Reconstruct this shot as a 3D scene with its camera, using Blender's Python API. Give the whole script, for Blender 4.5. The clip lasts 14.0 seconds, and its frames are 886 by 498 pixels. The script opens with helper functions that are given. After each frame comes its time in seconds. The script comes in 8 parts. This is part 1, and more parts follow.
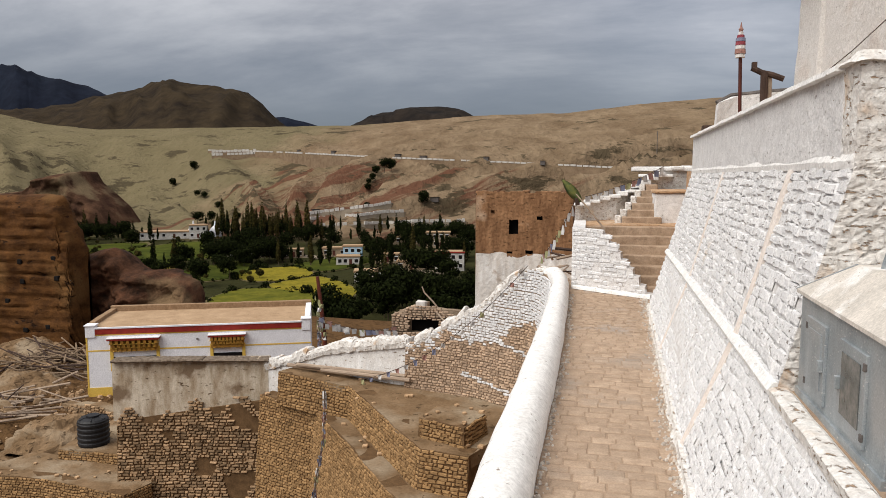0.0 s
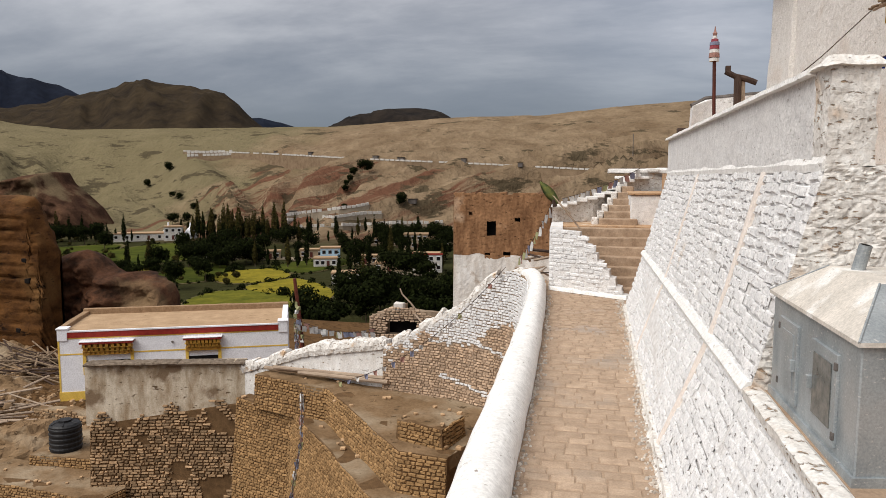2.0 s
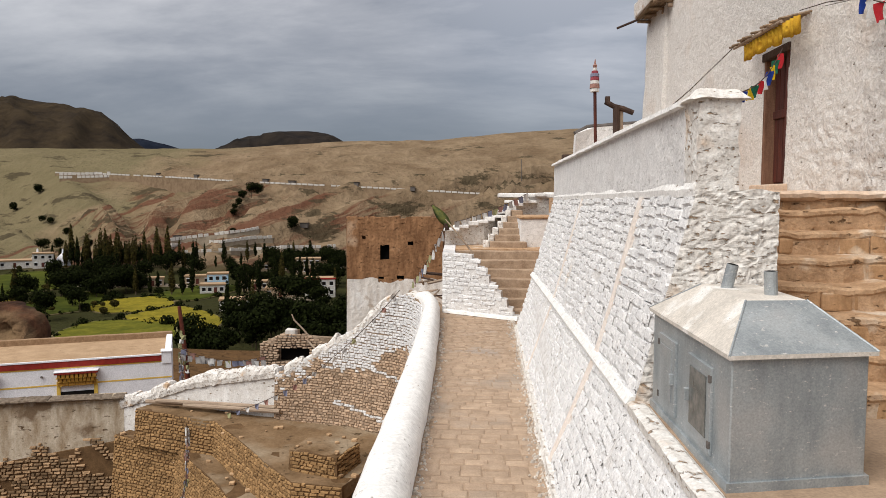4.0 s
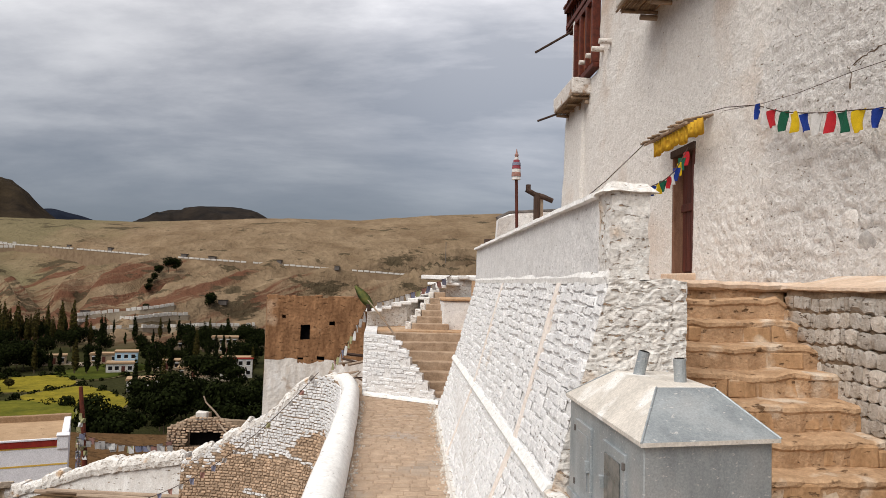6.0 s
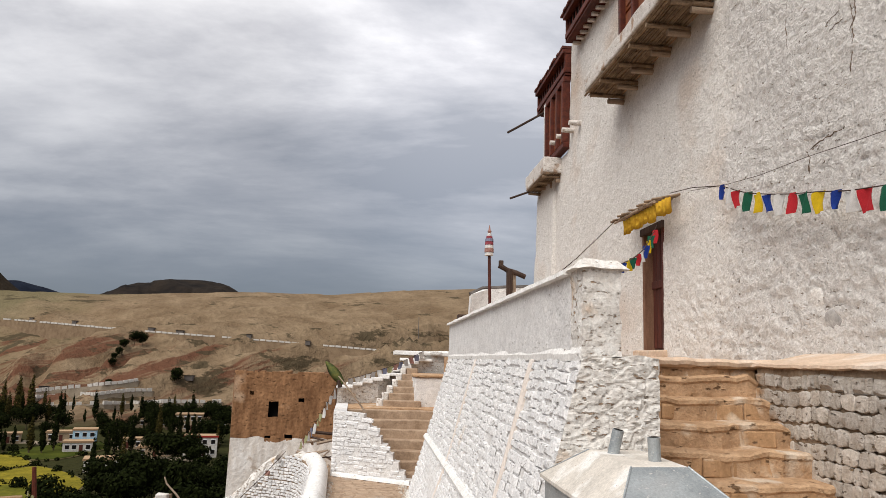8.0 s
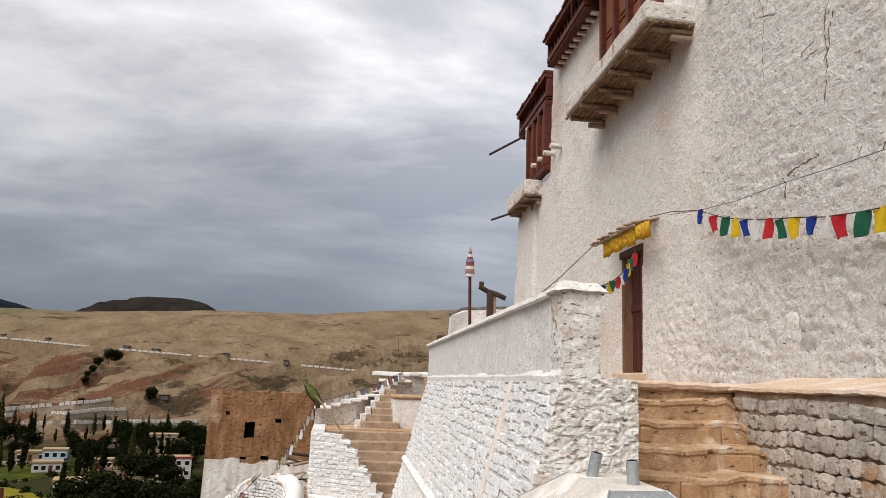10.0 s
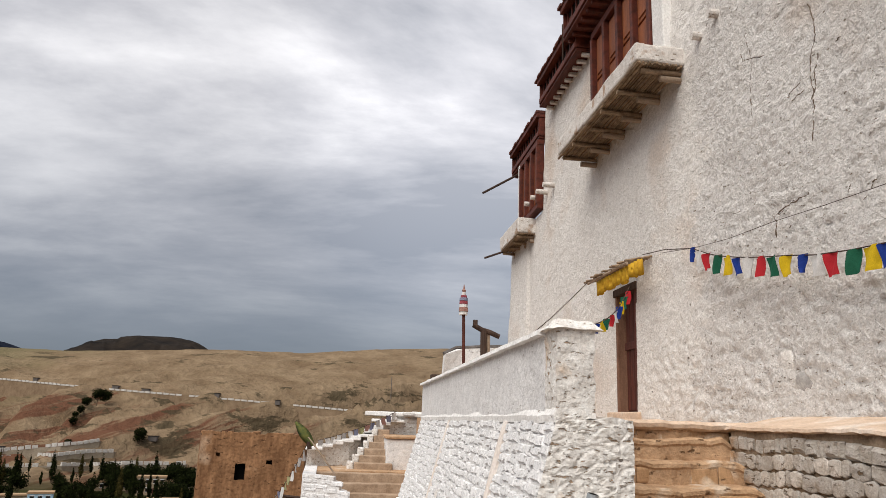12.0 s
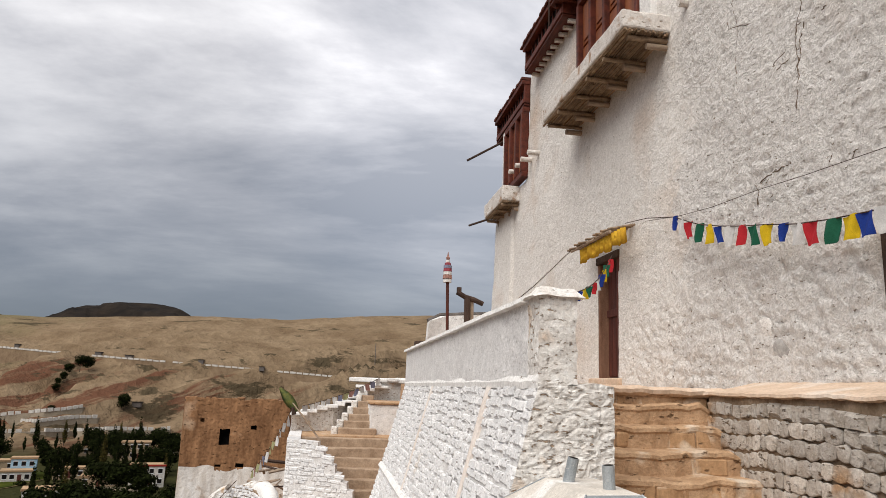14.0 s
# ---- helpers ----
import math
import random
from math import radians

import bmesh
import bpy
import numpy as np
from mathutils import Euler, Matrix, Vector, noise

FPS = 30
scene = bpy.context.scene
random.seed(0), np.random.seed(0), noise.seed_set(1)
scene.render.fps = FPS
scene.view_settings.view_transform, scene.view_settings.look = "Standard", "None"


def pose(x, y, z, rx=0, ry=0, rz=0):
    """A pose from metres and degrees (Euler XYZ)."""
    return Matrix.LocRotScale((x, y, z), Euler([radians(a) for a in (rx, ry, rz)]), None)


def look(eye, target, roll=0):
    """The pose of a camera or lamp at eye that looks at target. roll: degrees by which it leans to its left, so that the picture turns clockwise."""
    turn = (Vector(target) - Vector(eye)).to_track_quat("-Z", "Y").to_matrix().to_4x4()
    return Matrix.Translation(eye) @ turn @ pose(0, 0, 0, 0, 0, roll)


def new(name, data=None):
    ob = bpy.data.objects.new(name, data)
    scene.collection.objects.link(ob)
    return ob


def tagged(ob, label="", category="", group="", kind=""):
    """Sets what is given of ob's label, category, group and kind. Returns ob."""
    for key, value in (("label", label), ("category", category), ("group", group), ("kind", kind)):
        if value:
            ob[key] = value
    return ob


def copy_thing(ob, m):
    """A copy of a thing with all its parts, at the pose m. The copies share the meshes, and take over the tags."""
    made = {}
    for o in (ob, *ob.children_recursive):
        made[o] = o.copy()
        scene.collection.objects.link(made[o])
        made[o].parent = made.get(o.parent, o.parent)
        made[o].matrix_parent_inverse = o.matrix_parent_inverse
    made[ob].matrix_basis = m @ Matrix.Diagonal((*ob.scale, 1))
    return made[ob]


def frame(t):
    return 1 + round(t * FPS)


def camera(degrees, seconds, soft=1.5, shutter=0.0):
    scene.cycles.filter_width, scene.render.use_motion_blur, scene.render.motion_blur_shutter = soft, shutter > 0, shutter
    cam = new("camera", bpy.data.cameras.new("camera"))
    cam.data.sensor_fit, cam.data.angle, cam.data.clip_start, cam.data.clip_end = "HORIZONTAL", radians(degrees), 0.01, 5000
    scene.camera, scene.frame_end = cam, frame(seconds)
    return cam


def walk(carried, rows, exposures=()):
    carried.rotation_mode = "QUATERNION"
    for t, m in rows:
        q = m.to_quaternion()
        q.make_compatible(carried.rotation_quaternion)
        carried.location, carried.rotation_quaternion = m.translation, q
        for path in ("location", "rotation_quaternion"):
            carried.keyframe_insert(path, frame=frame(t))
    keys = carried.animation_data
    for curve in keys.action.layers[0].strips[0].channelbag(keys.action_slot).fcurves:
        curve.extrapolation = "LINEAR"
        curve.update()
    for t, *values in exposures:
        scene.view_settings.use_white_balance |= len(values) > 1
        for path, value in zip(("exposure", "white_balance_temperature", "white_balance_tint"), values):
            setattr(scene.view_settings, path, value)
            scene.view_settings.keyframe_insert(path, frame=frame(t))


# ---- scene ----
# camera and its walk: seconds, x, y, z, pitch, roll, yaw
cam = camera(64.0, 14.0, soft=0.7)
PATH = [
    (0, -0.02, 0, 2.49, -5.90, -0.00, 13.10),
    (0.5, -0.02, 0, 2.49, -5.69, 0.13, 13.51),
    (1, -0.02, 0, 2.49, -5.66, -0.30, 13.53),
    (1.5, -0.02, 0, 2.49, -5.71, -0.49, 12.96),
    (2, -0.02, 0, 2.49, -5.77, -0.12, 11.32),
    (2.5, -0.02, 0, 2.49, -5.88, -0.32, 11.09),
    (3, -0.02, 0, 2.49, -5.44, -0.76, 9.33),
    (3.5, -0.02, 0, 2.49, -4.54, -1.21, 6.01),
    (4, -0.02, 0, 2.49, -3.83, -0.23, 2.71),
    (4.2, -0.02, 0, 2.49, -3.44, -0.16, 1.78),
    (6.3, 0.01, 0, 2.505, 3.89, -1.63, -3.54),
    (6.5, 0.01, 0, 2.505, 4.58, -1.78, -3.23),
    (7, 0.01, 0, 2.505, 6.20, -1.82, -4.35),
    (7.5, 0.01, 0, 2.505, 7.40, -1.85, -4.70),
    (8, 0.01, 0, 2.505, 8.92, -1.82, -5.59),
    (8.2, 0.01, 0, 2.505, 9.51, -1.81, -5.97),
    (10.5, 0.01, 0, 2.505, 11.10, -2.37, -7.41),
    (11, 0.01, 0, 2.505, 11.98, -2.48, -7.51),
    (11.5, 0.01, 0, 2.505, 12.84, -2.27, -7.60),
    (12, 0.01, 0, 2.505, 13.74, -2.12, -7.74),
    (12.5, 0.01, 0, 2.505, 14.09, -2.23, -8.02),
    (13, 0.01, 0, 2.505, 13.41, -2.10, -8.55),
    (13.5, 0.01, 0, 2.505, 12.21, -2.35, -10.13),
    (14, 0.01, 0, 2.505, 11.16, -2.08, -9.04),
]
walk(cam, [(t, pose(x, y, z, 90 + p, r, w)) for t, x, y, z, p, r, w in PATH])

# ---- light: high overcast with a weak veiled sun from behind ----
SUN_EL, SUN_AZ = radians(51), radians(222)      # azimuth clockwise from +y
world = bpy.data.worlds.new("world")
scene.world = world
world.use_nodes = True


def build_world():
    nt = world.node_tree
    nt.nodes.clear()
    n, l = nt.nodes.new, nt.links.new
    out, bg = n("ShaderNodeOutputWorld"), n("ShaderNodeBackground")
    sky = n("ShaderNodeTexSky")
    sky.sky_type, sky.sun_disc = "NISHITA", False
    sky.sun_elevation, sky.sun_rotation = SUN_EL, SUN_AZ
    co, sep = n("ShaderNodeTexCoord"), n("ShaderNodeSeparateXYZ")
    l(co.outputs["Generated"], sep.inputs[0])
    # project the direction on a flat cloud deck
    add = n("ShaderNodeMath"); add.operation = "ADD"; add.inputs[1].default_value = 0.24
    ab = n("ShaderNodeMath"); ab.operation = "ABSOLUTE"
    l(sep.outputs[2], ab.inputs[0]); l(ab.outputs[0], add.inputs[0])
    cmb = n("ShaderNodeCombineXYZ")
    for i in (0, 1):
        dv = n("ShaderNodeMath"); dv.operation = "DIVIDE"
        l(sep.outputs[i], dv.inputs[0]); l(add.outputs[0], dv.inputs[1]); l(dv.outputs[0], cmb.inputs[i])
    mp = n("ShaderNodeMapping"); mp.inputs["Scale"].default_value = (0.8, 1.5, 1); mp.inputs["Location"].default_value = (3.3, 1.7, 0)
    mp.inputs["Rotation"].default_value = (0, 0, 0.25)
    l(cmb.outputs[0], mp.inputs[0])
    big, small = n("ShaderNodeTexNoise"), n("ShaderNodeTexNoise")
    big.inputs["Scale"].default_value, big.inputs["Detail"].default_value, big.inputs["Roughness"].default_value = 0.8, 10, 0.60
    small.inputs["Scale"].default_value, small.inputs["Detail"].default_value, small.inputs["Roughness"].default_value = 2.4, 8, 0.58
    big.inputs["Distortion"].default_value = 0.35
    l(mp.outputs[0], big.inputs["Vector"]); l(mp.outputs[0], small.inputs["Vector"])
    mixn = n("ShaderNodeMix"); mixn.inputs[0].default_value = 0.3
    l(big.outputs[0], mixn.inputs[2]); l(small.outputs[0], mixn.inputs[3])
    ramp = n("ShaderNodeValToRGB")
    el = ramp.color_ramp.elements
    el[0].position, el[0].color = 0.395, (0.30, 0.305, 0.33, 1)
    el[1].position, el[1].color = 0.635, (0.84, 0.825, 0.83, 1)
    e = el.new(0.50); e.color = (0.49, 0.485, 0.505, 1)
    l(mixn.outputs[0], ramp.inputs[0])
    # heavier, bluer cloud towards the horizon
    hz = n("ShaderNodeMapRange"); hz.inputs[1].default_value, hz.inputs[2].default_value = 0.06, 0.42
    hz.inputs[3].default_value, hz.inputs[4].default_value = 0.0, 1.0
    l(ab.outputs[0], hz.inputs[0])
    low = n("ShaderNodeMix"); low.data_type = "RGBA"
    low.inputs[6].default_value = (0.115, 0.133, 0.168, 1)
    l(hz.outputs[0], low.inputs[0]); l(ramp.outputs[0], low.inputs[7])
    # thin bright cloud towards the north
    dot = n("ShaderNodeVectorMath"); dot.operation = "DOT_PRODUCT"
    dot.inputs[1].default_value = Vector((0.22, 0.97, 0.40)).normalized()
    nz = n("ShaderNodeVectorMath"); nz.operation = "NORMALIZE"
    l(co.outputs["Generated"], nz.inputs[0]); l(nz.outputs[0], dot.inputs[0])
    lobe = n("ShaderNodeMapRange"); lobe.interpolation_type = "SMOOTHSTEP"
    lobe.inputs[1].default_value, lobe.inputs[2].default_value, lobe.inputs[3].default_value, lobe.inputs[4].default_value = 0.92, 1.0, 1.0, 1.42
    l(dot.outputs["Value"], lobe.inputs[0])
    br = n("ShaderNodeVectorMath"); br.operation = "SCALE"
    l(low.outputs[2], br.inputs[0]); l(lobe.outputs[0], br.inputs[3])
    sc = n("ShaderNodeVectorMath"); sc.operation = "SCALE"; sc.inputs[3].default_value = 0.1
    l(sky.outputs[0], sc.inputs[0])
    tot = n("ShaderNodeMix"); tot.data_type = "RGBA"; tot.inputs[0].default_value = 0.9
    l(sc.outputs[0], tot.inputs[6]); l(br.outputs[0], tot.inputs[7])
    l(tot.outputs[2], bg.inputs[0])
    bg.inputs[1].default_value = 1.0
    l(bg.outputs[0], out.inputs[0])


build_world()
sun = new("sun", bpy.data.lights.new("sun", "SUN"))
sun.data.energy, sun.data.angle, sun.data.color = 2.7, radians(55), (1.0, 0.95, 0.87)
sun.matrix_world = look((math.sin(SUN_AZ) * math.cos(SUN_EL) * 50, math.cos(SUN_AZ) * math.cos(SUN_EL) * 50, math.sin(SUN_EL) * 50), (0, 0, 0))
scene.view_settings.exposure = 0.42

# ---- materials ----
def material(name, base, dark=None, scale=3.0, rough=0.9, bump=0.4, fine=40.0, metal=0.0, piece=0.0, island=0.0, stretch=(1, 1, 1), contrast=0.5,
             third=None, third_scale=0.7, third_at=(0.55, 0.7), depth=0.02, nicks=None):
    """Two-scale mottled surface: base and dark mix by a broad noise, a third tint by larger patches, fine grain in the relief."""
    m = bpy.data.materials.new(name)
    m.use_nodes = True
    nt = m.node_tree
    b = nt.nodes["Principled BSDF"]
    n, l = nt.nodes.new, nt.links.new
    co, mp = n("ShaderNodeTexCoord"), n("ShaderNodeMapping")
    geo = n("ShaderNodeNewGeometry")
    l(geo.outputs["Position"], mp.inputs[0])
    mp.inputs["Scale"].default_value = stretch
    a, f = n("ShaderNodeTexNoise"), n("ShaderNodeTexNoise")
    a.inputs["Scale"].default_value, a.inputs["Detail"].default_value, a.inputs["Roughness"].default_value = scale, 8, 0.65
    f.inputs["Scale"].default_value, f.inputs["Detail"].default_value, f.inputs["Roughness"].default_value = fine, 4, 0.6
    l(mp.outputs[0], a.inputs["Vector"]); l(geo.outputs["Position"], f.inputs["Vector"])
    dark = dark or tuple(c * 0.6 for c in base)
    mr = n("ShaderNodeMapRange")
    mr.inputs[1].default_value, mr.inputs[2].default_value = 0.5 - 0.5 * (1 - contrast) * 0.6, 0.5 + 0.5 * (1 - contrast) * 0.6
    l(a.outputs[0], mr.inputs[0])
    mx = n("ShaderNodeMix"); mx.data_type = "RGBA"
    mx.inputs[6].default_value, mx.inputs[7].default_value = (*dark, 1), (*base, 1)
    l(mr.outputs[0], mx.inputs[0])
    col = mx.outputs[2]
    if third:
        c = n("ShaderNodeTexNoise")
        c.inputs["Scale"].default_value, c.inputs["Detail"].default_value = third_scale, 6
        l(geo.outputs["Position"], c.inputs["Vector"])
        r = n("ShaderNodeMapRange"); r.inputs[1].default_value, r.inputs[2].default_value = third_at
        l(c.outputs[0], r.inputs[0])
        m3 = n("ShaderNodeMix"); m3.data_type = "RGBA"
        l(r.outputs[0], m3.inputs[0]); l(col, m3.inputs[6]); m3.inputs[7].default_value = (*third, 1)
        col = m3.outputs[2]
    nick = None
    if nicks:                           # chips and open joints, plus pit shade painted on walls: colour, scale, threshold
        k = n("ShaderNodeTexNoise")
        k.inputs["Scale"].default_value, k.inputs["Detail"].default_value, k.inputs["Roughness"].default_value = nicks[1], 5, 0.62
        km = n("ShaderNodeMapping"); km.inputs["Scale"].default_value = (1, 1, 2.4)
        l(geo.outputs["Position"], km.inputs[0]); l(km.outputs[0], k.inputs["Vector"])
        kr = n("ShaderNodeMapRange"); kr.inputs[1].default_value, kr.inputs[2].default_value = nicks[2], nicks[2] + 0.06
        l(k.outputs[0], kr.inputs[0])
        m4 = n("ShaderNodeMix"); m4.data_type = "RGBA"
        l(kr.outputs[0], m4.inputs[0]); l(col, m4.inputs[6]); m4.inputs[7].default_value = (*nicks[0], 1)
        col, nick = m4.outputs[2], kr.outputs[0]
    # fine speckle
    sp = n("ShaderNodeMapRange"); sp.inputs[1].default_value, sp.inputs[2].default_value, sp.inputs[3].default_value, sp.inputs[4].default_value = 0.3, 0.7, 0.82, 1.14
    l(f.outputs[0], sp.inputs[0])
    src = sp.outputs[0]
    if piece or island:
        oi = n("ShaderNodeObjectInfo") if piece else geo
        v = n("ShaderNodeMapRange"); v.inputs[3].default_value, v.inputs[4].default_value = 1 - (piece or island), 1 + (piece or island)
        l(oi.outputs["Random" if piece else "Random Per Island"], v.inputs[0])
        mu = n("ShaderNodeMath"); mu.operation = "MULTIPLY"
        l(src, mu.inputs[0]); l(v.outputs[0], mu.inputs[1])
        src = mu.outputs[0]
    sc = n("ShaderNodeVectorMath"); sc.operation = "SCALE"
    l(col, sc.inputs[0]); l(src, sc.inputs[3])
    l(sc.outputs[0], b.inputs["Base Color"])
    b.inputs["Roughness"].default_value, b.inputs["Metallic"].default_value = rough, metal
    b.inputs["Specular IOR Level"].default_value = 0.3 if rough < 0.8 else (0.12 if rough < 0.94 else 0.02)
    if bump:
        ad = n("ShaderNodeMath"); ad.operation = "MULTIPLY_ADD"; ad.inputs[1].default_value = 0.35
        l(f.outputs[0], ad.inputs[0]); l(a.outputs[0], ad.inputs[2])
        if nick:
            dn = n("ShaderNodeMath"); dn.operation = "MULTIPLY_ADD"; dn.inputs[1].default_value = -0.6
            l(nick, dn.inputs[0]); l(ad.outputs[0], dn.inputs[2])
            ad = dn
        bp = n("ShaderNodeBump"); bp.inputs["Strength"].default_value, bp.inputs["Distance"].default_value = bump, depth
        l(ad.outputs[0], bp.inputs["Height"]); l(bp.outputs[0], b.inputs["Normal"])
    return m


M = {}
M["white"] = material("whitewash", (0.79, 0.78, 0.775), (0.64, 0.63, 0.63), 9, nicks=((0.36, 0.32, 0.29), 16, 0.63), bump=0.8, fine=45, third=(0.55, 0.45, 0.36), third_scale=1.2, third_at=(0.66, 0.80), depth=0.03)
# dark nicks also paint the short shadows between the whitewashed stones
M["white_block"] = material("whitewash_block", (0.80, 0.79, 0.79), (0.66, 0.66, 0.67), 12, nicks=((0.30, 0.27, 0.25), 18, 0.61), bump=0.9, fine=55, island=0.07, third=(0.56, 0.47, 0.38), third_scale=0.9, third_at=(0.68, 0.80), depth=0.025)
M["white_clean"] = material("limewash_thick", (0.83, 0.82, 0.805), (0.70, 0.685, 0.67), 5, nicks=((0.28, 0.235, 0.20), 9, 0.645), bump=0.6, fine=30, depth=0.022)
M["white_worn"] = material("whitewash_worn", (0.76, 0.745, 0.73), (0.52, 0.46, 0.40), 2.2, bump=0.6, fine=30, contrast=0.4, stretch=(1, 1, 0.35), third=(0.34, 0.24, 0.16), third_scale=1.0, third_at=(0.60, 0.68))
M["white_low"] = material("whitewash_flaked", (0.76, 0.75, 0.74), (0.60, 0.57, 0.54), 4, bump=0.8, fine=25, stretch=(1, 1, 0.6), third=(0.42, 0.30, 0.20), third_scale=1.0, third_at=(0.60, 0.70), nicks=((0.25, 0.18, 0.12), 6, 0.62), depth=0.03)
# nicks in both plasters: bare mud mortar and the painted shade of pits
M["plaster_grey"] = material("plaster_main", (0.81, 0.78, 0.75), (0.69, 0.655, 0.62), 10, nicks=((0.25, 0.185, 0.14), 9, 0.655), bump=1.0, fine=34, third=(0.60, 0.475, 0.385), third_scale=0.5, third_at=(0.55, 0.76), depth=0.045)
M["plaster_rough"] = material("plaster_rough", (0.83, 0.80, 0.775), (0.68, 0.645, 0.615), 16, nicks=((0.30, 0.225, 0.17), 12, 0.635), bump=1.0, fine=42, third=(0.60, 0.475, 0.385), third_scale=0.5, third_at=(0.60, 0.80), depth=0.06)
M["crack"] = material("crack_shade", (0.22, 0.17, 0.13), (0.11, 0.08, 0.06), 30, bump=0.2)
M["grey_boulder"] = material("grey_field_stone", (0.42, 0.40, 0.385), (0.29, 0.275, 0.26), 7, bump=0.6, fine=40, third=(0.62, 0.59, 0.56), third_scale=5)
M["mud_pale"] = material("mud_step", (0.53, 0.355, 0.222), (0.36, 0.225, 0.13), 6, nicks=((0.17, 0.10, 0.055), 8, 0.62), bump=1.0, fine=35, third=(0.60, 0.50, 0.40), third_scale=2.6, third_at=(0.57, 0.68), depth=0.03)
M["paving"] = material("paving_stone", (0.43, 0.322, 0.235), (0.33, 0.24, 0.172), 5, bump=0.6, fine=60, piece=0.10, third=(0.33, 0.27, 0.22), third_scale=0.8, third_at=(0.55, 0.7))
M["paving_far"] = material("paving_stone_joined", (0.43, 0.322, 0.235), (0.33, 0.24, 0.172), 5, bump=0.6, fine=60, island=0.06, third=(0.33, 0.29, 0.26), third_scale=0.8, third_at=(0.55, 0.7))
M["soil"] = material("soil", (0.235, 0.155, 0.090), (0.145, 0.092, 0.050), 1.4, rough=0.95, bump=0.8, fine=14, third=(0.29, 0.225, 0.155), third_scale=0.6, third_at=(0.5, 0.66), nicks=((0.09, 0.06, 0.035), 3.5, 0.62), depth=0.04)
M["stone"] = material("rubble_stone", (0.360, 0.222, 0.104), (0.225, 0.132, 0.060), 6, bump=0.7, fine=40, island=0.26)
# mud colour, darkened to paint in the shade of gaps between stones
M["mortar"] = material("mud_mortar_gap_shade", (0.150, 0.088, 0.043), (0.090, 0.052, 0.025), 5, bump=0.5, fine=40)
M["white_joint"] = material("whitewash_joint", (0.75, 0.74, 0.735), (0.58, 0.56, 0.55), 9, bump=0.7, fine=40, nicks=((0.30, 0.26, 0.23), 14, 0.61))
M["earth_wall"] = material("rammed_earth", (0.122, 0.053, 0.016), (0.042, 0.017, 0.005), 1.0, bump=1.0, fine=7, stretch=(0.8, 0.8, 1.5), nicks=((0.02, 0.009, 0.004), 1.2, 0.62), third=(0.15, 0.077, 0.028), third_scale=0.35, depth=0.10)
M["cliff_red"] = material("red_cliff_rock", (0.112, 0.060, 0.036), (0.036, 0.019, 0.013), 0.12, rough=0.95, bump=1.0, fine=1.2, depth=1.2, third=(0.145, 0.105, 0.062), third_scale=0.06, third_at=(0.52, 0.62))
M["tower"] = material("tower_brick_render", (0.34, 0.185, 0.095), (0.17, 0.085, 0.042), 2.2, nicks=((0.09, 0.045, 0.022), 4, 0.61), bump=0.8, fine=14, stretch=(1.5, 1.5, 0.4), third=(0.44, 0.31, 0.21), third_scale=0.9, third_at=(0.6, 0.72), depth=0.05)
M["wood_red"] = material("red_brown_wood", (0.135, 0.028, 0.014), (0.052, 0.012, 0.007), 9, rough=0.6, bump=0.3, fine=70, stretch=(1, 0.2, 1))
M["wood_door"] = material("old_door_wood", (0.105, 0.024, 0.014), (0.045, 0.012, 0.008), 8, rough=0.65, bump=0.4, fine=70, stretch=(1, 1, 0.15))
M["wood_panel"] = material("varnished_panel", (0.29, 0.088, 0.026), (0.15, 0.042, 0.014), 6, rough=0.5, bump=0.3, fine=60, stretch=(1, 1, 0.2))
M["timber"] = material("weathered_timber", (0.42, 0.33, 0.25), (0.27, 0.20, 0.15), 8, bump=0.5, fine=60, stretch=(0.2, 1, 1))
M["stick_brown"] = material("brown_sticks", (0.34, 0.25, 0.17), (0.15, 0.10, 0.065), 9, bump=0.5, fine=60, island=0.3)
M["timber_dark"] = material("dark_timber", (0.085, 0.056, 0.044), (0.045, 0.03, 0.025), 9, bump=0.4, fine=60, stretch=(1, 1, 0.2))
M["black"] = material("black_plastic", (0.018, 0.018, 0.02), (0.01, 0.01, 0.012), 4, rough=0.55, bump=0.1)
# near-black colour for the shade inside gaps and openings; also shed roofs
M["dark"] = material("shade_and_roof_black", (0.012, 0.010, 0.009), (0.006, 0.005, 0.005), 4, bump=0)
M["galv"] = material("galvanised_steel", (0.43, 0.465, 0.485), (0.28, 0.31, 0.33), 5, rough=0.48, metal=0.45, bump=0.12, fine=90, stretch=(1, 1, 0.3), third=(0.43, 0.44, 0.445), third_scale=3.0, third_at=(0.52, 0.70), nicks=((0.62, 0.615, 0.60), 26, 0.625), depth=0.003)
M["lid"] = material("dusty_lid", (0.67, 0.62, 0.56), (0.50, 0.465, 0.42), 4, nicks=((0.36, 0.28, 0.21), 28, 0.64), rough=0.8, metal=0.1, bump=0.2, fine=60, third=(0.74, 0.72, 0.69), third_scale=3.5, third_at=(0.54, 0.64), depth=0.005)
M["glass"] = material("dusty_glass", (0.06, 0.07, 0.07), (0.16, 0.16, 0.15), 14, rough=0.25, bump=0.05)
M["house_white"] = material("house_paint", (0.80, 0.80, 0.84), (0.72, 0.72, 0.76), 2, bump=0.15, fine=20)
M["yellow"] = material("yellow_paint", (0.72, 0.50, 0.10), (0.6, 0.38, 0.07), 4, rough=0.7, bump=0.2)
M["ochre"] = material("ochre_wood", (0.42, 0.22, 0.03), (0.26, 0.12, 0.02), 8, rough=0.6, bump=0.3)
M["red_band"] = material("red_band", (0.30, 0.035, 0.025), (0.20, 0.025, 0.02), 5, bump=0.3)
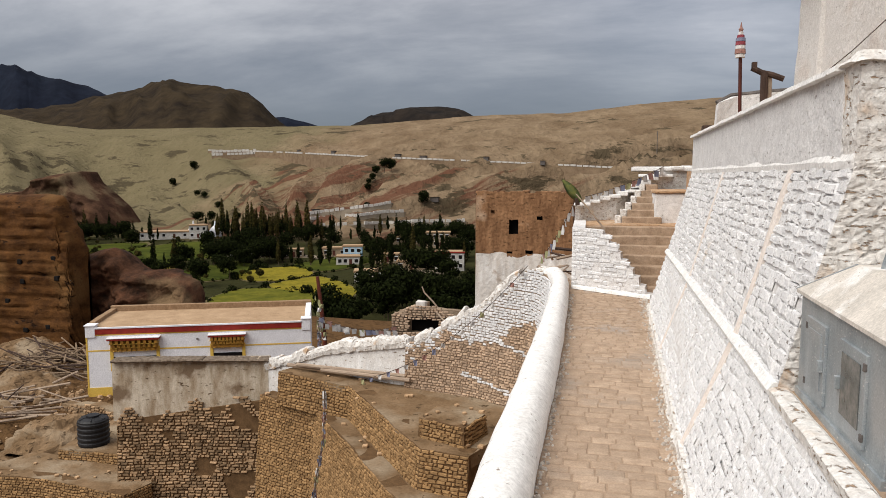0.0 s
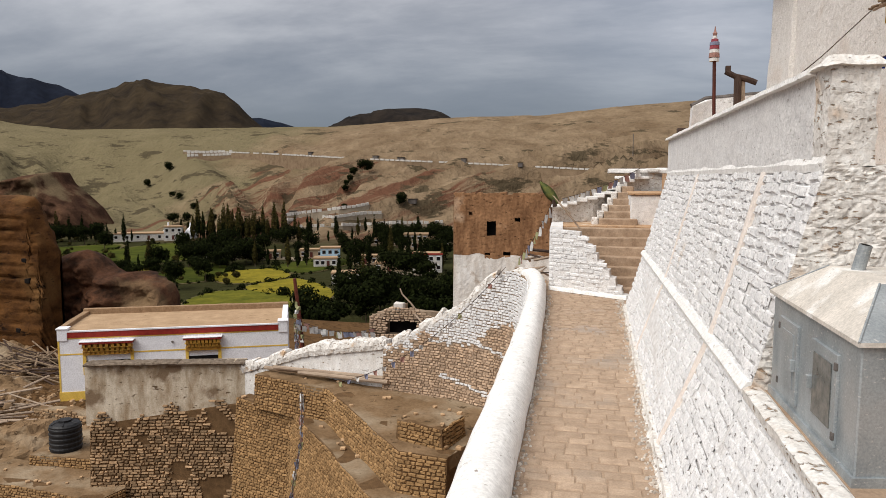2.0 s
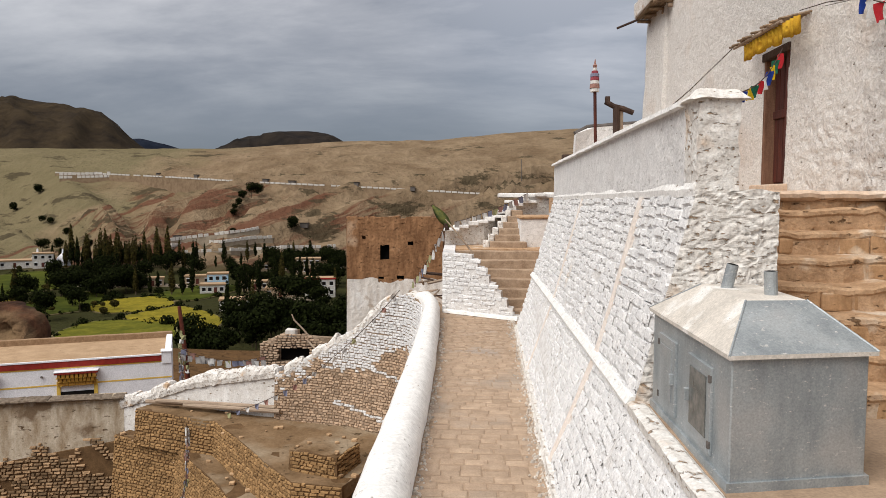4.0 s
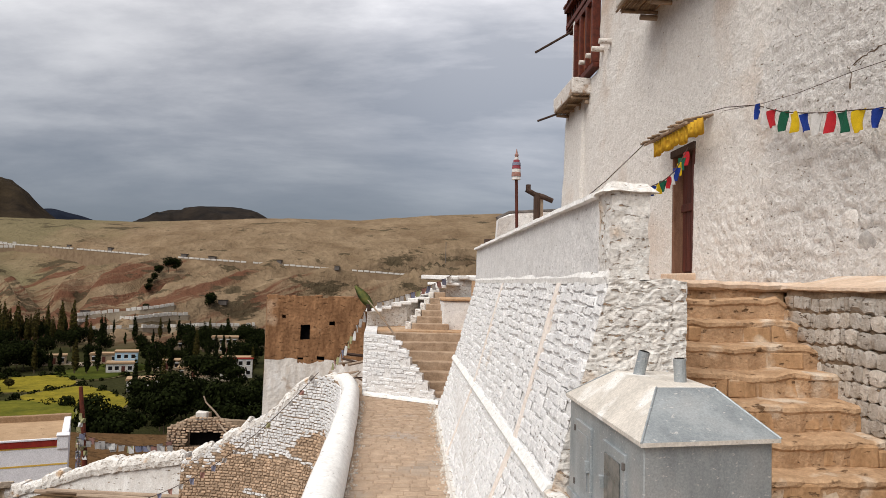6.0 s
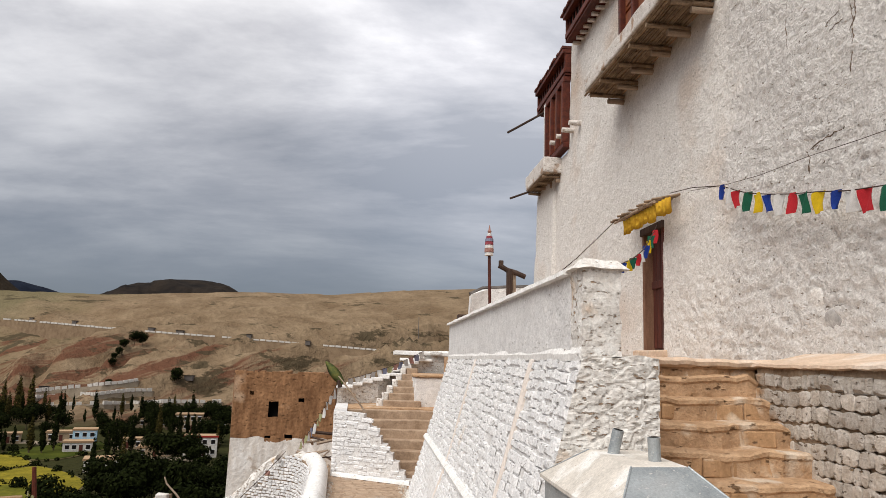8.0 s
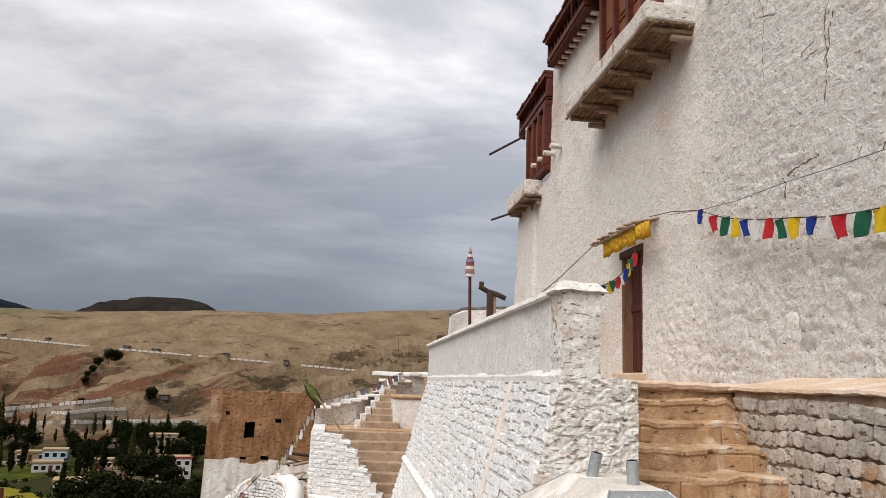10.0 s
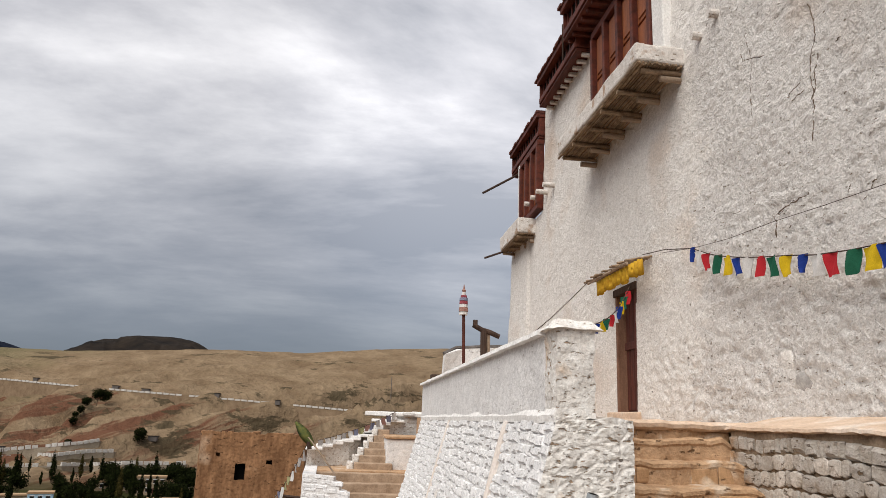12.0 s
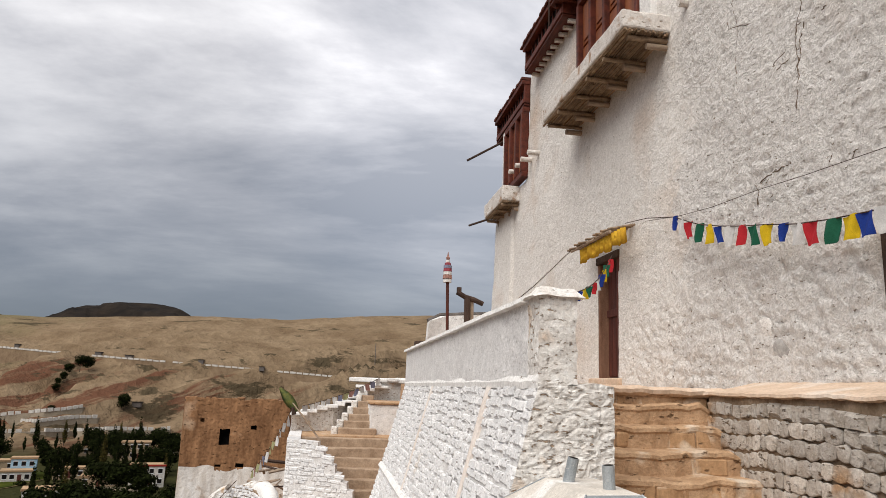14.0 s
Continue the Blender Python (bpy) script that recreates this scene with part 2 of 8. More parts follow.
M["roof_mud"] = material("mud_roof", (0.44, 0.305, 0.19), (0.33, 0.22, 0.13), 1.5, bump=0.4, fine=20, nicks=((0.20, 0.13, 0.07), 2.5, 0.64))
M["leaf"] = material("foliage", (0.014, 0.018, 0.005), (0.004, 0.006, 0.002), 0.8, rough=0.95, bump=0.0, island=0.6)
M["leaf_olive"] = material("foliage_olive", (0.062, 0.050, 0.014), (0.018, 0.017, 0.006), 0.8, rough=0.95, bump=0.0, island=0.5)
M["bark"] = material("bark", (0.10, 0.075, 0.05), (0.06, 0.045, 0.03), 4, bump=0.3)
M["crop"] = material("ripening_crop", (0.235, 0.188, 0.022), (0.128, 0.112, 0.015), 0.25, rough=0.95, bump=0.4, fine=2.0, depth=0.3)
M["grass"] = material("green_field", (0.072, 0.082, 0.013), (0.030, 0.040, 0.008), 0.12, rough=0.95, bump=0.4, fine=1.5, depth=0.3)
M["hedge_ground"] = material("field_border", (0.15, 0.115, 0.055), (0.06, 0.058, 0.022), 0.3, bump=0.3)
M["path_joint"] = material("path_dust", (0.37, 0.27, 0.19), (0.28, 0.20, 0.14), 4, bump=0.4, fine=50)
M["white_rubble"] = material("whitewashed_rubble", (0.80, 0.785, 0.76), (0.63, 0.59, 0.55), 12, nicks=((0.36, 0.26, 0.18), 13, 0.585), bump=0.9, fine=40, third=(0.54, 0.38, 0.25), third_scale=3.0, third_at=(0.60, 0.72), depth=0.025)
M["white_stone"] = material("limewashed_stone", (0.60, 0.555, 0.51), (0.41, 0.355, 0.30), 7, nicks=((0.20, 0.14, 0.09), 11, 0.60), bump=1.0, fine=45, piece=0.20, third=(0.37, 0.24, 0.145), third_scale=2.4, third_at=(0.53, 0.66), depth=0.035)
M["white_piece"] = material("whitewashed_stone", (0.80, 0.79, 0.79), (0.66, 0.66, 0.67), 12, nicks=((0.30, 0.27, 0.25), 18, 0.61), bump=0.9, fine=55, piece=0.06, third=(0.56, 0.47, 0.38), third_scale=0.9, third_at=(0.68, 0.80), depth=0.025)
M["mortar_pale"] = material("pale_mortar", (0.33, 0.25, 0.18), (0.17, 0.12, 0.08), 7, bump=0.8, fine=40)
M["streak"] = material("runoff_streak", (0.75, 0.69, 0.645), (0.66, 0.58, 0.52), 3, bump=0.4, fine=30)
M["mud_riser"] = material("plastered_riser", (0.50, 0.315, 0.178), (0.34, 0.205, 0.11), 6, nicks=((0.16, 0.10, 0.06), 9, 0.62), bump=0.7, fine=35, stretch=(1, 1, 0.4), third=(0.60, 0.49, 0.38), third_scale=3.0, third_at=(0.58, 0.68))
M["mud_lip"] = material("mud_lip_plaster", (0.64, 0.50, 0.39), (0.52, 0.385, 0.285), 3, bump=0.5, fine=30, third=(0.70, 0.64, 0.58), third_scale=1.8, third_at=(0.55, 0.7))
M["slate_red"] = material("red_slate", (0.16, 0.055, 0.04), (0.09, 0.035, 0.028), 5, bump=0.4, fine=40, island=0.3)
M["slate"] = material("dark_slate", (0.17, 0.15, 0.14), (0.09, 0.08, 0.075), 5, bump=0.4, fine=40)
M["white_worn2"] = material("flaking_whitewash", (0.74, 0.71, 0.68), (0.56, 0.51, 0.47), 8, nicks=((0.25, 0.19, 0.14), 14, 0.60), bump=0.8, fine=40, third=(0.40, 0.28, 0.20), third_scale=3.5, third_at=(0.58, 0.66), depth=0.02)
M["wood_pale"] = material("bleached_jamb", (0.27, 0.15, 0.10), (0.12, 0.06, 0.04), 7, bump=0.4, fine=60, stretch=(1, 1, 0.2))
M["cloth_olive"] = material("cloth_olive", (0.16, 0.16, 0.045), (0.045, 0.075, 0.035), 7, rough=0.9, bump=0.2, fine=100, depth=0.003)
M["cloth_valance"] = material("cloth_valance", (0.56, 0.34, 0.03), (0.40, 0.21, 0.02), 12, rough=0.85, bump=0.2, fine=200, depth=0.003)
M["green_paint"] = material("teal_gate_paint", (0.028, 0.075, 0.068), (0.016, 0.048, 0.044), 5, rough=0.55, bump=0.2, fine=60)
for key, rgb in dict(blue=(0.02, 0.05, 0.28), red=(0.50, 0.03, 0.04), green=(0.02, 0.12, 0.07), gold=(0.68, 0.47, 0.02), pale=(0.70, 0.69, 0.68)).items():
    M["cloth_" + key] = material("cloth_" + key, rgb, tuple(c * 0.75 for c in rgb), 12, rough=0.85, bump=0.2, fine=200, depth=0.003)

M["stone_pale"] = material("pale_rubble_stone", (0.50, 0.365, 0.262), (0.37, 0.262, 0.18), 6, bump=0.7, fine=40, island=0.28)
M["stone_mixed"] = material("mixed_rubble", (0.385, 0.258, 0.152), (0.225, 0.145, 0.082), 4, bump=0.7, fine=40, island=0.5)
M["white_stained"] = material("stained_limewash", (0.60, 0.53, 0.43), (0.30, 0.22, 0.14), 2.2, bump=0.8, fine=25, contrast=0.5, stretch=(1.5, 1.5, 0.55), nicks=((0.13, 0.085, 0.05), 4, 0.62), third=(0.20, 0.14, 0.09), third_scale=1.3, third_at=(0.57, 0.66))
M["mud_brick"] = material("mud_brick", (0.342, 0.229, 0.140), (0.237, 0.150, 0.086), 6, bump=0.6, fine=30)
M["rock_brown"] = material("brown_rock", (0.118, 0.052, 0.027), (0.019, 0.010, 0.006), 0.8, bump=1.0, fine=6, depth=0.25, third=(0.17, 0.11, 0.06), third_scale=0.25)
M["mud_step_far"] = material("far_step_stone", (0.44, 0.33, 0.24), (0.27, 0.19, 0.13), 5, bump=0.7, fine=30)
for key, rgb in dict(faded=(0.38, 0.37, 0.20), faded_grey=(0.42, 0.40, 0.39), faded_blue=(0.22, 0.23, 0.32), faded_red=(0.36, 0.20, 0.17), banner_red=(0.30, 0.07, 0.09)).items():
    M["cloth_" + key] = material("cloth_" + key, rgb, tuple(c * 0.7 for c in rgb), 8, rough=0.9, bump=0.2, fine=100, depth=0.003)

M["crop_green"] = material("half_ripe_crop", (0.135, 0.126, 0.018), (0.072, 0.078, 0.012), 0.2, rough=0.95, bump=0.4, fine=1.5, depth=0.3)
M["blue_house"] = material("pale_blue_house", (0.35, 0.52, 0.66), (0.28, 0.44, 0.58), 2, bump=0.2)
M["mud_brick_light"] = material("mud_house", (0.33, 0.25, 0.17), (0.24, 0.18, 0.12), 1.5, bump=0.4, fine=10)
M["roadbank"] = material("road_bank", (0.235, 0.168, 0.108), (0.150, 0.102, 0.064), 0.3, bump=0.4, fine=3)
M["roadbank_pale"] = material("pale_road_bank", (0.30, 0.25, 0.19), (0.22, 0.18, 0.13), 0.3, bump=0.4, fine=3)


M["chips"] = material("plaster_chips", (0.60, 0.56, 0.51), (0.40, 0.33, 0.27), 9, bump=0.6, fine=50, island=0.25)
M["brush"] = material("dry_brush_coping", (0.24, 0.19, 0.145), (0.10, 0.075, 0.055), 9, bump=0.8, fine=50)
M["village_white"] = material("village_whitewash", (0.58, 0.56, 0.53), (0.42, 0.39, 0.35), 1.2, bump=0.3, fine=8)


# ---- mesh helpers ----
def quad_mesh(verts, faces):
    bm = bmesh.new()
    vs = [bm.verts.new(v) for v in verts]
    for f in faces:
        bm.faces.new([vs[i] for i in f])
    return bm


def box(x0, x1, y0, y1, z0, z1, bm=None, bevel=0.0):
    own = bm is None or bevel
    b = bmesh.new() if own else bm
    vs = [b.verts.new((x, y, z)) for z in (z0, z1) for y in (y0, y1) for x in (x0, x1)]
    for f in ((0, 2, 3, 1), (4, 5, 7, 6), (0, 1, 5, 4), (2, 6, 7, 3), (0, 4, 6, 2), (1, 3, 7, 5)):
        b.faces.new([vs[i] for i in f])
    if bevel:
        bmesh.ops.bevel(b, geom=b.edges[:], offset=bevel, segments=2, affect="EDGES", profile=0.5)
    if bm is not None and own:
        merge(bm, b)
        return bm
    return b


def merge(bm, other, m=None):
    me = bpy.data.meshes.new("tmp")
    other.to_mesh(me)
    other.free()
    if m is not None:
        me.transform(m)
    bm.from_mesh(me)
    bpy.data.meshes.remove(me)
    return bm


def prism(points, z0, z1):
    """Upright prism over a plan polygon; z0, z1 numbers or one value a corner."""
    n = len(points)
    lo = z0 if isinstance(z0, (list, tuple)) else [z0] * n
    hi = z1 if isinstance(z1, (list, tuple)) else [z1] * n
    v = [(p[0], p[1], a) for p, a in zip(points, lo)] + [(p[0], p[1], b) for p, b in zip(points, hi)]
    f = [list(range(n))[::-1], list(range(n, 2 * n))] + [[i, (i + 1) % n, n + (i + 1) % n, n + i] for i in range(n)]
    bm = quad_mesh(v, f)
    bmesh.ops.recalc_face_normals(bm, faces=bm.faces[:])
    return bm


def loft(sections, close=True):
    """Joins cross-sections of equal length into a tube-like solid."""
    bm = bmesh.new()
    rows = [[bm.verts.new(p) for p in s] for s in sections]
    n = len(rows[0])
    for a, b in zip(rows, rows[1:]):
        for i in range(n if close else n - 1):
            j = (i + 1) % n
            bm.faces.new((a[i], a[j], b[j], b[i]))
    if close:
        bm.faces.new(rows[0][::-1]); bm.faces.new(rows[-1])
    bmesh.ops.recalc_face_normals(bm, faces=bm.faces[:])
    return bm


def tube(points, radius, sides=8, bm=None):
    """A round bar along points; radius a number or one a point."""
    pts = [Vector(p) for p in points]
    rad = radius if isinstance(radius, (list, tuple)) else [radius] * len(pts)
    secs = []
    for i, p in enumerate(pts):
        d = (pts[min(i + 1, len(pts) - 1)] - pts[max(i - 1, 0)]).normalized()
        u = d.cross(Vector((0, 0, 1)) if abs(d.z) < 0.9 else Vector((1, 0, 0))).normalized()
        w = d.cross(u)
        secs.append([p + (u * math.cos(a) + w * math.sin(a)) * rad[i] for a in [2 * math.pi * k / sides for k in range(sides)]])
    b = loft(secs)
    return merge(bm, b) if bm is not None else b


def rough_up(bm, amount, scale=1.0, cut=0.0):
    """Uneven, hand-made surface: cut long edges, then push vertices by noise."""
    if cut:
        for _ in range(6):
            long = [e for e in bm.edges if e.calc_length() > cut]
            if not long or len(bm.verts) > 20000:
                break
            bmesh.ops.subdivide_edges(bm, edges=long, cuts=1, use_grid_fill=True)
    for v in bm.verts:
        v.co += noise.noise_vector(v.co * scale) * amount
    return bm


def mesh_of(name, bm, mat, smooth=False):
    me = bpy.data.meshes.new(name)
    bm.to_mesh(me)
    bm.free()
    me.materials.append(mat)
    if smooth:
        me.polygons.foreach_set("use_smooth", [True] * len(me.polygons))
    return me


def thing(name, label, category, at=(0, 0, 0), group="", kind=""):
    ob = new(name)
    ob.location = at
    bpy.context.view_layer.update()
    return tagged(ob, label, category, group, kind)


def part(name, bm, mat, parent, label="", smooth=False):
    """One mesh object under a thing or a part; the bmesh is given in world coordinates."""
    ob = new(name, mesh_of(name, bm, mat, smooth))
    if parent:
        ob.parent = parent
        ob.matrix_parent_inverse = Matrix.Translation(-parent.location)
    return tagged(ob, label)


def solid(name, bm, mat, label, category, kind="", smooth=False, group=""):
    return tagged(new(name, mesh_of(name, bm, mat, smooth)), label, category, group, kind)

# ---- the ground: one sheet from the foot of the walls over the valley to the horizon ----
def smooth(a, b, v):
    t = min(1.0, max(0.0, (v - a) / (b - a)))
    return t * t * (3 - 2 * t)


def ridge_slope(s):
    """Height of the crest over eye level, per metre of distance, for the bearing s = x / y."""
    pts = [(-3, 0.10), (-1.0, 0.104), (-0.9, 0.084), (-0.8, 0.0745), (-0.36, 0.074), (-0.18, 0.085), (-0.06, 0.086), (0.05, 0.097), (0.14, 0.102), (1.0, 0.12), (3, 0.12)]
    for (a, u), (b, w) in zip(pts, pts[1:]):
        if s <= b:
            return u + (w - u) * (s - a) / (b - a)
    return 0.12


def ground_z(x, y):
    if y < 112:
        base = -9.6 + 1.35 * smooth(20.5, 25, y) - 21.75 * smooth(46, 110, y)
        return base + 0.25 * noise.noise((x * 0.3, y * 0.3, 0))
    s = max(-2.5, min(2.5, x / y))
    foot, crest = 318.0 + 20 * noise.noise((s * 4, 0, 3)), 650.0 + 30 * noise.noise((s * 6, 1, 1))
    zr = 2.5 + ridge_slope(s) * crest
    if y < foot:
        return -30 + 3.0 * smooth(230, foot, y) + 0.2 * noise.noise((x * 0.05, y * 0.05, 0))
    if y > crest:
        return zr - 26 * smooth(crest, crest + 500, y) + 2 * noise.noise((x * 0.01, y * 0.01, 5))
    u = (y - foot) / (crest - foot)
    z = -27 + (zr + 27) * (u ** 0.9)
    w = math.sin(math.pi * min(1, u * 1.02)) ** 0.8 * (1 - 0.6 * smooth(0.45, 0.75, u))
    g = noise.ridged_multi_fractal(Vector((x * 0.009 + y * 0.004, y * 0.0045, 2.0)), 0.9, 2.1, 4, 1.0, 2.0)
    f = noise.fractal(Vector((x * 0.03, y * 0.03, 7)), 1.0, 2.0, 5)
    g2 = noise.ridged_multi_fractal(Vector((x * 0.022 - y * 0.008, y * 0.010, 4.0)), 0.8, 2.2, 4, 1.0, 2.0)
    kk = -0.9 + 2.2 * smooth(-0.55, -0.30, s)
    spur = noise.ridged_multi_fractal(Vector(((x - kk * (y - 450)) * 0.016, y * 0.0022, 9.0)), 0.8, 2.1, 3, 1.0, 2.0)
    # a ravine that drains the western slopes
    line = -0.60 - 0.20 * u + 0.03 * math.sin(u * 9)
    z -= 30.0 * math.exp(-(abs(s - line) / (0.03 + 0.16 * u)) ** 1.2) * smooth(0.02, 0.25, u) * (1 - smooth(0.55, 0.85, u))
    calm = 1 - (0.55 + 0.3 * smooth(-0.5, -0.3, s)) * smooth(0.40, 0.60, u)          # smoother sand above the road
    return z + w * ((spur - 1.25) * (11.0 + 9.0 * smooth(0.55, 0.3, u))) + calm * w * ((g - 1.3) * 7.0 + (g2 - 1.2) * 4.0 + f * 2.6)


def steps_of(ranges):
    out = []
    for a, b, d in ranges:
        n = max(1, round((b - a) / d))
        out += [a + (b - a) * i / n for i in range(n)]
    return out + [ranges[-1][1]]


def hill_material():
    m = material("hill_earth", (0.252, 0.184, 0.118), (0.160, 0.110, 0.067), 0.04, rough=0.96, bump=1.0, fine=0.25, depth=6.0, contrast=0.5)
    nt = m.node_tree
    n, l = nt.nodes.new, nt.links.new
    b = nt.nodes["Principled BSDF"]
    src = b.inputs["Base Color"].links[0].from_socket
    geo, sep = n("ShaderNodeNewGeometry"), n("ShaderNodeSeparateXYZ")
    l(geo.outputs["Position"], sep.inputs[0])
    # greener shale towards the west, broken by noise
    big = n("ShaderNodeTexNoise"); big.inputs["Scale"].default_value, big.inputs["Detail"].default_value = 0.012, 7
    l(geo.outputs["Position"], big.inputs["Vector"])
    ma = n("ShaderNodeMath"); ma.operation = "MULTIPLY_ADD"; ma.inputs[1].default_value = 420
    l(big.outputs[0], ma.inputs[0]); l(sep.outputs[0], ma.inputs[2])
    r = n("ShaderNodeMapRange"); r.inputs[1].default_value, r.inputs[2].default_value, r.inputs[3].default_value, r.inputs[4].default_value = 20, -70, 0, 0.7
    l(ma.outputs[0], r.inputs[0])
    mx = n("ShaderNodeMix"); mx.data_type = "RGBA"; mx.inputs[7].default_value = (0.140, 0.125, 0.068, 1)
    l(r.outputs[0], mx.inputs[0]); l(src, mx.inputs[6])
    # reddish beds, tilted up to the east, below the road
    dot = n("ShaderNodeVectorMath"); dot.operation = "DOT_PRODUCT"; dot.inputs[1].default_value = (-0.55, 0.06, 1.0)
    l(geo.outputs["Position"], dot.inputs[0])
    wob = n("ShaderNodeTexNoise"); wob.inputs["Scale"].default_value, wob.inputs["Detail"].default_value = 0.03, 6
    l(geo.outputs["Position"], wob.inputs["Vector"])
    bed = n("ShaderNodeMath"); bed.operation = "MULTIPLY_ADD"; bed.inputs[1].default_value = 14.0
    l(wob.outputs[0], bed.inputs[0]); l(dot.outputs["Value"], bed.inputs[2])
    cb = n("ShaderNodeCombineXYZ"); l(bed.outputs[0], cb.inputs[0])
    along_x = n("ShaderNodeMath"); along_x.operation = "MULTIPLY"; along_x.inputs[1].default_value = 0.10
    l(sep.outputs[0], along_x.inputs[0]); l(along_x.outputs[0], cb.inputs[1])
    st = n("ShaderNodeTexNoise"); st.inputs["Scale"].default_value, st.inputs["Detail"].default_value, st.inputs["Roughness"].default_value = 0.10, 7, 0.62
    l(cb.outputs[0], st.inputs["Vector"])
    r2 = n("ShaderNodeMapRange"); r2.inputs[1].default_value, r2.inputs[2].default_value, r2.inputs[4].default_value = 0.48, 0.545, 0.9
    zl = n("ShaderNodeMapRange"); zl.inputs[1].default_value, zl.inputs[2].default_value, zl.inputs[3].default_value, zl.inputs[4].default_value = 6, 16, 0.0, 0.16
    l(sep.outputs[2], zl.inputs[0])
    sb = n("ShaderNodeMath"); sb.operation = "SUBTRACT"
    l(st.outputs[0], sb.inputs[0]); l(zl.outputs[0], sb.inputs[1])
    xw = n("ShaderNodeMapRange"); xw.inputs[1].default_value, xw.inputs[2].default_value, xw.inputs[3].default_value, xw.inputs[4].default_value = -280, -225, 0.2, 0.0
    l(sep.outputs[0], xw.inputs[0])
    xe = n("ShaderNodeMapRange"); xe.inputs[1].default_value, xe.inputs[2].default_value, xe.inputs[3].default_value, xe.inputs[4].default_value = -150, -60, 0.0, 0.075
    l(sep.outputs[0], xe.inputs[0])
    both = n("ShaderNodeMath"); both.operation = "ADD"
    l(xw.outputs[0], both.inputs[0]); l(xe.outputs[0], both.inputs[1])
    sb2 = n("ShaderNodeMath"); sb2.operation = "SUBTRACT"
    l(sb.outputs[0], sb2.inputs[0]); l(both.outputs[0], sb2.inputs[1])
    l(sb2.outputs[0], r2.inputs[0])
    mx2 = n("ShaderNodeMix"); mx2.data_type = "RGBA"; mx2.inputs[7].default_value = (0.118, 0.052, 0.032, 1)
    l(r2.outputs[0], mx2.inputs[0]); l(mx.outputs[2], mx2.inputs[6])
    # dark scrub and outcrops
    sc = n("ShaderNodeTexNoise"); sc.inputs["Scale"].default_value, sc.inputs["Detail"].default_value, sc.inputs["Roughness"].default_value = 0.045, 9, 0.7
    mp4 = n("ShaderNodeMapping"); mp4.inputs["Scale"].default_value = (0.6, 1.0, 2.2); mp4.inputs["Rotation"].default_value = (0, 0.2, 0.3)
    l(geo.outputs["Position"], mp4.inputs[0]); l(mp4.outputs[0], sc.inputs["Vector"])
    r4 = n("ShaderNodeMapRange"); r4.inputs[1].default_value, r4.inputs[2].default_value, r4.inputs[4].default_value = 0.535, 0.575, 0.85
    zs = n("ShaderNodeMapRange"); zs.inputs[1].default_value, zs.inputs[2].default_value, zs.inputs[3].default_value, zs.inputs[4].default_value = 12, 30, 0.0, 0.06
    l(sep.outputs[2], zs.inputs[0])
    scz = n("ShaderNodeMath"); scz.operation = "SUBTRACT"
    l(sc.outputs[0], scz.inputs[0]); l(zs.outputs[0], scz.inputs[1]); l(scz.outputs[0], r4.inputs[0])
    mx4 = n("ShaderNodeMix"); mx4.data_type = "RGBA"; mx4.inputs[7].default_value = (0.058, 0.046, 0.028, 1)
    l(r4.outputs[0], mx4.inputs[0]); l(mx2.outputs[2], mx4.inputs[6])
    # watered valley floor
    r5 = n("ShaderNodeMapRange"); r5.inputs[1].default_value, r5.inputs[2].default_value = -26.3, -27.6
    l(sep.outputs[2], r5.inputs[0])
    mx5 = n("ShaderNodeMix"); mx5.data_type = "RGBA"; mx5.inputs[7].default_value = (0.036, 0.036, 0.014, 1)
    l(r5.outputs[0], mx5.inputs[0]); l(mx4.outputs[2], mx5.inputs[6])
    # near ground is plain dusty soil
    r3 = n("ShaderNodeMapRange"); r3.inputs[1].default_value, r3.inputs[2].default_value = 60, 120
    l(sep.outputs[1], r3.inputs[0])
    mx3 = n("ShaderNodeMix"); mx3.data_type = "RGBA"; mx3.inputs[6].default_value = (0.11, 0.062, 0.029, 1)
    l(r3.outputs[0], mx3.inputs[0]); l(mx5.outputs[2], mx3.inputs[7])
    l(mx3.outputs[2], b.inputs["Base Color"])
    return m


def build_ground():
    xs = steps_of([(-5000, -1500, 500), (-1500, -720, 60), (-720, 160, 4.5), (160, 600, 40), (600, 5000, 550)])
    ys = steps_of([(-400, 10, 60), (10, 112, 3), (112, 300, 8), (300, 690, 4.0), (690, 900, 20), (900, 1600, 100), (1600, 4800, 400)])
    v = [(x, y, ground_z(x, y)) for y in ys for x in xs]
    w = len(xs)
    f = [(j * w + i, j * w + i + 1, (j + 1) * w + i + 1, (j + 1) * w + i) for j in range(len(ys) - 1) for i in range(w - 1)]
    me = bpy.data.meshes.new("ground")
    me.from_pydata(v, [], f)
    me.materials.append(hill_material())
    me.polygons.foreach_set("use_smooth", [True] * len(me.polygons))
    tagged(new("ground", me), "bare dusty valley ground rising to dry eroded hills", "ground", kind="structure")


build_ground()
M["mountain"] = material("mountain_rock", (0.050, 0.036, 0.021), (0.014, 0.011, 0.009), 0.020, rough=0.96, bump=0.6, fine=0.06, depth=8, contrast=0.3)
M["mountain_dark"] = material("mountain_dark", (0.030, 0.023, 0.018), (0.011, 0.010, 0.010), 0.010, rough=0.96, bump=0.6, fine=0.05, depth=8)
# the blue haze of distance is put into this rock colour
M["mountain_haze_blue"] = material("mountain_far", (0.013, 0.017, 0.028), (0.008, 0.010, 0.017), 0.006, rough=0.96, bump=0.4, fine=0.03, depth=8)


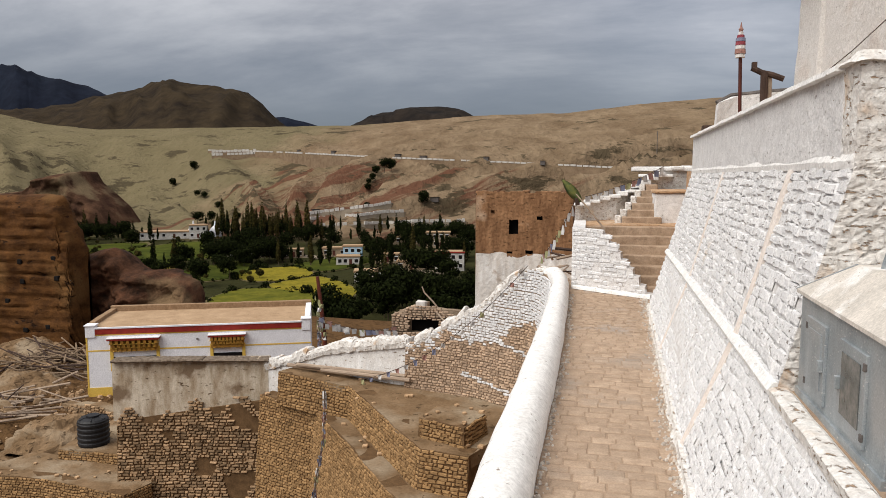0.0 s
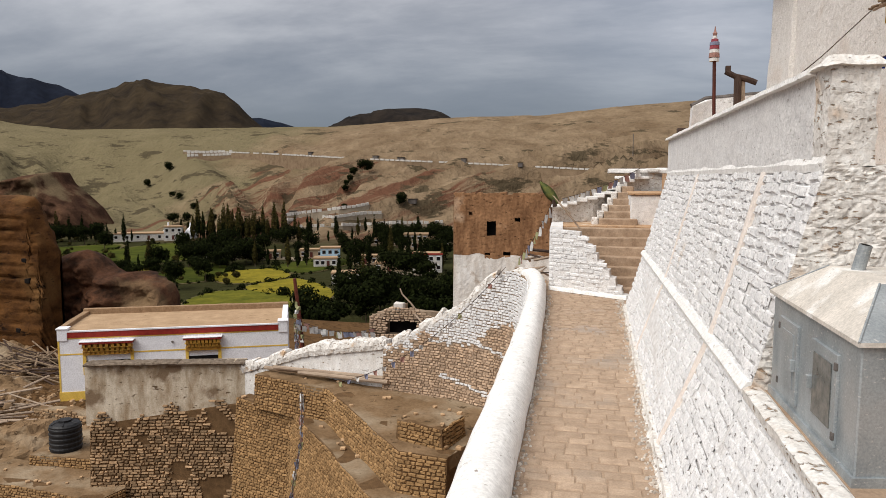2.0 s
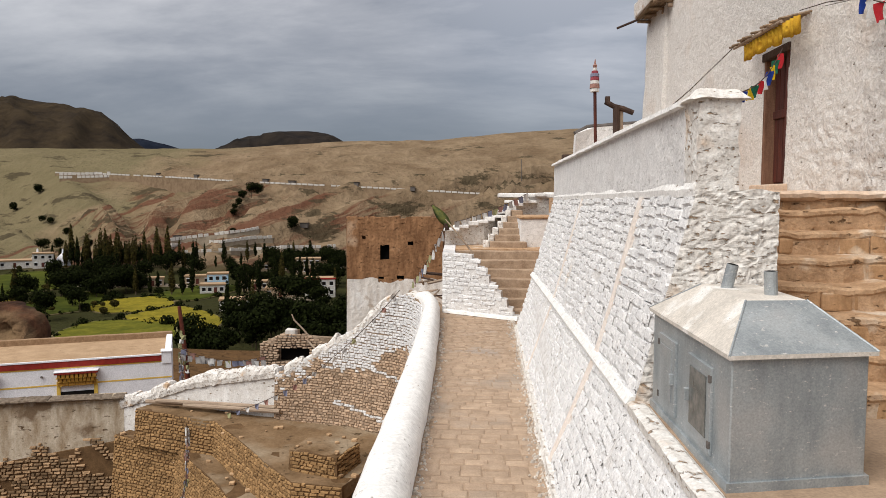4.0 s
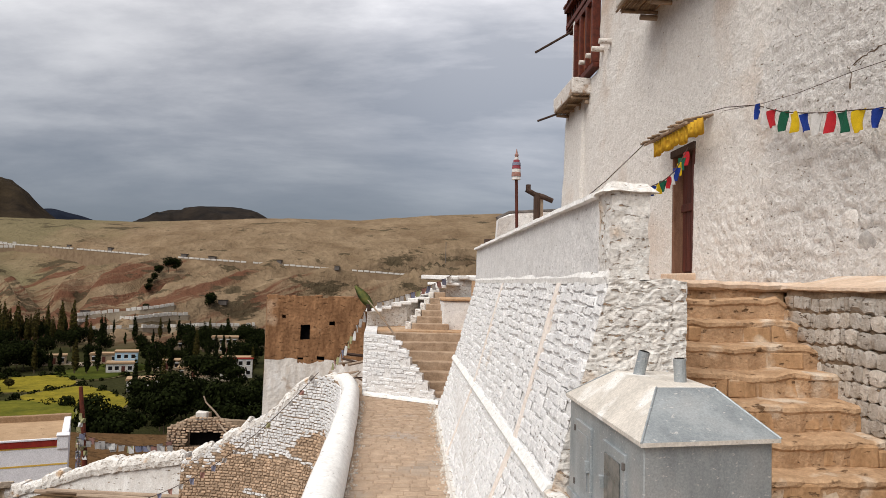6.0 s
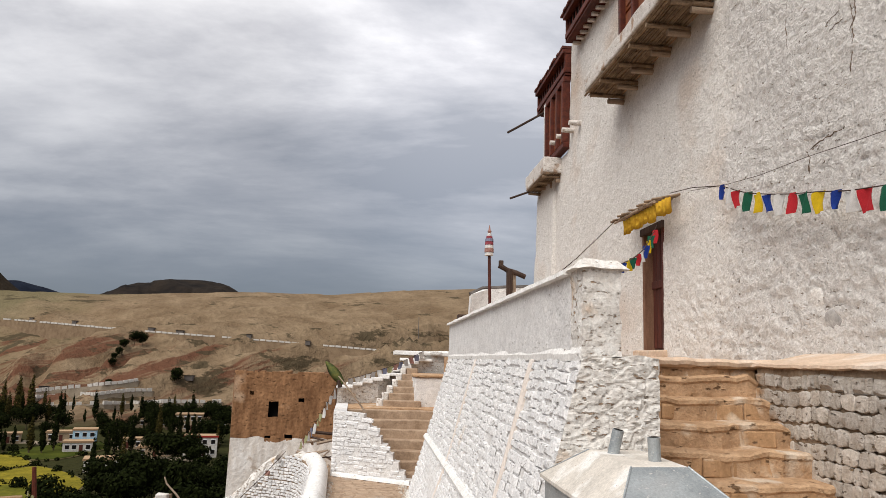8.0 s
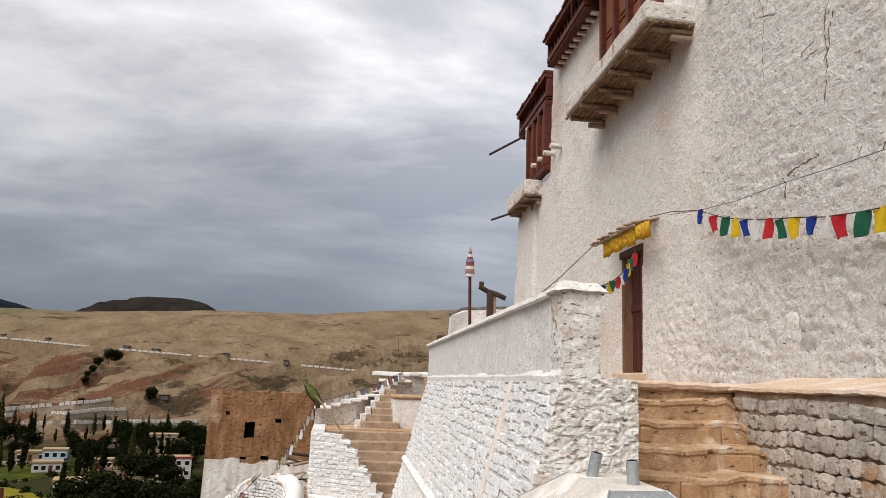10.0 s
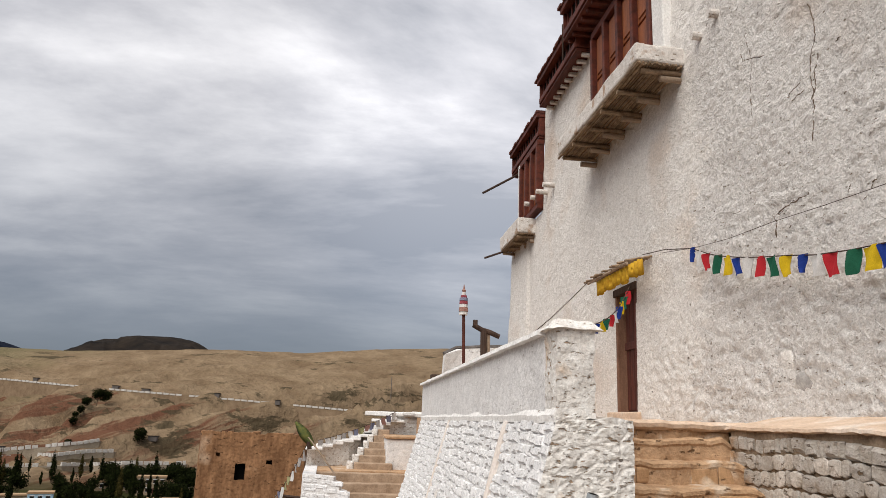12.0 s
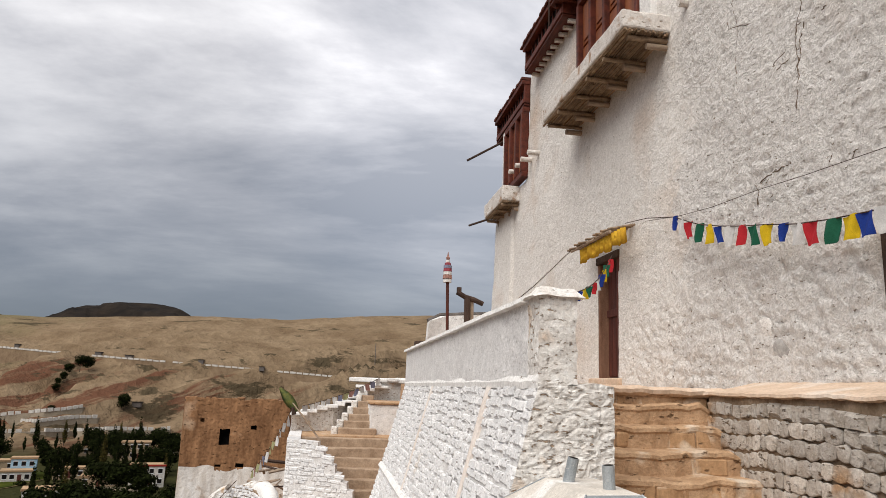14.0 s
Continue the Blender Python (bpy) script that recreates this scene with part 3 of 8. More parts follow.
def mountain(y0, depth, crest, mat, label, seed, base=18.0):
    """crest: bearing and height per metre of distance along the skyline, at distance y0."""
    n = 70
    bm = bmesh.new()
    rows = []
    for j in range(14):
        k = j / 13
        prof = math.sin(math.pi * min(1, k * 0.5 + 0.0)) if k < 1 else 1.0
        row = []
        for i in range(n):
            u = i / (n - 1) * (len(crest) - 1)
            a = min(int(u), len(crest) - 2)
            t = u - a
            t = t * t * (3 - 2 * t) * 0.5 + t * 0.5
            s = crest[a][0] + (crest[a + 1][0] - crest[a][0]) * t
            h = crest[a][1] + (crest[a + 1][1] - crest[a][1]) * t
            y = y0 - depth * (1 - k)
            z = base + (2.5 + h * y0 - base) * prof
            rough = noise.ridged_multi_fractal(Vector((s * 14 + seed, k * 2.2, seed)), 0.9, 2.1, 5, 1.0, 2.0) - 1.2
            z += rough * (h * y0) * 0.10 * math.sin(math.pi * k) + (0.012 * h * y0 * noise.noise((s * 60, seed, 0)) if k == 1 else 0)
            row.append(bm.verts.new((s * y, y, z)))
        rows.append(row)
    back = [bm.verts.new((v.co.x * 1.1, v.co.y + depth, base - 5)) for v in rows[-1]]
    rows.append(back)
    for a, b in zip(rows, rows[1:]):
        for i in range(n - 1):
            bm.faces.new((a[i], a[i + 1], b[i + 1], b[i]))
    solid("mountain", bm, mat, label, "mountain", kind="structure", smooth=True)


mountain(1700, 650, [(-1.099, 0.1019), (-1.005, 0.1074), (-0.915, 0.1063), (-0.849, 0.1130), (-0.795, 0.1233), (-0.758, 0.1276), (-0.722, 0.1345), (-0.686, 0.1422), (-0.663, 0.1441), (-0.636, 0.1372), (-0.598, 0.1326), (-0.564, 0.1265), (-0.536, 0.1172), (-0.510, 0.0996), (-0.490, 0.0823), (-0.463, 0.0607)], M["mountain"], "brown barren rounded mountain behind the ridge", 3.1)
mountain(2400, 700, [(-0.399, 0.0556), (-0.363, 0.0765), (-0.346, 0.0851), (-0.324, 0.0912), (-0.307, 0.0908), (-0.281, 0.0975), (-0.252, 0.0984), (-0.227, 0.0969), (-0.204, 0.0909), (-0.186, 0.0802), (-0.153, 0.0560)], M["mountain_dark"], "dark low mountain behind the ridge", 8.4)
mountain(3600, 800, [(-1.3, 0.20), (-1.10, 0.190), (-1.0, 0.178), (-0.955, 0.181), (-0.93, 0.168), (-0.88, 0.155), (-0.82, 0.141), (-0.77, 0.12), (-0.66, 0.095), (-0.52, 0.085), (-0.48, 0.088), (-0.44, 0.079), (-0.38, 0.06)], M["mountain_haze_blue"], "distant blue-grey mountains under the cloud", 5.7)

# ---- masonry: stones laid in courses on a surface ----
def stone_cell(rnd, w, h, d, gap):
    """Corners of one rough stone, w by h, d proud, in its own u, v, n axes."""
    j = lambda s: rnd.uniform(-s, s)
    g, i = gap / 2, min(w, h) * 0.17
    base = [(g, g), (w - g, g), (w - g, h - g), (g, h - g)]
    top = [(g + i + j(i * .95), g + i + j(i * .95)), (w - g - i + j(i * .95), g + i + j(i * .95)), (w - g - i + j(i * .95), h - g - i + j(i * .95)), (g + i + j(i * .95), h - g - i + j(i * .95))]
    return [(a, b, -0.02) for a, b in base] + [(a, b, d * rnd.uniform(0.82, 1.1)) for a, b in top]


STONE_FACES = ((4, 5, 6, 7), (0, 1, 5, 4), (1, 2, 6, 5), (2, 3, 7, 6), (3, 0, 4, 7))
stone_shapes = {}


def stone_mesh(k, mat):
    """Shared unit stones, six shapes a material."""
    key = (k, mat.name)
    if key not in stone_shapes:
        rnd = random.Random(k * 7 + 1)
        j = lambda q: rnd.uniform(-q, q)
        ring = lambda i, z, q: [(-.5 + i + j(q), -.5 + i + j(q), z + j(.08)), (.5 - i + j(q), -.5 + i + j(q), z + j(.08)), (.5 - i + j(q), .5 - i + j(q), z + j(.08)), (-.5 + i + j(q), .5 - i + j(q), z + j(.08))]
        vs = ring(0, -0.5, 0) + ring(0.045, 0.5, 0.03) + ring(0.17, 0.95, 0.06)
        me = bpy.data.meshes.new("stone")
        me.from_pydata(vs, [], [(8, 9, 10, 11)] + [(k + a, k + (a + 1) % 4, k + 4 + (a + 1) % 4, k + 4 + a) for k in (0, 4) for a in range(4)])
        me.materials.append(mat)
        stone_shapes[key] = me
    return stone_shapes[key]


COBBLES = {}


def cobble_mesh(k, mat):
    """Rounded field stone of unit size, bulging out of its bed."""
    if (k, mat.name) not in COBBLES:
        rnd = random.Random(500 + k)
        bm = bmesh.new()
        p, sk = rnd.uniform(5.0, 12.0), rnd.uniform(-0.16, 0.16)
        wob = [rnd.uniform(0.92, 1.10) for _ in range(10)]
        rings = []
        for r, z in ((1.0, -0.8), (0.99, 0.5), (0.92, 0.9), (0.62, 1.0)):
            ring = []
            for i in range(10):
                a = 2 * math.pi * i / 10
                c, s = math.cos(a), math.sin(a)
                q = 0.5 * r * wob[i] / (abs(c) ** p + abs(s) ** p) ** (1 / p)
                ring.append(bm.verts.new((c * q + sk * s * q, s * q, z * rnd.uniform(0.8, 1.15))))
            rings.append(ring)
        for a, b in zip(rings, rings[1:]):
            for i in range(10):
                bm.faces.new((a[i], a[(i + 1) % 10], b[(i + 1) % 10], b[i]))
        bm.faces.new(rings[-1])
        COBBLES[k, mat.name] = mesh_of("stone", bm, mat, True)
    return COBBLES[k, mat.name]


def masonry(place, u0, u1, v0, v1, w, h, depth, mat, parent, seed, single=None, single_mat=None, keep=None, gap=0.012, name="stone", vary=0.35, limit=300, skip=0.0, cobble=False):
    """place(u, v) gives a point; stones follow it in courses. Stones for which single(u, v) holds are objects of their own, the rest one mesh."""
    rnd = random.Random(seed)
    verts, faces, count = [], [], 0
    rows = max(1, round((v1 - v0) / h))
    hh = (v1 - v0) / rows
    for r in range(rows):
        v = v0 + r * hh
        u = u0 - rnd.random() * w
        while u < u1:
            ww = w * rnd.uniform(1 - vary, 1 + vary)
            a, b = max(u, u0), min(u + ww, u1)
            u += ww
            if b - a < 0.25 * w or (keep and not keep((a + b) / 2, v + hh / 2)):
                continue
            if skip and rnd.random() < skip:
                continue
            dv = (rnd.uniform(-0.18, 0.18) * (0.35 if cobble else 1) + 0.3 * noise.noise((a * 1.3, v * 2.0, seed))) * hh
            o = Vector(place(a, v + dv))
            du, dvv = Vector(place(b, v + dv)) - o, Vector(place(a, v + dv + hh)) - o
            n = du.cross(dvv).normalized()
            lw, lh = du.length, dvv.length
            if single and count < limit and single((a + b) / 2, v + hh / 2):
                count += 1
                ob = new(name, cobble_mesh(rnd.randrange(9), single_mat or mat) if cobble else stone_mesh(rnd.randrange(6), single_mat or mat))
                x, y = du.normalized(), dvv.normalized()
                m = Matrix((x, n.cross(x), n)).transposed().to_4x4()
                m.translation = o + du / 2 + dvv / 2
                g = gap
                m = m @ Matrix.Diagonal((lw - g, lh - g, depth * rnd.uniform(0.7, 1.2), 1))
                ob.parent = parent
                ob.matrix_parent_inverse = Matrix.Translation(-parent.location)
                ob.matrix_basis = m
                continue
            x, y = du.normalized(), dvv.normalized()
            k = len(verts)
            verts += [tuple(o + x * p + y * q + n * s) for p, q, s in stone_cell(rnd, lw, lh, depth, gap)]
            faces += [tuple(i + k for i in f) for f in STONE_FACES]
    if verts:
        me = bpy.data.meshes.new("stonework")
        me.from_pydata(verts, [], faces)
        me.materials.append(mat)
        ob = new("stonework", me)
        ob.parent = parent
        ob.matrix_parent_inverse = Matrix.Translation(-parent.location)
        tagged(ob, kind="stuff")


def lerp(a, b, t):
    return a + (b - a) * t


# ---- the walled path ----
path = solid("path", loft([[(-0.80, -6, -0.013), (0.75, -6, -0.013), (0.75, -6, -9.6), (-0.8, -6, -9.6)],
                           [(-0.95, 15.2, -0.013), (1.0, 15.2, -0.013), (1.0, 15.2, -9.6), (-0.95, 15.2, -9.6)],
                           [(-1.5, 17.0, -0.013), (1.4, 17.0, -0.013), (1.4, 17.0, -9.6), (-1.4, 17.0, -9.6)]]), M["path_joint"], "dusty stone-paved path between whitewashed walls", "path", kind="structure")


# left parapet: low, thick, rounded, curling outwards at its far end
def parapet_profile(p, d, z, w, h, foot):
    """Cross-section of a rounded low wall at plan point p, heading d (unit), outer side to the left."""
    left = Vector((-d.y, d.x, 0))
    prof = [(0, -foot), (0, h * 0.62), (0.06, h * 0.86), (w * 0.28, h), (w * 0.6, h * 1.02), (w * 0.86, h * 0.9), (w, h * 0.62), (w + 0.03, -foot)]
    return [Vector((p[0], p[1], z)) + left * a + Vector((0, 0, b)) for a, b in prof]


def build_parapet():
    pts = [(-0.46, -5, 0), (-0.50, 2, 0), (-0.54, 5, 0), (-0.575, 8, 0), (-0.64, 11, 0), (-0.72, 13.5, 0), (-0.80, 15.2, 0.0), (-0.90, 16.2, 0.0), (-1.06, 16.92, 0.0), (-1.24, 17.16, -0.05)]
    dense = []
    for a, b in zip(pts, pts[1:]):
        n = max(2, int(math.dist(a[:2], b[:2]) / 0.35))
        dense += [tuple(lerp(a[k], b[k], i / n) for k in range(3)) for i in range(n)]
    dense.append(pts[-1])
    secs = []
    for i, p in enumerate(dense):
        q, r = dense[max(0, i - 1)], dense[min(len(dense) - 1, i + 1)]
        d = Vector((r[0] - q[0], r[1] - q[1], 0)).normalized()
        sec = parapet_profile(p, d, p[2], 0.42 - 0.06 * smooth(5, 14, p[1]), 0.34, 0.6)
        secs.append([v + noise.noise_vector(v * 1.7) * 0.018 + noise.noise_vector(v * 6) * 0.006 for v in sec])
    solid("wall_path_parapet", loft(secs), M["white_clean"], "low rounded whitewashed parapet along the path", "wall", kind="structure", smooth=True)


build_parapet()


# right side: battered stone wall, its lower tier carrying a ledge near the stair foot
def base_x(y):
    return 0.64 + 0.14 * max(0.0, min(1.0, (y - 5) / 9))


LEDGE_Z = 1.07


def batter(y, z):
    """Face of the battered wall at y and height z."""
    if z < LEDGE_Z:
        return (lerp(base_x(y), 1.10, z / LEDGE_Z), y, z)
    return (lerp(1.10, 1.50, (z - LEDGE_Z) / 1.51), y, z)


wall_lower = solid("wall_terrace_lower", loft([[(0.63, -4, -0.05), (1.09, -4, 1.05), (4.4, -4, 1.05), (4.4, -4, -9), (0.63, -4, -9)],
                                               [(0.63, 5.0, -0.05), (1.09, 5.0, 1.05), (4.4, 5.0, 1.05), (4.4, 5.0, -9), (0.63, 5.0, -9)]]), M["white_joint"], "whitewashed battered stone wall with a ledge", "wall", kind="structure")
wall_upper = solid("wall_terrace", loft([[(base_x(y) + 0.01, y, -0.05), (1.11, y, 1.07), (1.51, y, 2.56), (2.06, y, 2.56), (2.06, y, -9), (base_x(y) + 0.01, y, -9)] for y in (5.01, 14.0)]), M["white_joint"], "tall whitewashed battered stone retaining wall", "wall", kind="structure")
solid("ledge_paving", rough_up(box(1.07, 3.6, -4, 4.99, 1.0, 1.075), 0.012, 2.0, 0.5), M["path_joint"], "worn mud-plastered ledge", "ledge", kind="structure")
kerb = []
for i in range(120):
    y = lerp(-4, 4.98, i / 119)
    k = 0.016 * noise.noise((y * 4, 0, 2)) + 0.01 * noise.noise((y * 11, 5, 2))
    kerb.append([(1.055 + k, y, 1.01), (1.05 + k, y, 1.075 + k * 0.4), (1.09 + k, y, 1.093 + k * 0.4), (1.16 + k, y, 1.091), (1.195, y, 1.07), (1.195, y, 1.01)])
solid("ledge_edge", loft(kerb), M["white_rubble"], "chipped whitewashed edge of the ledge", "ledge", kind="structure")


def parapet_upper():
    bm = box(1.49, 1.80, 5.28, 14.0, 2.57, 3.20)
    rough_up(bm, 0.018, 2.2, 0.22)
    wall = solid("wall_terrace_parapet", bm, M["white"], "whitewashed plastered terrace parapet", "wall", kind="structure")
    # projecting string course at its foot and coping along the top
    secs = []
    for i in range(140):
        y = 5.02 + 8.98 * i / 139
        j = 0.012 * noise.noise((y * 2.1, 1, 1))
        j += 0.010 * noise.noise((y * 9, 3, 1))
        secs.append([(1.484 + j, y, 2.53 + j), (1.478 + j, y, 2.585 + j), (1.50, y, 2.63 + j), (1.53, y, 2.56)])
    part("string_course", loft(secs), M["white_clean"], wall)
    secs = []
    for i in range(60):
        y = 5.3 + 8.72 * i / 59
        j, k = 0.012 * noise.noise((y * 1.9, 4, 1)), 0.012 * noise.noise((y * 3.1, 7, 1))
        secs.append([(1.43 + j, y, 3.185 + k), (1.44 + j, y, 3.225 + k), (1.58, y, 3.265 + k), (1.72, y, 3.26), (1.85, y, 3.22), (1.85, y, 3.18)])
    part("coping", loft(secs), M["white_clean"], wall, "uneven thick limewashed coping")
    # gate pillar at the near end
    bm = rough_up(rough_up(box(1.50, 1.79, 5.0, 5.3, 2.56, 3.22), 0.022, 3, 0.05), 0.012, 13)
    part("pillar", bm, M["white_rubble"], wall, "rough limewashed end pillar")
    bm = box(1.45, 1.84, 4.96, 5.34, 3.20, 3.245)
    for v in bm.verts:
        if v.co.z > 3.23:
            v.co.x, v.co.y, v.co.z = lerp(v.co.x, 1.645, 0.35), lerp(v.co.y, 5.15, 0.35), 3.27
    part("pillar_cap", rough_up(rough_up(bm, 0.016, 5, 0.06), 0.010, 14), M["white_rubble"], wall)
    # streaks left by the drains
    for y0 in (6.55, 10.2):
        secs = []
        for i in range(16):
            z = 2.54 * (1 - i / 15)
            x = batter(y0, max(z, 0.0))[0]
            yy = y0 + 0.05 * noise.noise((z * 2, y0, 0)) + 0.02 * (2.54 - z)
            wd = 0.075 + 0.025 * noise.noise((z * 3, y0, 5))
            secs.append([(x - 0.012, yy - wd, z), (x - 0.023, yy, z), (x - 0.012, yy + wd, z), (x + 0.02, yy + wd, z), (x + 0.02, yy - wd, z)])
        part("drain_streak", loft(secs), M["streak"], wall, "tan streak of run-off below a drain")
    # limewashed line where the two tiers meet
    secs = []
    for i in range(40):
        y = 5.0 + 9 * i / 39
        j = 0.01 * noise.noise((y * 3, 2, 2))
        secs.append([(1.05, y, 1.03 + j), (1.045, y, 1.06 + j), (1.085, y, 1.115 + j), (1.13, y, 1.115), (1.12, y, 1.03)])
    part("limewash_band", loft(secs), M["white_clean"], wall, "bright thick limewash band")


parapet_upper()


# end of the retaining wall beside the stairs: rough limewashed rubble
def end_face():
    bm = bmesh.new()
    n, k = 90, 140
    rows = []
    for j in range(k):
        z = lerp(0.95, 2.57, j / (k - 1))
        x0 = batter(5.0, z)[0]
        row = []
        for i in range(n):
            x = lerp(x0, 2.06, i / (n - 1))
            d = noise.voronoi(Vector((x * 6.5 + 0.5 * noise.noise((x * 4, z * 4, 2)), z * 9, 1.3)))[0]
            pit = noise.noise((x * 9, z * 16, 4)) + 0.4 * noise.noise((x * 24, z * 30, 8))
            out = 0.008 * smooth(0.0, 0.2, d[1] - d[0]) + 0.012 * noise.noise((x * 5, z * 5, 0)) + 0.007 * noise.noise((x * 15, z * 19, 0)) + 0.006 * noise.noise((x * 31, z * 35, 3)) - 0.020 * smooth(0.42, 0.56, pit)
            row.append(bm.verts.new((x, 4.99 - out, z + (0.03 * noise.noise((x * 6, 0, 0)) if j == k - 1 else 0))))
        rows.append(row)
    for a, b in zip(rows, rows[1:]):
        for i in range(n - 1):
            bm.faces.new((a[i], a[i + 1], b[i + 1], b[i]))
    # return faces
    for row_pair in zip(rows, rows[1:]):
        a, b = row_pair[0][-1], row_pair[1][-1]
        c, e = bm.verts.new((2.07, 7.0, b.co.z)), bm.verts.new((2.07, 7.0, a.co.z))
        bm.faces.new((a, e, c, b))
    top = rows[-1]
    back = [bm.verts.new((v.co.x, 6.6, 2.59)) for v in top]
    for i in range(n - 1):
        bm.faces.new((top[i], top[i + 1], back[i + 1], back[i]))
    bmesh.ops.recalc_face_normals(bm, faces=bm.faces[:])
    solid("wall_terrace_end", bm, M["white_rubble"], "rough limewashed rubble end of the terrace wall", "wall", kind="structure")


end_face()

# terrace before the monastery
terrace = solid("terrace", rough_up(loft([[(2.05, 6.62, 2.53), (3.5, 6.62, 2.53), (4.4, 6.62, 2.62), (4.4, 6.62, -9), (2.05, 6.62, -9)], [(1.9, 19.0, 2.60), (3.5, 19.0, 2.66), (4.4, 19.0, 2.80), (4.4, 19.0, -9), (1.9, 19.0, -9)]]), 0.012, 1.5, 0.6), M["mud_pale"], "mud-plastered terrace in front of the monastery", "terrace", kind="structure")


# ---- stairs up to the terrace ----
def stairs():
    st = thing("stairs", "worn mud-plastered stone stairs up to the terrace", "stairs", (2.8, 5.5, 1.0))
    rnd = random.Random(4)
    for i in range(10):
        y = 6.5 - 0.3 * i
        top = 2.575 if i == 0 else 2.46 - 0.2 * i
        if i == 9:                      # thin worn step just under the landing
            y, top = 6.40, 2.455
        low = 0.9
        x1 = 3.62 if i == 9 else 3.63 + 0.05 * max(0, i - 2) + (0.10 if i > 3 else 0)
        # uneven slab
        n = 30
        secs = []
        for k in range(n):
            x = lerp(2.0, x1, k / (n - 1))
            w = 0.026 * noise.noise((x * 3.3, i * 3.1, 0)) + 0.012 * noise.noise((x * 9, i * 5.1, 4)) - 0.02 * math.exp(-((x - 2.8) / 0.35) ** 2) * (i > 0)
            f = 0.04 * noise.noise((x * 2.8, i * 2.3, 9)) + 0.02 * noise.noise((x * 8, i * 2.3, 2))
            drop = 0.03 * max(0, (k - n + 3)) * (i > 0)
            secs.append([(x, y + f + 0.03, low), (x, y + f + 0.012, top - 0.07 + w - drop), (x, y + f - 0.002, top - 0.05 + w - drop), (x, y + f + 0.0, top - 0.018 + w - drop), (x, y + f + 0.03, top + w - drop), (x, y + 0.5, top + w * 0.5 - drop), (x, y + 0.5, low)])
        step = part("step", rough_up(loft(secs), 0.014, 7), M["mud_pale"], st, smooth=False)
        # riser stones showing through the plaster
        rh = (0.32 if i == 0 else 0.2)
        x = 2.05
        while x < x1 - 0.12 and i < 8:
            w = rnd.uniform(0.16, 0.30)
            b = rough_up(rough_up(box(x, min(x + w - 0.006, x1), y + 0.012 + rnd.uniform(-.008, .01), y + 0.1, top - rh - 0.01, top - 0.05 + rnd.uniform(-.03, .01), None, 0.016), 0.012, 5), 0.006, 14)
            part("riser_stone", b, M["mud_riser"], step)
            x += w
    # lip of mud plaster at the landing, running on along the foot of the wall
    secs = []
    for k in range(90):
        x = lerp(2.03, 4.3, k / 89)
        f = 0.03 * noise.noise((x * 3, 5, 0)) + 0.018 * noise.noise((x * 11, 5, 3))
        g = 0.014 * noise.noise((x * 6, 2, 0)) + 0.008 * noise.noise((x * 19, 2, 5))
        secs.append([(x, 6.5 + f, 2.51), (x, 6.44 + f, 2.535 + g), (x, 6.43 + f, 2.57 + g), (x, 6.5 + f, 2.60 + g), (x, 6.9, 2.60)])
    part("landing_lip", loft(secs), M["mud_lip"], st)


stairs()

# stone retaining wall that bounds the stairs
wall_ret = solid("wall_stairside", loft([[(3.60, y, 1.0), (3.60, y, 2.535), (4.4, y, 2.535), (4.4, y, 1.0)] for y in (2.0, 6.42)]), M["mortar_pale"], "limewashed stone wall beside the stairs", "wall", kind="structure")
masonry(lambda u, v: (3.585 + 0.01 * math.sin(u * 3), 6.42 - u, v + 0.035 * noise.noise((u * 1.6, v * 0.9, 6))), 0.0, 4.2, 1.02, 2.48, 0.135, 0.132, 0.015, M["white_stone"], wall_ret, 11, single=lambda u, v: True, single_mat=M["white_stone"], gap=0.008, vary=0.5, cobble=True)
secs_lip = []
for k in range(150):
    y = lerp(6.6, 2.0, k / 149)
    f = 0.03 * noise.noise((y * 2.2, 3, 0)) + 0.02 * noise.noise((y * 9, 3, 4))
    g = 0.02 * noise.noise((y * 3.1, 8, 0)) + 0.012 * noise.noise((y * 12, 8, 3))
    secs_lip.append([(3.59 + f, y, 2.525 + g), (3.555 + f, y, 2.535 + g), (3.56 + f, y, 2.56 + g), (3.65 + f, y, 2.58 + g * 0.6), (3.95, y, 2.625 + g * 0.5), (4.3, y, 2.70), (4.3, y, 2.45)])
solid("terrace_lip", loft(secs_lip), M["mud_lip"], "orange mud plaster lip along the terrace edge", "ledge", kind="structure")


# ---- monastery ----
WALL_X = 4.2


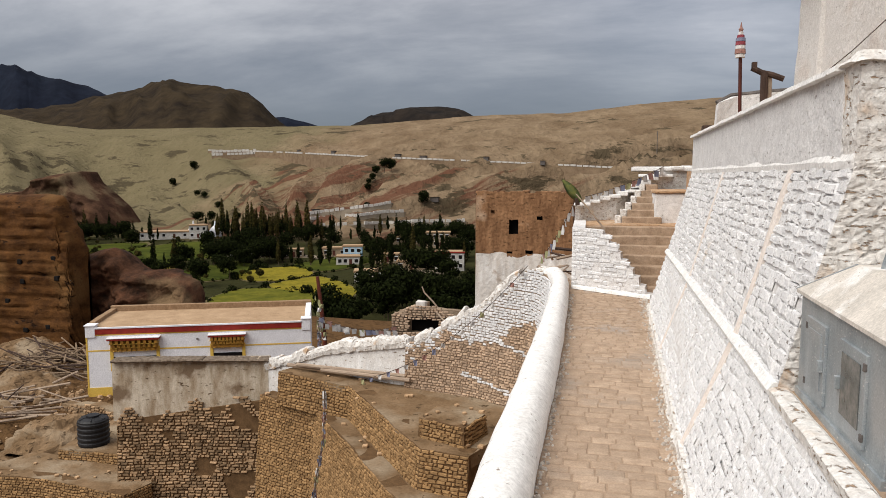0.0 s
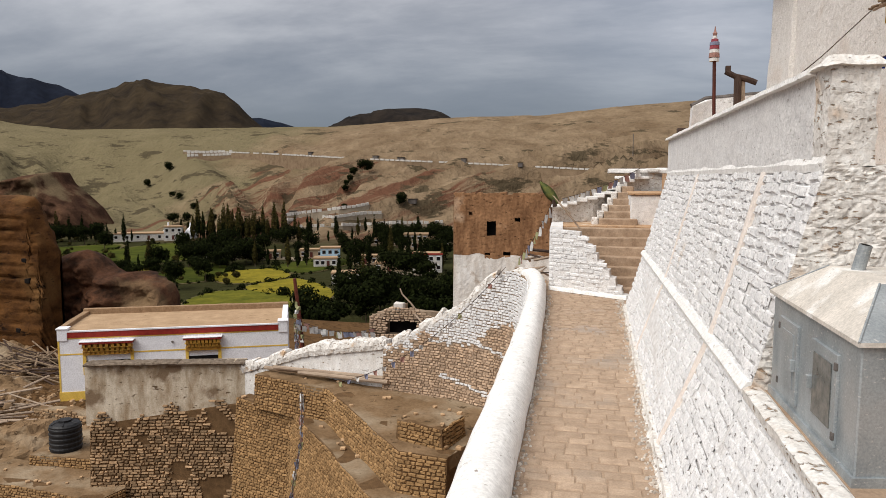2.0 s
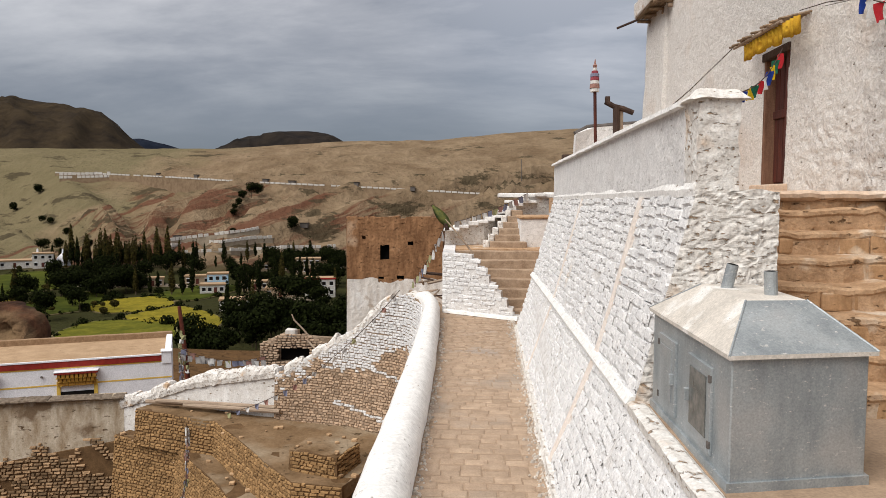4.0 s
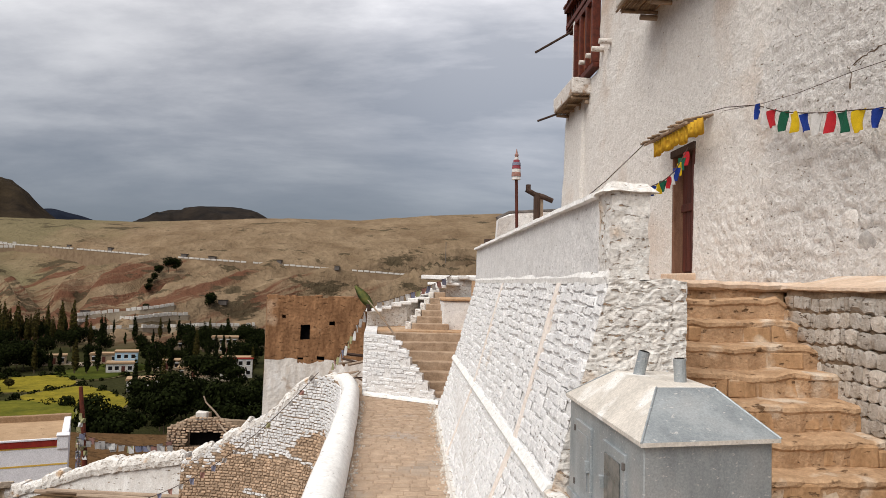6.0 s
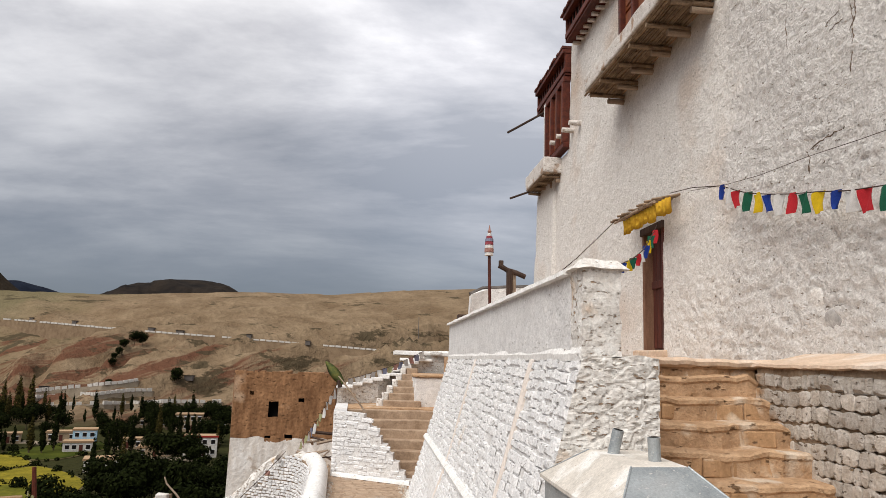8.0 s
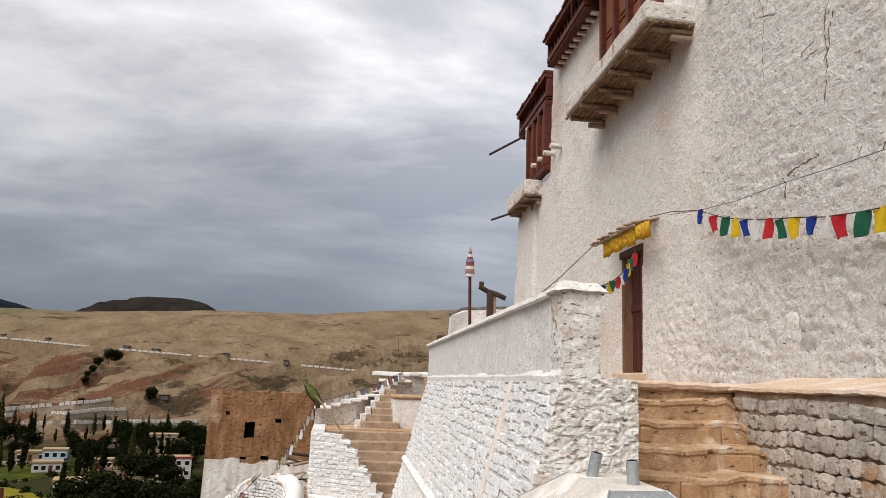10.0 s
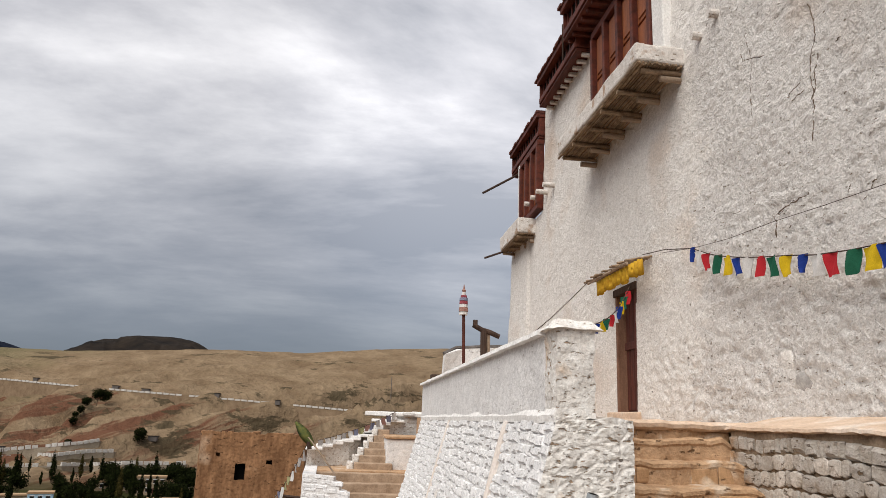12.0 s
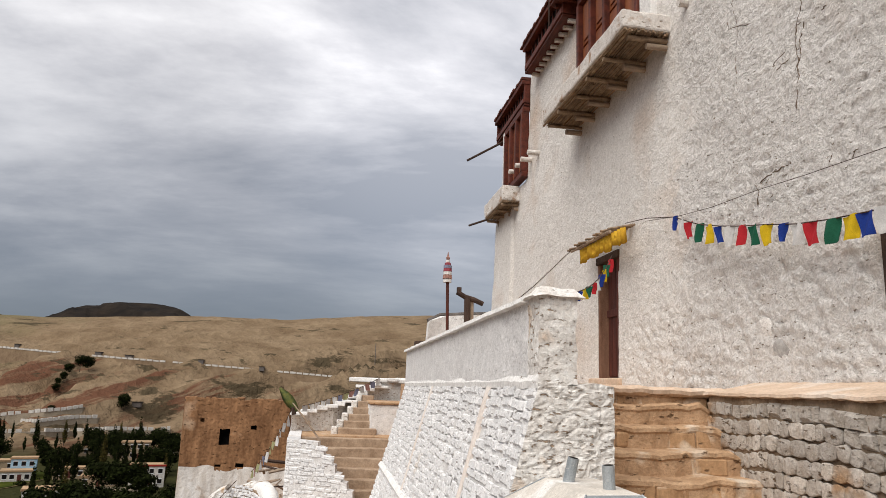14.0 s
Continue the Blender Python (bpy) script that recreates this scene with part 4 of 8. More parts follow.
def wall_grid(y0, y1, z0, z1, step, holes, x_of, name, mat, label, thick=0.55, coarse=None, flare=0.0):
    """A hand-plastered wall facing west as a fine uneven sheet with real openings, closed behind."""
    ny, nz = round((y1 - y0) / step), round((z1 - z0) / step)
    bm = bmesh.new()
    grid = {}
    inside = lambda y, z: any(a < y < b and c < z < d for a, b, c, d in holes)
    for j in range(nz + 1):
        for i in range(ny + 1):
            y, z = lerp(y0, y1, i / ny), lerp(z0, z1, j / nz)
            grid[i, j] = bm.verts.new((x_of(y, z), y + flare * (z1 - z) * i / ny, z))
    for j in range(nz):
        for i in range(ny):
            y, z = lerp(y0, y1, (i + .5) / ny), lerp(z0, z1, (j + .5) / nz)
            if not inside(y, z):
                bm.faces.new((grid[i, j], grid[i, j + 1], grid[i + 1, j + 1], grid[i + 1, j]))
    bmesh.ops.delete(bm, geom=[v for v in bm.verts if not v.link_faces], context="VERTS")
    rim = [e for e in bm.edges if e.is_boundary]
    ext = bmesh.ops.extrude_edge_only(bm, edges=rim)
    for g in ext["geom"]:
        if isinstance(g, bmesh.types.BMVert):
            g.co.x += thick
    bmesh.ops.recalc_face_normals(bm, faces=bm.faces[:])
    wall = solid(name, bm, mat, label, "wall", kind="structure", smooth=True)
    if coarse:                          # a coarser coat of plaster where coarse(y, z) says so
        wall.data.materials.append(coarse[1])
        for p in wall.data.polygons:
            p.material_index = int(coarse[0](p.center.y, p.center.z))
    return wall


def coarse_coat(y, z):
    return y + 0.35 * (z - 5) * 0.2 + 0.9 * noise.noise((y * 0.8, z * 0.8, 31)) + 0.5 * noise.noise((y * 5, z * 5, 32)) < 7.9


def main_x(y, z):
    """Face of the main wall: slight batter, hand-plastered, stones showing towards its near end and foot."""
    x = WALL_X + 0.012 * (z - 2.6)
    x += 0.03 * noise.noise((y * 0.7, z * 0.7, 0)) + 0.010 * noise.noise((y * 2.5, z * 2.5, 3)) + 0.006 * noise.noise((y * 6, z * 6, 5))
    near = smooth(8.9, 7.0, y + 0.5 * noise.noise((y * 0.6, z * 0.6, 7)))
    foot = smooth(4.4, 3.1, z) * smooth(10.6, 8.6, y)
    rough = max(0.12, near, 0.8 * foot)
    # thrown-on plaster: lumps and crust
    x += rough * (0.009 * noise.noise((y * 9, z * 12, 1)) + 0.009 * noise.noise((y * 19, z * 25, 6)))
    # stones of the courses behind, each set a little in or out
    zz = z / 0.155 + 0.5 * noise.noise((y * 0.8, z * 0.7, 2))
    row = math.floor(zz)
    yy = y / 0.30 + 0.41 * (row % 4) + 0.9 * noise.noise((row * 3.3, y * 0.5, 0))
    cell = math.floor(yy)
    fy, fz = abs(yy - cell - 0.5) * 2, abs(zz - row - 0.5) * 2
    pillow = smooth(1.0, 0.55, fy) * smooth(1.0, 0.5, fz)
    x -= max(near, foot) * pillow * (0.006 + 0.012 * noise.noise((cell * 5.1, row * 7.7, 0)))
    # open joints and holes where the plaster has dropped out
    pit = noise.noise((y * 6.5, z * 15, 11)) + 0.45 * noise.noise((y * 15, z * 24, 13))
    x += max(near, 0.6 * foot) * 0.030 * smooth(0.50, 0.60, pit) * smooth(-0.1, 0.3, noise.noise((y * 0.9, z * 0.9, 21)))
    # field stones towards the foot
    if foot > 0.02:
        wy, wz = y + 0.10 * noise.noise((y * 3, z * 3, 3)), z + 0.07 * noise.noise((y * 3, z * 4, 5))
        d = noise.voronoi(Vector((1.1, wy * 3.0, wz * 5.2)))[0]
        e = d[1] - d[0]
        x += foot * (0.014 * smooth(0.10, 0.0, e) * smooth(-0.15, 0.25, noise.noise((y * 1.7, z * 2.3, 9))) - 0.012 * smooth(0.0, 0.4, e))
    return x


DOOR = (10.02, 10.86, 2.75, 4.58)
DOOR2 = (3.6, 4.83, 2.72, 4.0)
WINDOW = (8.75, 11.6, 7.7, 9.9)
BAY = (15.32, 16.6, 7.35, 12.0)
wall_main = wall_grid(3.0, 16.4, 2.4, 11.6, 0.026, (DOOR, DOOR2, WINDOW, BAY, (13.4, 16.6, 9.9, 12.0), (11.9, 16.6, 10.1, 12.0)), main_x, "wall_main", M["plaster_grey"], "high whitewashed hand-plastered monastery wall", coarse=(coarse_coat, M["plaster_rough"]))


def wall_crack(pts, r):
    """A thin open crack in the plaster, its shade laid on as a dark tube."""
    fine = []
    for (a, b), (c, d) in zip(pts, pts[1:]):
        fine += [(lerp(a, c, t / 5) + 0.018 * noise.noise((a * 9 + t, b * 7, 1)), lerp(b, d, t / 5) + 0.018 * noise.noise((b * 9 + t, a * 7, 5))) for t in range(5)]
    fine.append(pts[-1])
    rad = [r * (0.25 + 0.9 * abs(noise.noise((i * 0.9, pts[0][0] * 5, 3)))) + 0.001 for i in range(len(fine))]
    rad[0] = rad[-1] = 0.001
    part("crack", tube([(main_x(y, z) + 0.001, y, z) for y, z in fine], rad, 5), M["crack"], wall_main, "dark tube for the shade in an open plaster crack")


for pts, r in (([(5.71, 6.69), (5.63, 6.45), (5.61, 6.26), (5.70, 6.05), (5.73, 5.9), (5.70, 5.7), (5.69, 5.54), (5.76, 5.2)], 0.011), ([(6.82, 6.97), (6.74, 6.75), (6.70, 6.54), (6.75, 6.2), (6.70, 5.8)], 0.007), ([(6.49, 4.71), (6.42, 4.60), (6.46, 4.45)], 0.016), ([(5.58, 6.07), (5.67, 5.9), (5.66, 5.75), (5.74, 5.61)], 0.014), ([(6.44, 4.69), (6.25, 4.72), (6.06, 4.73), (5.86, 4.76)], 0.014),
               ([(6.08, 5.83), (5.96, 5.87), (5.84, 5.9)], 0.010), ([(5.01, 4.61), (5.07, 4.57), (5.1, 4.52)], 0.012), ([(6.02, 5.74), (5.93, 5.77), (5.81, 5.78)], 0.010),
               ([(5.32, 4.64), (5.35, 4.57)], 0.009), ([(6.91, 6.76), (6.85, 6.64), (6.69, 6.59), (6.43, 6.48)], 0.010)):
    wall_crack(pts, r)
rnd_pit = random.Random(19)
for i in range(40):                     # small pits where pebbles fell out, their shade as short dark tubes
    y, z = rnd_pit.uniform(4.9, 7.9), rnd_pit.uniform(4.2, 8.2)
    wall_crack([(y, z), (y - rnd_pit.uniform(0.02, 0.09), z + rnd_pit.uniform(-0.02, 0.04))], rnd_pit.uniform(0.005, 0.010))
for y, z, s, mat in ((6.19, 2.98, 0.15, "grey_boulder"), (6.45, 3.20, 0.17, "plaster_grey")):
    part("wall_stone", rough_up(loft([[(main_x(y, z) + 0.03 - 0.042 * h, y + s * c * math.cos(a), z + s * 0.72 * c * math.sin(a)) for a in [k * math.pi / 9 for k in range(18)]] for h, c in ((0, 1.0), (0.55, 0.98), (0.85, 0.86), (1.0, 0.55), (1.02, 0.2))]), 0.016, 5), M[mat], wall_main, "rounded field stone bulging from the wall", smooth=True)
wall_grid(16.4, 18.4, 2.4, 7.35, 0.12, (), lambda y, z: 4.10 + 0.02 * (z - 2.6) + 0.03 * noise.noise((y, z, 4)) + 0.015 * noise.noise((y * 4, z * 4, 4)) + 0.25 * smooth(18.05, 18.4, y), "wall_main_far", M["plaster_grey"], "far wing of the whitewashed monastery wall", flare=0.10)
solid("monastery_core", box(4.76, 12.0, 2.0, 18.25, -9, 7.3), M["plaster_grey"], "whitewashed body of the monastery", "building", kind="structure")
solid("monastery_upper", box(4.76, 12.0, 2.0, 17.3, 7.3, 9.0), M["plaster_grey"], "whitewashed upper body of the monastery", "building", kind="structure")
solid("monastery_gable", box(4.5, 12.0, 17.9, 18.32, 2.4, 7.3), M["plaster_grey"], "whitewashed end wall of the monastery", "wall", kind="structure")


# ---- monastery details ----
def cornice(y0, y1, zb, zt, xf, label, white_ends=False):
    """Timber eave hugging the wall: beam ends, a red edge board, a dark gap, roof board and slates."""
    c = thing("timber_eave", label, "eave", (4.1, (y0 + y1) / 2, zb), group="timber eaves")
    n = max(3, round((y1 - y0) / 0.26))
    for i in range(n):
        y = lerp(y0 + 0.08, y1 - 0.08, i / (n - 1))
        part("beam_end", box(xf + (0.17 if white_ends else 0.10), 4.35, y - 0.04, y + 0.04, zb - 0.07, zb, None, 0.012), M["white_worn2" if white_ends else "wood_red"], c)
    part("lower_board", box(xf + 0.04, 4.35, y0, y1, zb + 0.003, zb + 0.06, None, 0.01), M["wood_red"], c)
    part("edge_board", box(xf + 0.01, xf + 0.06, y0, y1, zb + 0.063, zb + 0.19, None, 0.01), M["wood_red"], c)
    # near-black fill, paints the shade of the gap
    part("gap_shade_fill", box(xf + 0.12, 4.34, y0 + 0.03, y1 - 0.03, zb + 0.063, zt - 0.14), M["dark"], c, "near-black fill for the shaded gap under the roof boards")
    for i in range(n + 1):
        y = lerp(y0 + 0.06, y1 - 0.06, i / n)
        part("gap_post", box(xf + 0.09, xf + 0.14, y - 0.02, y + 0.02, zb + 0.193, zt - 0.143), M["wood_red"], c)
    part("end_board", box(xf + 0.03, 4.35, y0 - 0.02, y0 + 0.028, zb + 0.065, zt - 0.143, None, 0.008), M["wood_red"], c)
    part("end_board", box(xf + 0.03, 4.35, y1 + 0.002, y1 + 0.04, zb, zt - 0.143, None, 0.008), M["wood_red"], c)
    part("roof_board", rough_up(box(xf - 0.03, 4.5, y0 - 0.03, y1 + 0.06, zt - 0.14, zt - 0.03, None, 0.012), 0.008, 3), M["wood_red"], c)
    rnd = random.Random(int(zb * 100))
    y = y0 - 0.04
    while y < y1 + 0.04:
        w = rnd.uniform(0.10, 0.22)
        part("roof_slate", box(xf - 0.06 + rnd.uniform(-.02, .02), 4.4, y, y + w - 0.015, zt - 0.028, zt + rnd.uniform(0.005, 0.035)), M["slate_red"], c)
        y += w
    return c


cornice(15.36, 18.12, 9.16, 9.83, 4.12, "red-brown timber eave with a dark gap above the far bay")
cornice(12.0, 14.6, 9.60, 10.28, 3.94, "red-brown timber eave with a dark gap above white beam ends", True)
cornice(8.3, 12.25, 9.92, 10.66, 3.78, "deep red-brown timber eave over the large window")


def bay_window(y0, y1, z0, z1, cols, rows, label):
    w = thing("timber_window", label, "window", (4.2, (y0 + y1) / 2, z0))
    part("window_frame", box(4.12, 4.30, y0, y1, z0, z0 + 0.12, None, 0.01), M["wood_red"], w)
    part("window_frame", box(4.12, 4.30, y0, y1, z1 - 0.14, z1, None, 0.01), M["wood_red"], w)
    for i in range(cols + 1):
        y = lerp(y0 + 0.05, y1 - 0.05, i / cols)
        part("mullion", box(4.10, 4.29, y - 0.05, y + 0.05, z0 + 0.12, z1 - 0.14, None, 0.012), M["wood_red"], w)
    for i in range(cols):
        a, b = lerp(y0 + 0.05, y1 - 0.05, i / cols) + 0.05, lerp(y0 + 0.05, y1 - 0.05, (i + 1) / cols) - 0.05
        for j in range(rows):
            c, d = lerp(z0 + 0.12, z1 - 0.14, j / rows) + 0.02, lerp(z0 + 0.12, z1 - 0.14, (j + 1) / rows) - 0.02
            p = part("panel", box(4.20, 4.28, a, b, c, d, None, 0.008), M["wood_panel"], w)
            part("panel_field", box(4.18, 4.21, a + 0.07, b - 0.07, c + 0.07, d - 0.07, None, 0.008), M["wood_panel"], p)
    return w


bay_window(8.97, 11.57, 7.72, 9.7, 4, 2, "brown carved timber window above the balcony")
bay_window(15.36, 17.1, 7.42, 9.14, 3, 1, "brown timber window under the far eave")
solid("bay_post", box(4.14, 4.5, 17.102, 17.36, 7.30, 9.15, None, 0.02), M["white_clean"], "white plastered post at the far end of the timber bay", "trim", kind="structure")
solid("window_reveal", box(4.14, 4.5, 8.6, 8.965, 7.6, 9.9, None, 0.02), M["white_clean"], "white plastered reveal beside the timber window", "trim", kind="structure")


def balcony(x0, y0, y1, z0, z1, label, nbeams):
    """Plastered parapet on protruding poles with laid sticks under it."""
    b = thing("balcony", label, "balcony", (4.2, (y0 + y1) / 2, z0))
    rnd = random.Random(int(y0 * 10))
    zf = z0 + 0.2
    front = rough_up(box(x0, x0 + 0.16, y0, y1, zf, z1, None, 0.03), 0.02, 3, 0.25)
    part("front_parapet", front, M["white_worn2"], b, "limewashed parapet with worn flaking edge")
    part("end_parapet", rough_up(box(x0 + 0.05, 4.3, y0, y0 + 0.16, zf, z1 - 0.01, None, 0.03), 0.02, 3, 0.25), M["white_worn2"], b)
    part("end_parapet", rough_up(box(x0 + 0.05, 4.3, y1 - 0.16, y1, zf, z1 - 0.01, None, 0.03), 0.02, 3, 0.25), M["white_worn2"], b)
    part("floor_plaster", box(x0 + 0.05, 4.3, y0 + 0.05, y1 - 0.05, zf - 0.01, zf + 0.09), M["mud_pale"], b)
    bm = bmesh.new()
    n = round((4.22 - x0) / 0.032)
    for i in range(n):
        x = lerp(x0 + 0.02, 4.2, i / (n - 1))
        cut = lerp(y0, y1, rnd.uniform(0.3, 0.7))
        for a, c in ((y0 + rnd.uniform(-.05, .03), cut), (cut + 0.02, y1 + rnd.uniform(-.03, .05))):
            dz = rnd.uniform(-.012, .008)
            tube([(x + rnd.uniform(-.015, .015), a, zf - 0.03 + dz), (x + rnd.uniform(-.015, .015), c, zf - 0.03 + dz)], rnd.uniform(0.012, 0.018), 5, bm)
    st = part("stick_layer", bm, M["stick_brown"], b, "layer of thin brown sticks")
    tagged(st, kind="stuff")
    for i in range(nbeams):
        y = lerp(y0 + 0.12, y1 - 0.15, i / (nbeams - 1))
        part("bearing_pole", tube([(x0 + 0.02 + rnd.uniform(-.02, .1), y, zf - 0.085), (4.35, y, zf - 0.085 + rnd.uniform(-.02, .01))], rnd.uniform(0.033, 0.042), 9), M["stick_brown"], b)
        part("bracket_pole", tube([(x0 + 0.34 + rnd.uniform(-.03, .08), y + 0.02, zf - 0.165), (4.35, y + 0.02, zf - 0.17)], rnd.uniform(0.042, 0.05), 9), M["timber"], b)
    return b


balcony(3.57, 8.24, 11.88, 7.13, 7.60, "limewashed stick-and-mud balcony on protruding poles", 6)
balcony(3.82, 15.95, 18.0, 6.78, 7.36, "small limewashed balcony on poles at the far corner", 4)

# beam ends showing in the plaster, near and far
for y, z in ((7.35, 7.55), (7.78, 7.49), (14.44, 7.68), (15.0, 7.70), (15.5, 7.71), (16.1, 7.74)):
    solid("beam_end", tube([(4.13 if y < 9 else 4.0, y, z), (4.4, y, z)], [0.055, 0.062], 10), M["white_worn2"], "limewashed round beam end set in the wall", "beam", group="beam ends in the wall")
solid("drain_pole", tube([(4.26, 17.4, 9.06), (4.13, 17.5, 8.97), (3.33, 18.1, 8.6)], 0.032, 8), M["timber_dark"], "thin dark pole jutting from under the eave", "pole")
solid("drain_pole", tube([(3.86, 17.85, 6.93), (3.45, 18.2, 6.82)], 0.03, 8), M["timber_dark"], "short dark pole jutting from the far balcony", "pole")
solid("roof_rod", tube([(3.9, 12.6, 9.7), (3.9, 12.6, 10.5)], 0.02, 6), M["timber_dark"], "thin rod standing on the roof edge", "rod")


# ---- door of the monastery ----
def main_door():
    d = thing("door", "old red-brown wooden door, ajar, with a yellow cloth valance", "door", (4.3, 10.4, 2.75))
    y0, y1, z0, z1 = DOOR
    part("door_jamb", box(4.22, 4.42, y1 - 0.07, y1 + 0.0, z0, z1, None, 0.01), M["wood_pale"], d, "pale weathered jamb")
    part("door_jamb", box(4.22, 4.42, y0 - 0.02, y0 + 0.08, z0, z1, None, 0.01), M["wood_door"], d)
    part("lintel", box(4.19, 4.5, y0 - 0.02, y1 + 0.03, z1 - 0.02, z1 + 0.10, None, 0.015), M["timber_dark"], d)
    leaf = part("door_leaf", box(4.36, 4.42, y0 + 0.08, y1 - 0.13, z0 + 0.02, z1 - 0.02), M["wood_door"], d)
    for i in range(4):
        a = lerp(y0 + 0.09, y1 - 0.14, i / 4)
        part("board", box(4.335, 4.362, a + 0.006, a + 0.145, z0 + 0.04, z1 - 0.05, None, 0.006), M["wood_door"], leaf)
    part("rail", box(4.31, 4.336, y0 + 0.09, y1 - 0.14, z0 + 0.95, z0 + 1.07, None, 0.008), M["wood_door"], leaf)
    part("threshold", rough_up(box(4.12, 4.5, y0 - 0.15, y1 + 0.2, z0 - 0.12, z0 + 0.0, None, 0.02), 0.01, 4), M["mud_lip"], d)
    # canopy of sticks
    bm = bmesh.new()
    rnd = random.Random(5)
    for i in range(26):
        y = lerp(9.42, 11.1, i / 25)
        tube([(3.80 + rnd.uniform(-.05, .05), y, 4.83 + rnd.uniform(-.02, .01)), (4.3, y + rnd.uniform(-.03, .03), 4.95)], 0.018, 5, bm)
    can = part("canopy", bm, M["stick_brown"], d, "thin canopy of dark sticks")
    part("canopy_rail", tube([(3.84, 9.40, 4.80), (3.86, 11.12, 4.82)], 0.022, 8), M["timber"], can)
    # pleated valance
    secs = []
    for i in range(80):
        y = lerp(9.0, 10.72, i / 79)
        x = 3.88 + 0.025 * math.sin(i * 1.25) + 0.01 * noise.noise((y * 5, 0, 0))
        low = 4.57 + 0.05 * noise.noise((y * 4, 3, 0)) + 0.015 * math.sin(i * 1.25 + 1)
        secs.append([(x, y, 4.78), (x + 0.01, y, (4.78 + low) / 2), (x + 0.02 * math.sin(i * 0.8), y, low), (x + 0.012 + 0.02 * math.sin(i * 0.8), y, low), (x + 0.012, y, 4.78)])
    part("valance", loft(secs), M["cloth_valance"], d, "pleated yellow cloth valance", smooth=True)
    return d


main_door()
# near-black slab in place of the unlit room
solid("room_shade", box(4.55, 4.75, 9.9, 11.0, 2.6, 4.8), M["dark"], "near-black slab for the unlit room behind the old door", "doorway", kind="structure")


def second_door():
    y0, y1, z0, z1 = DOOR2
    d = thing("doorway", "dark doorway with a weathered wooden frame", "doorway", (4.3, 4.2, 2.7))
    part("door_frame", box(4.19, 4.27, y1 - 0.051, y1 - 0.01, z0, z1, None, 0.008), M["timber_dark"], d)
    part("door_frame", box(4.17, 4.27, y0, y1 - 0.052, z1 - 0.08, z1, None, 0.01), M["timber_dark"], d)
    # near-black block gives the doorway its shade by colour
    part("doorway_shade", box(4.275, 4.74, y0 + 0.002, y1 - 0.002, z0 + 0.002, z1 - 0.002), M["dark"], d)


second_door()


def green_leaf():
    g = thing("green_gate", "teal-green painted plank gate leaf standing open", "gate", (2.62, 3.0, 1.07))
    rnd = random.Random(2)
    lean = 0.24
    for i in range(4):
        x = 2.30 + 0.135 * i
        bm = box(x, x + 0.128, 2.97, 3.0, 1.08, 3.9, None, 0.006)
        for v in bm.verts:
            v.co.x += (v.co.z - 1.08) * lean
        part("gate_board", bm, M["green_paint"], g)
    for z in (1.5, 2.75):
        bm = box(2.30, 2.84, 3.001, 3.04, z, z + 0.12, None, 0.006)
        for v in bm.verts:
            v.co.x += (v.co.z - 1.08) * lean
        part("gate_rail", bm, M["green_paint"], g)


green_leaf()


# ---- prayer flags ----
def flag_mesh(p, w, h, along, sway, tri=False):
    """A small hanging cloth, wavy, with thickness; p is the middle of its upper hem."""
    bm = bmesh.new()
    n, k = 6, 6
    side = Vector(along).normalized()
    nor = side.cross(Vector((0, 0, 1))).normalized()
    front, back = [], []
    for j in range(k + 1):
        v = j / k
        rf, rb = [], []
        for i in range(n + 1):
            u = i / n - 0.5
            shrink = 1 - (0.85 * v if tri else 0.12 * v)
            q = Vector(p) + side * (u * w * shrink + sway * v * 0.35 * h) + Vector((0, 0, -v * h)) + nor * (0.02 * math.sin(u * 5 + v * 3 + p[1] * 9) + 0.25 * sway * v * h)
            rf.append(bm.verts.new(q)); rb.append(bm.verts.new(q + nor * 0.003))
        front.append(rf); back.append(rb)
    for grid, flip in ((front, False), (back, True)):
        for j in range(k):
            for i in range(n):
                f = [grid[j][i], grid[j][i + 1], grid[j + 1][i + 1], grid[j + 1][i]]
                bm.faces.new(f[::-1] if flip else f)
    return bm


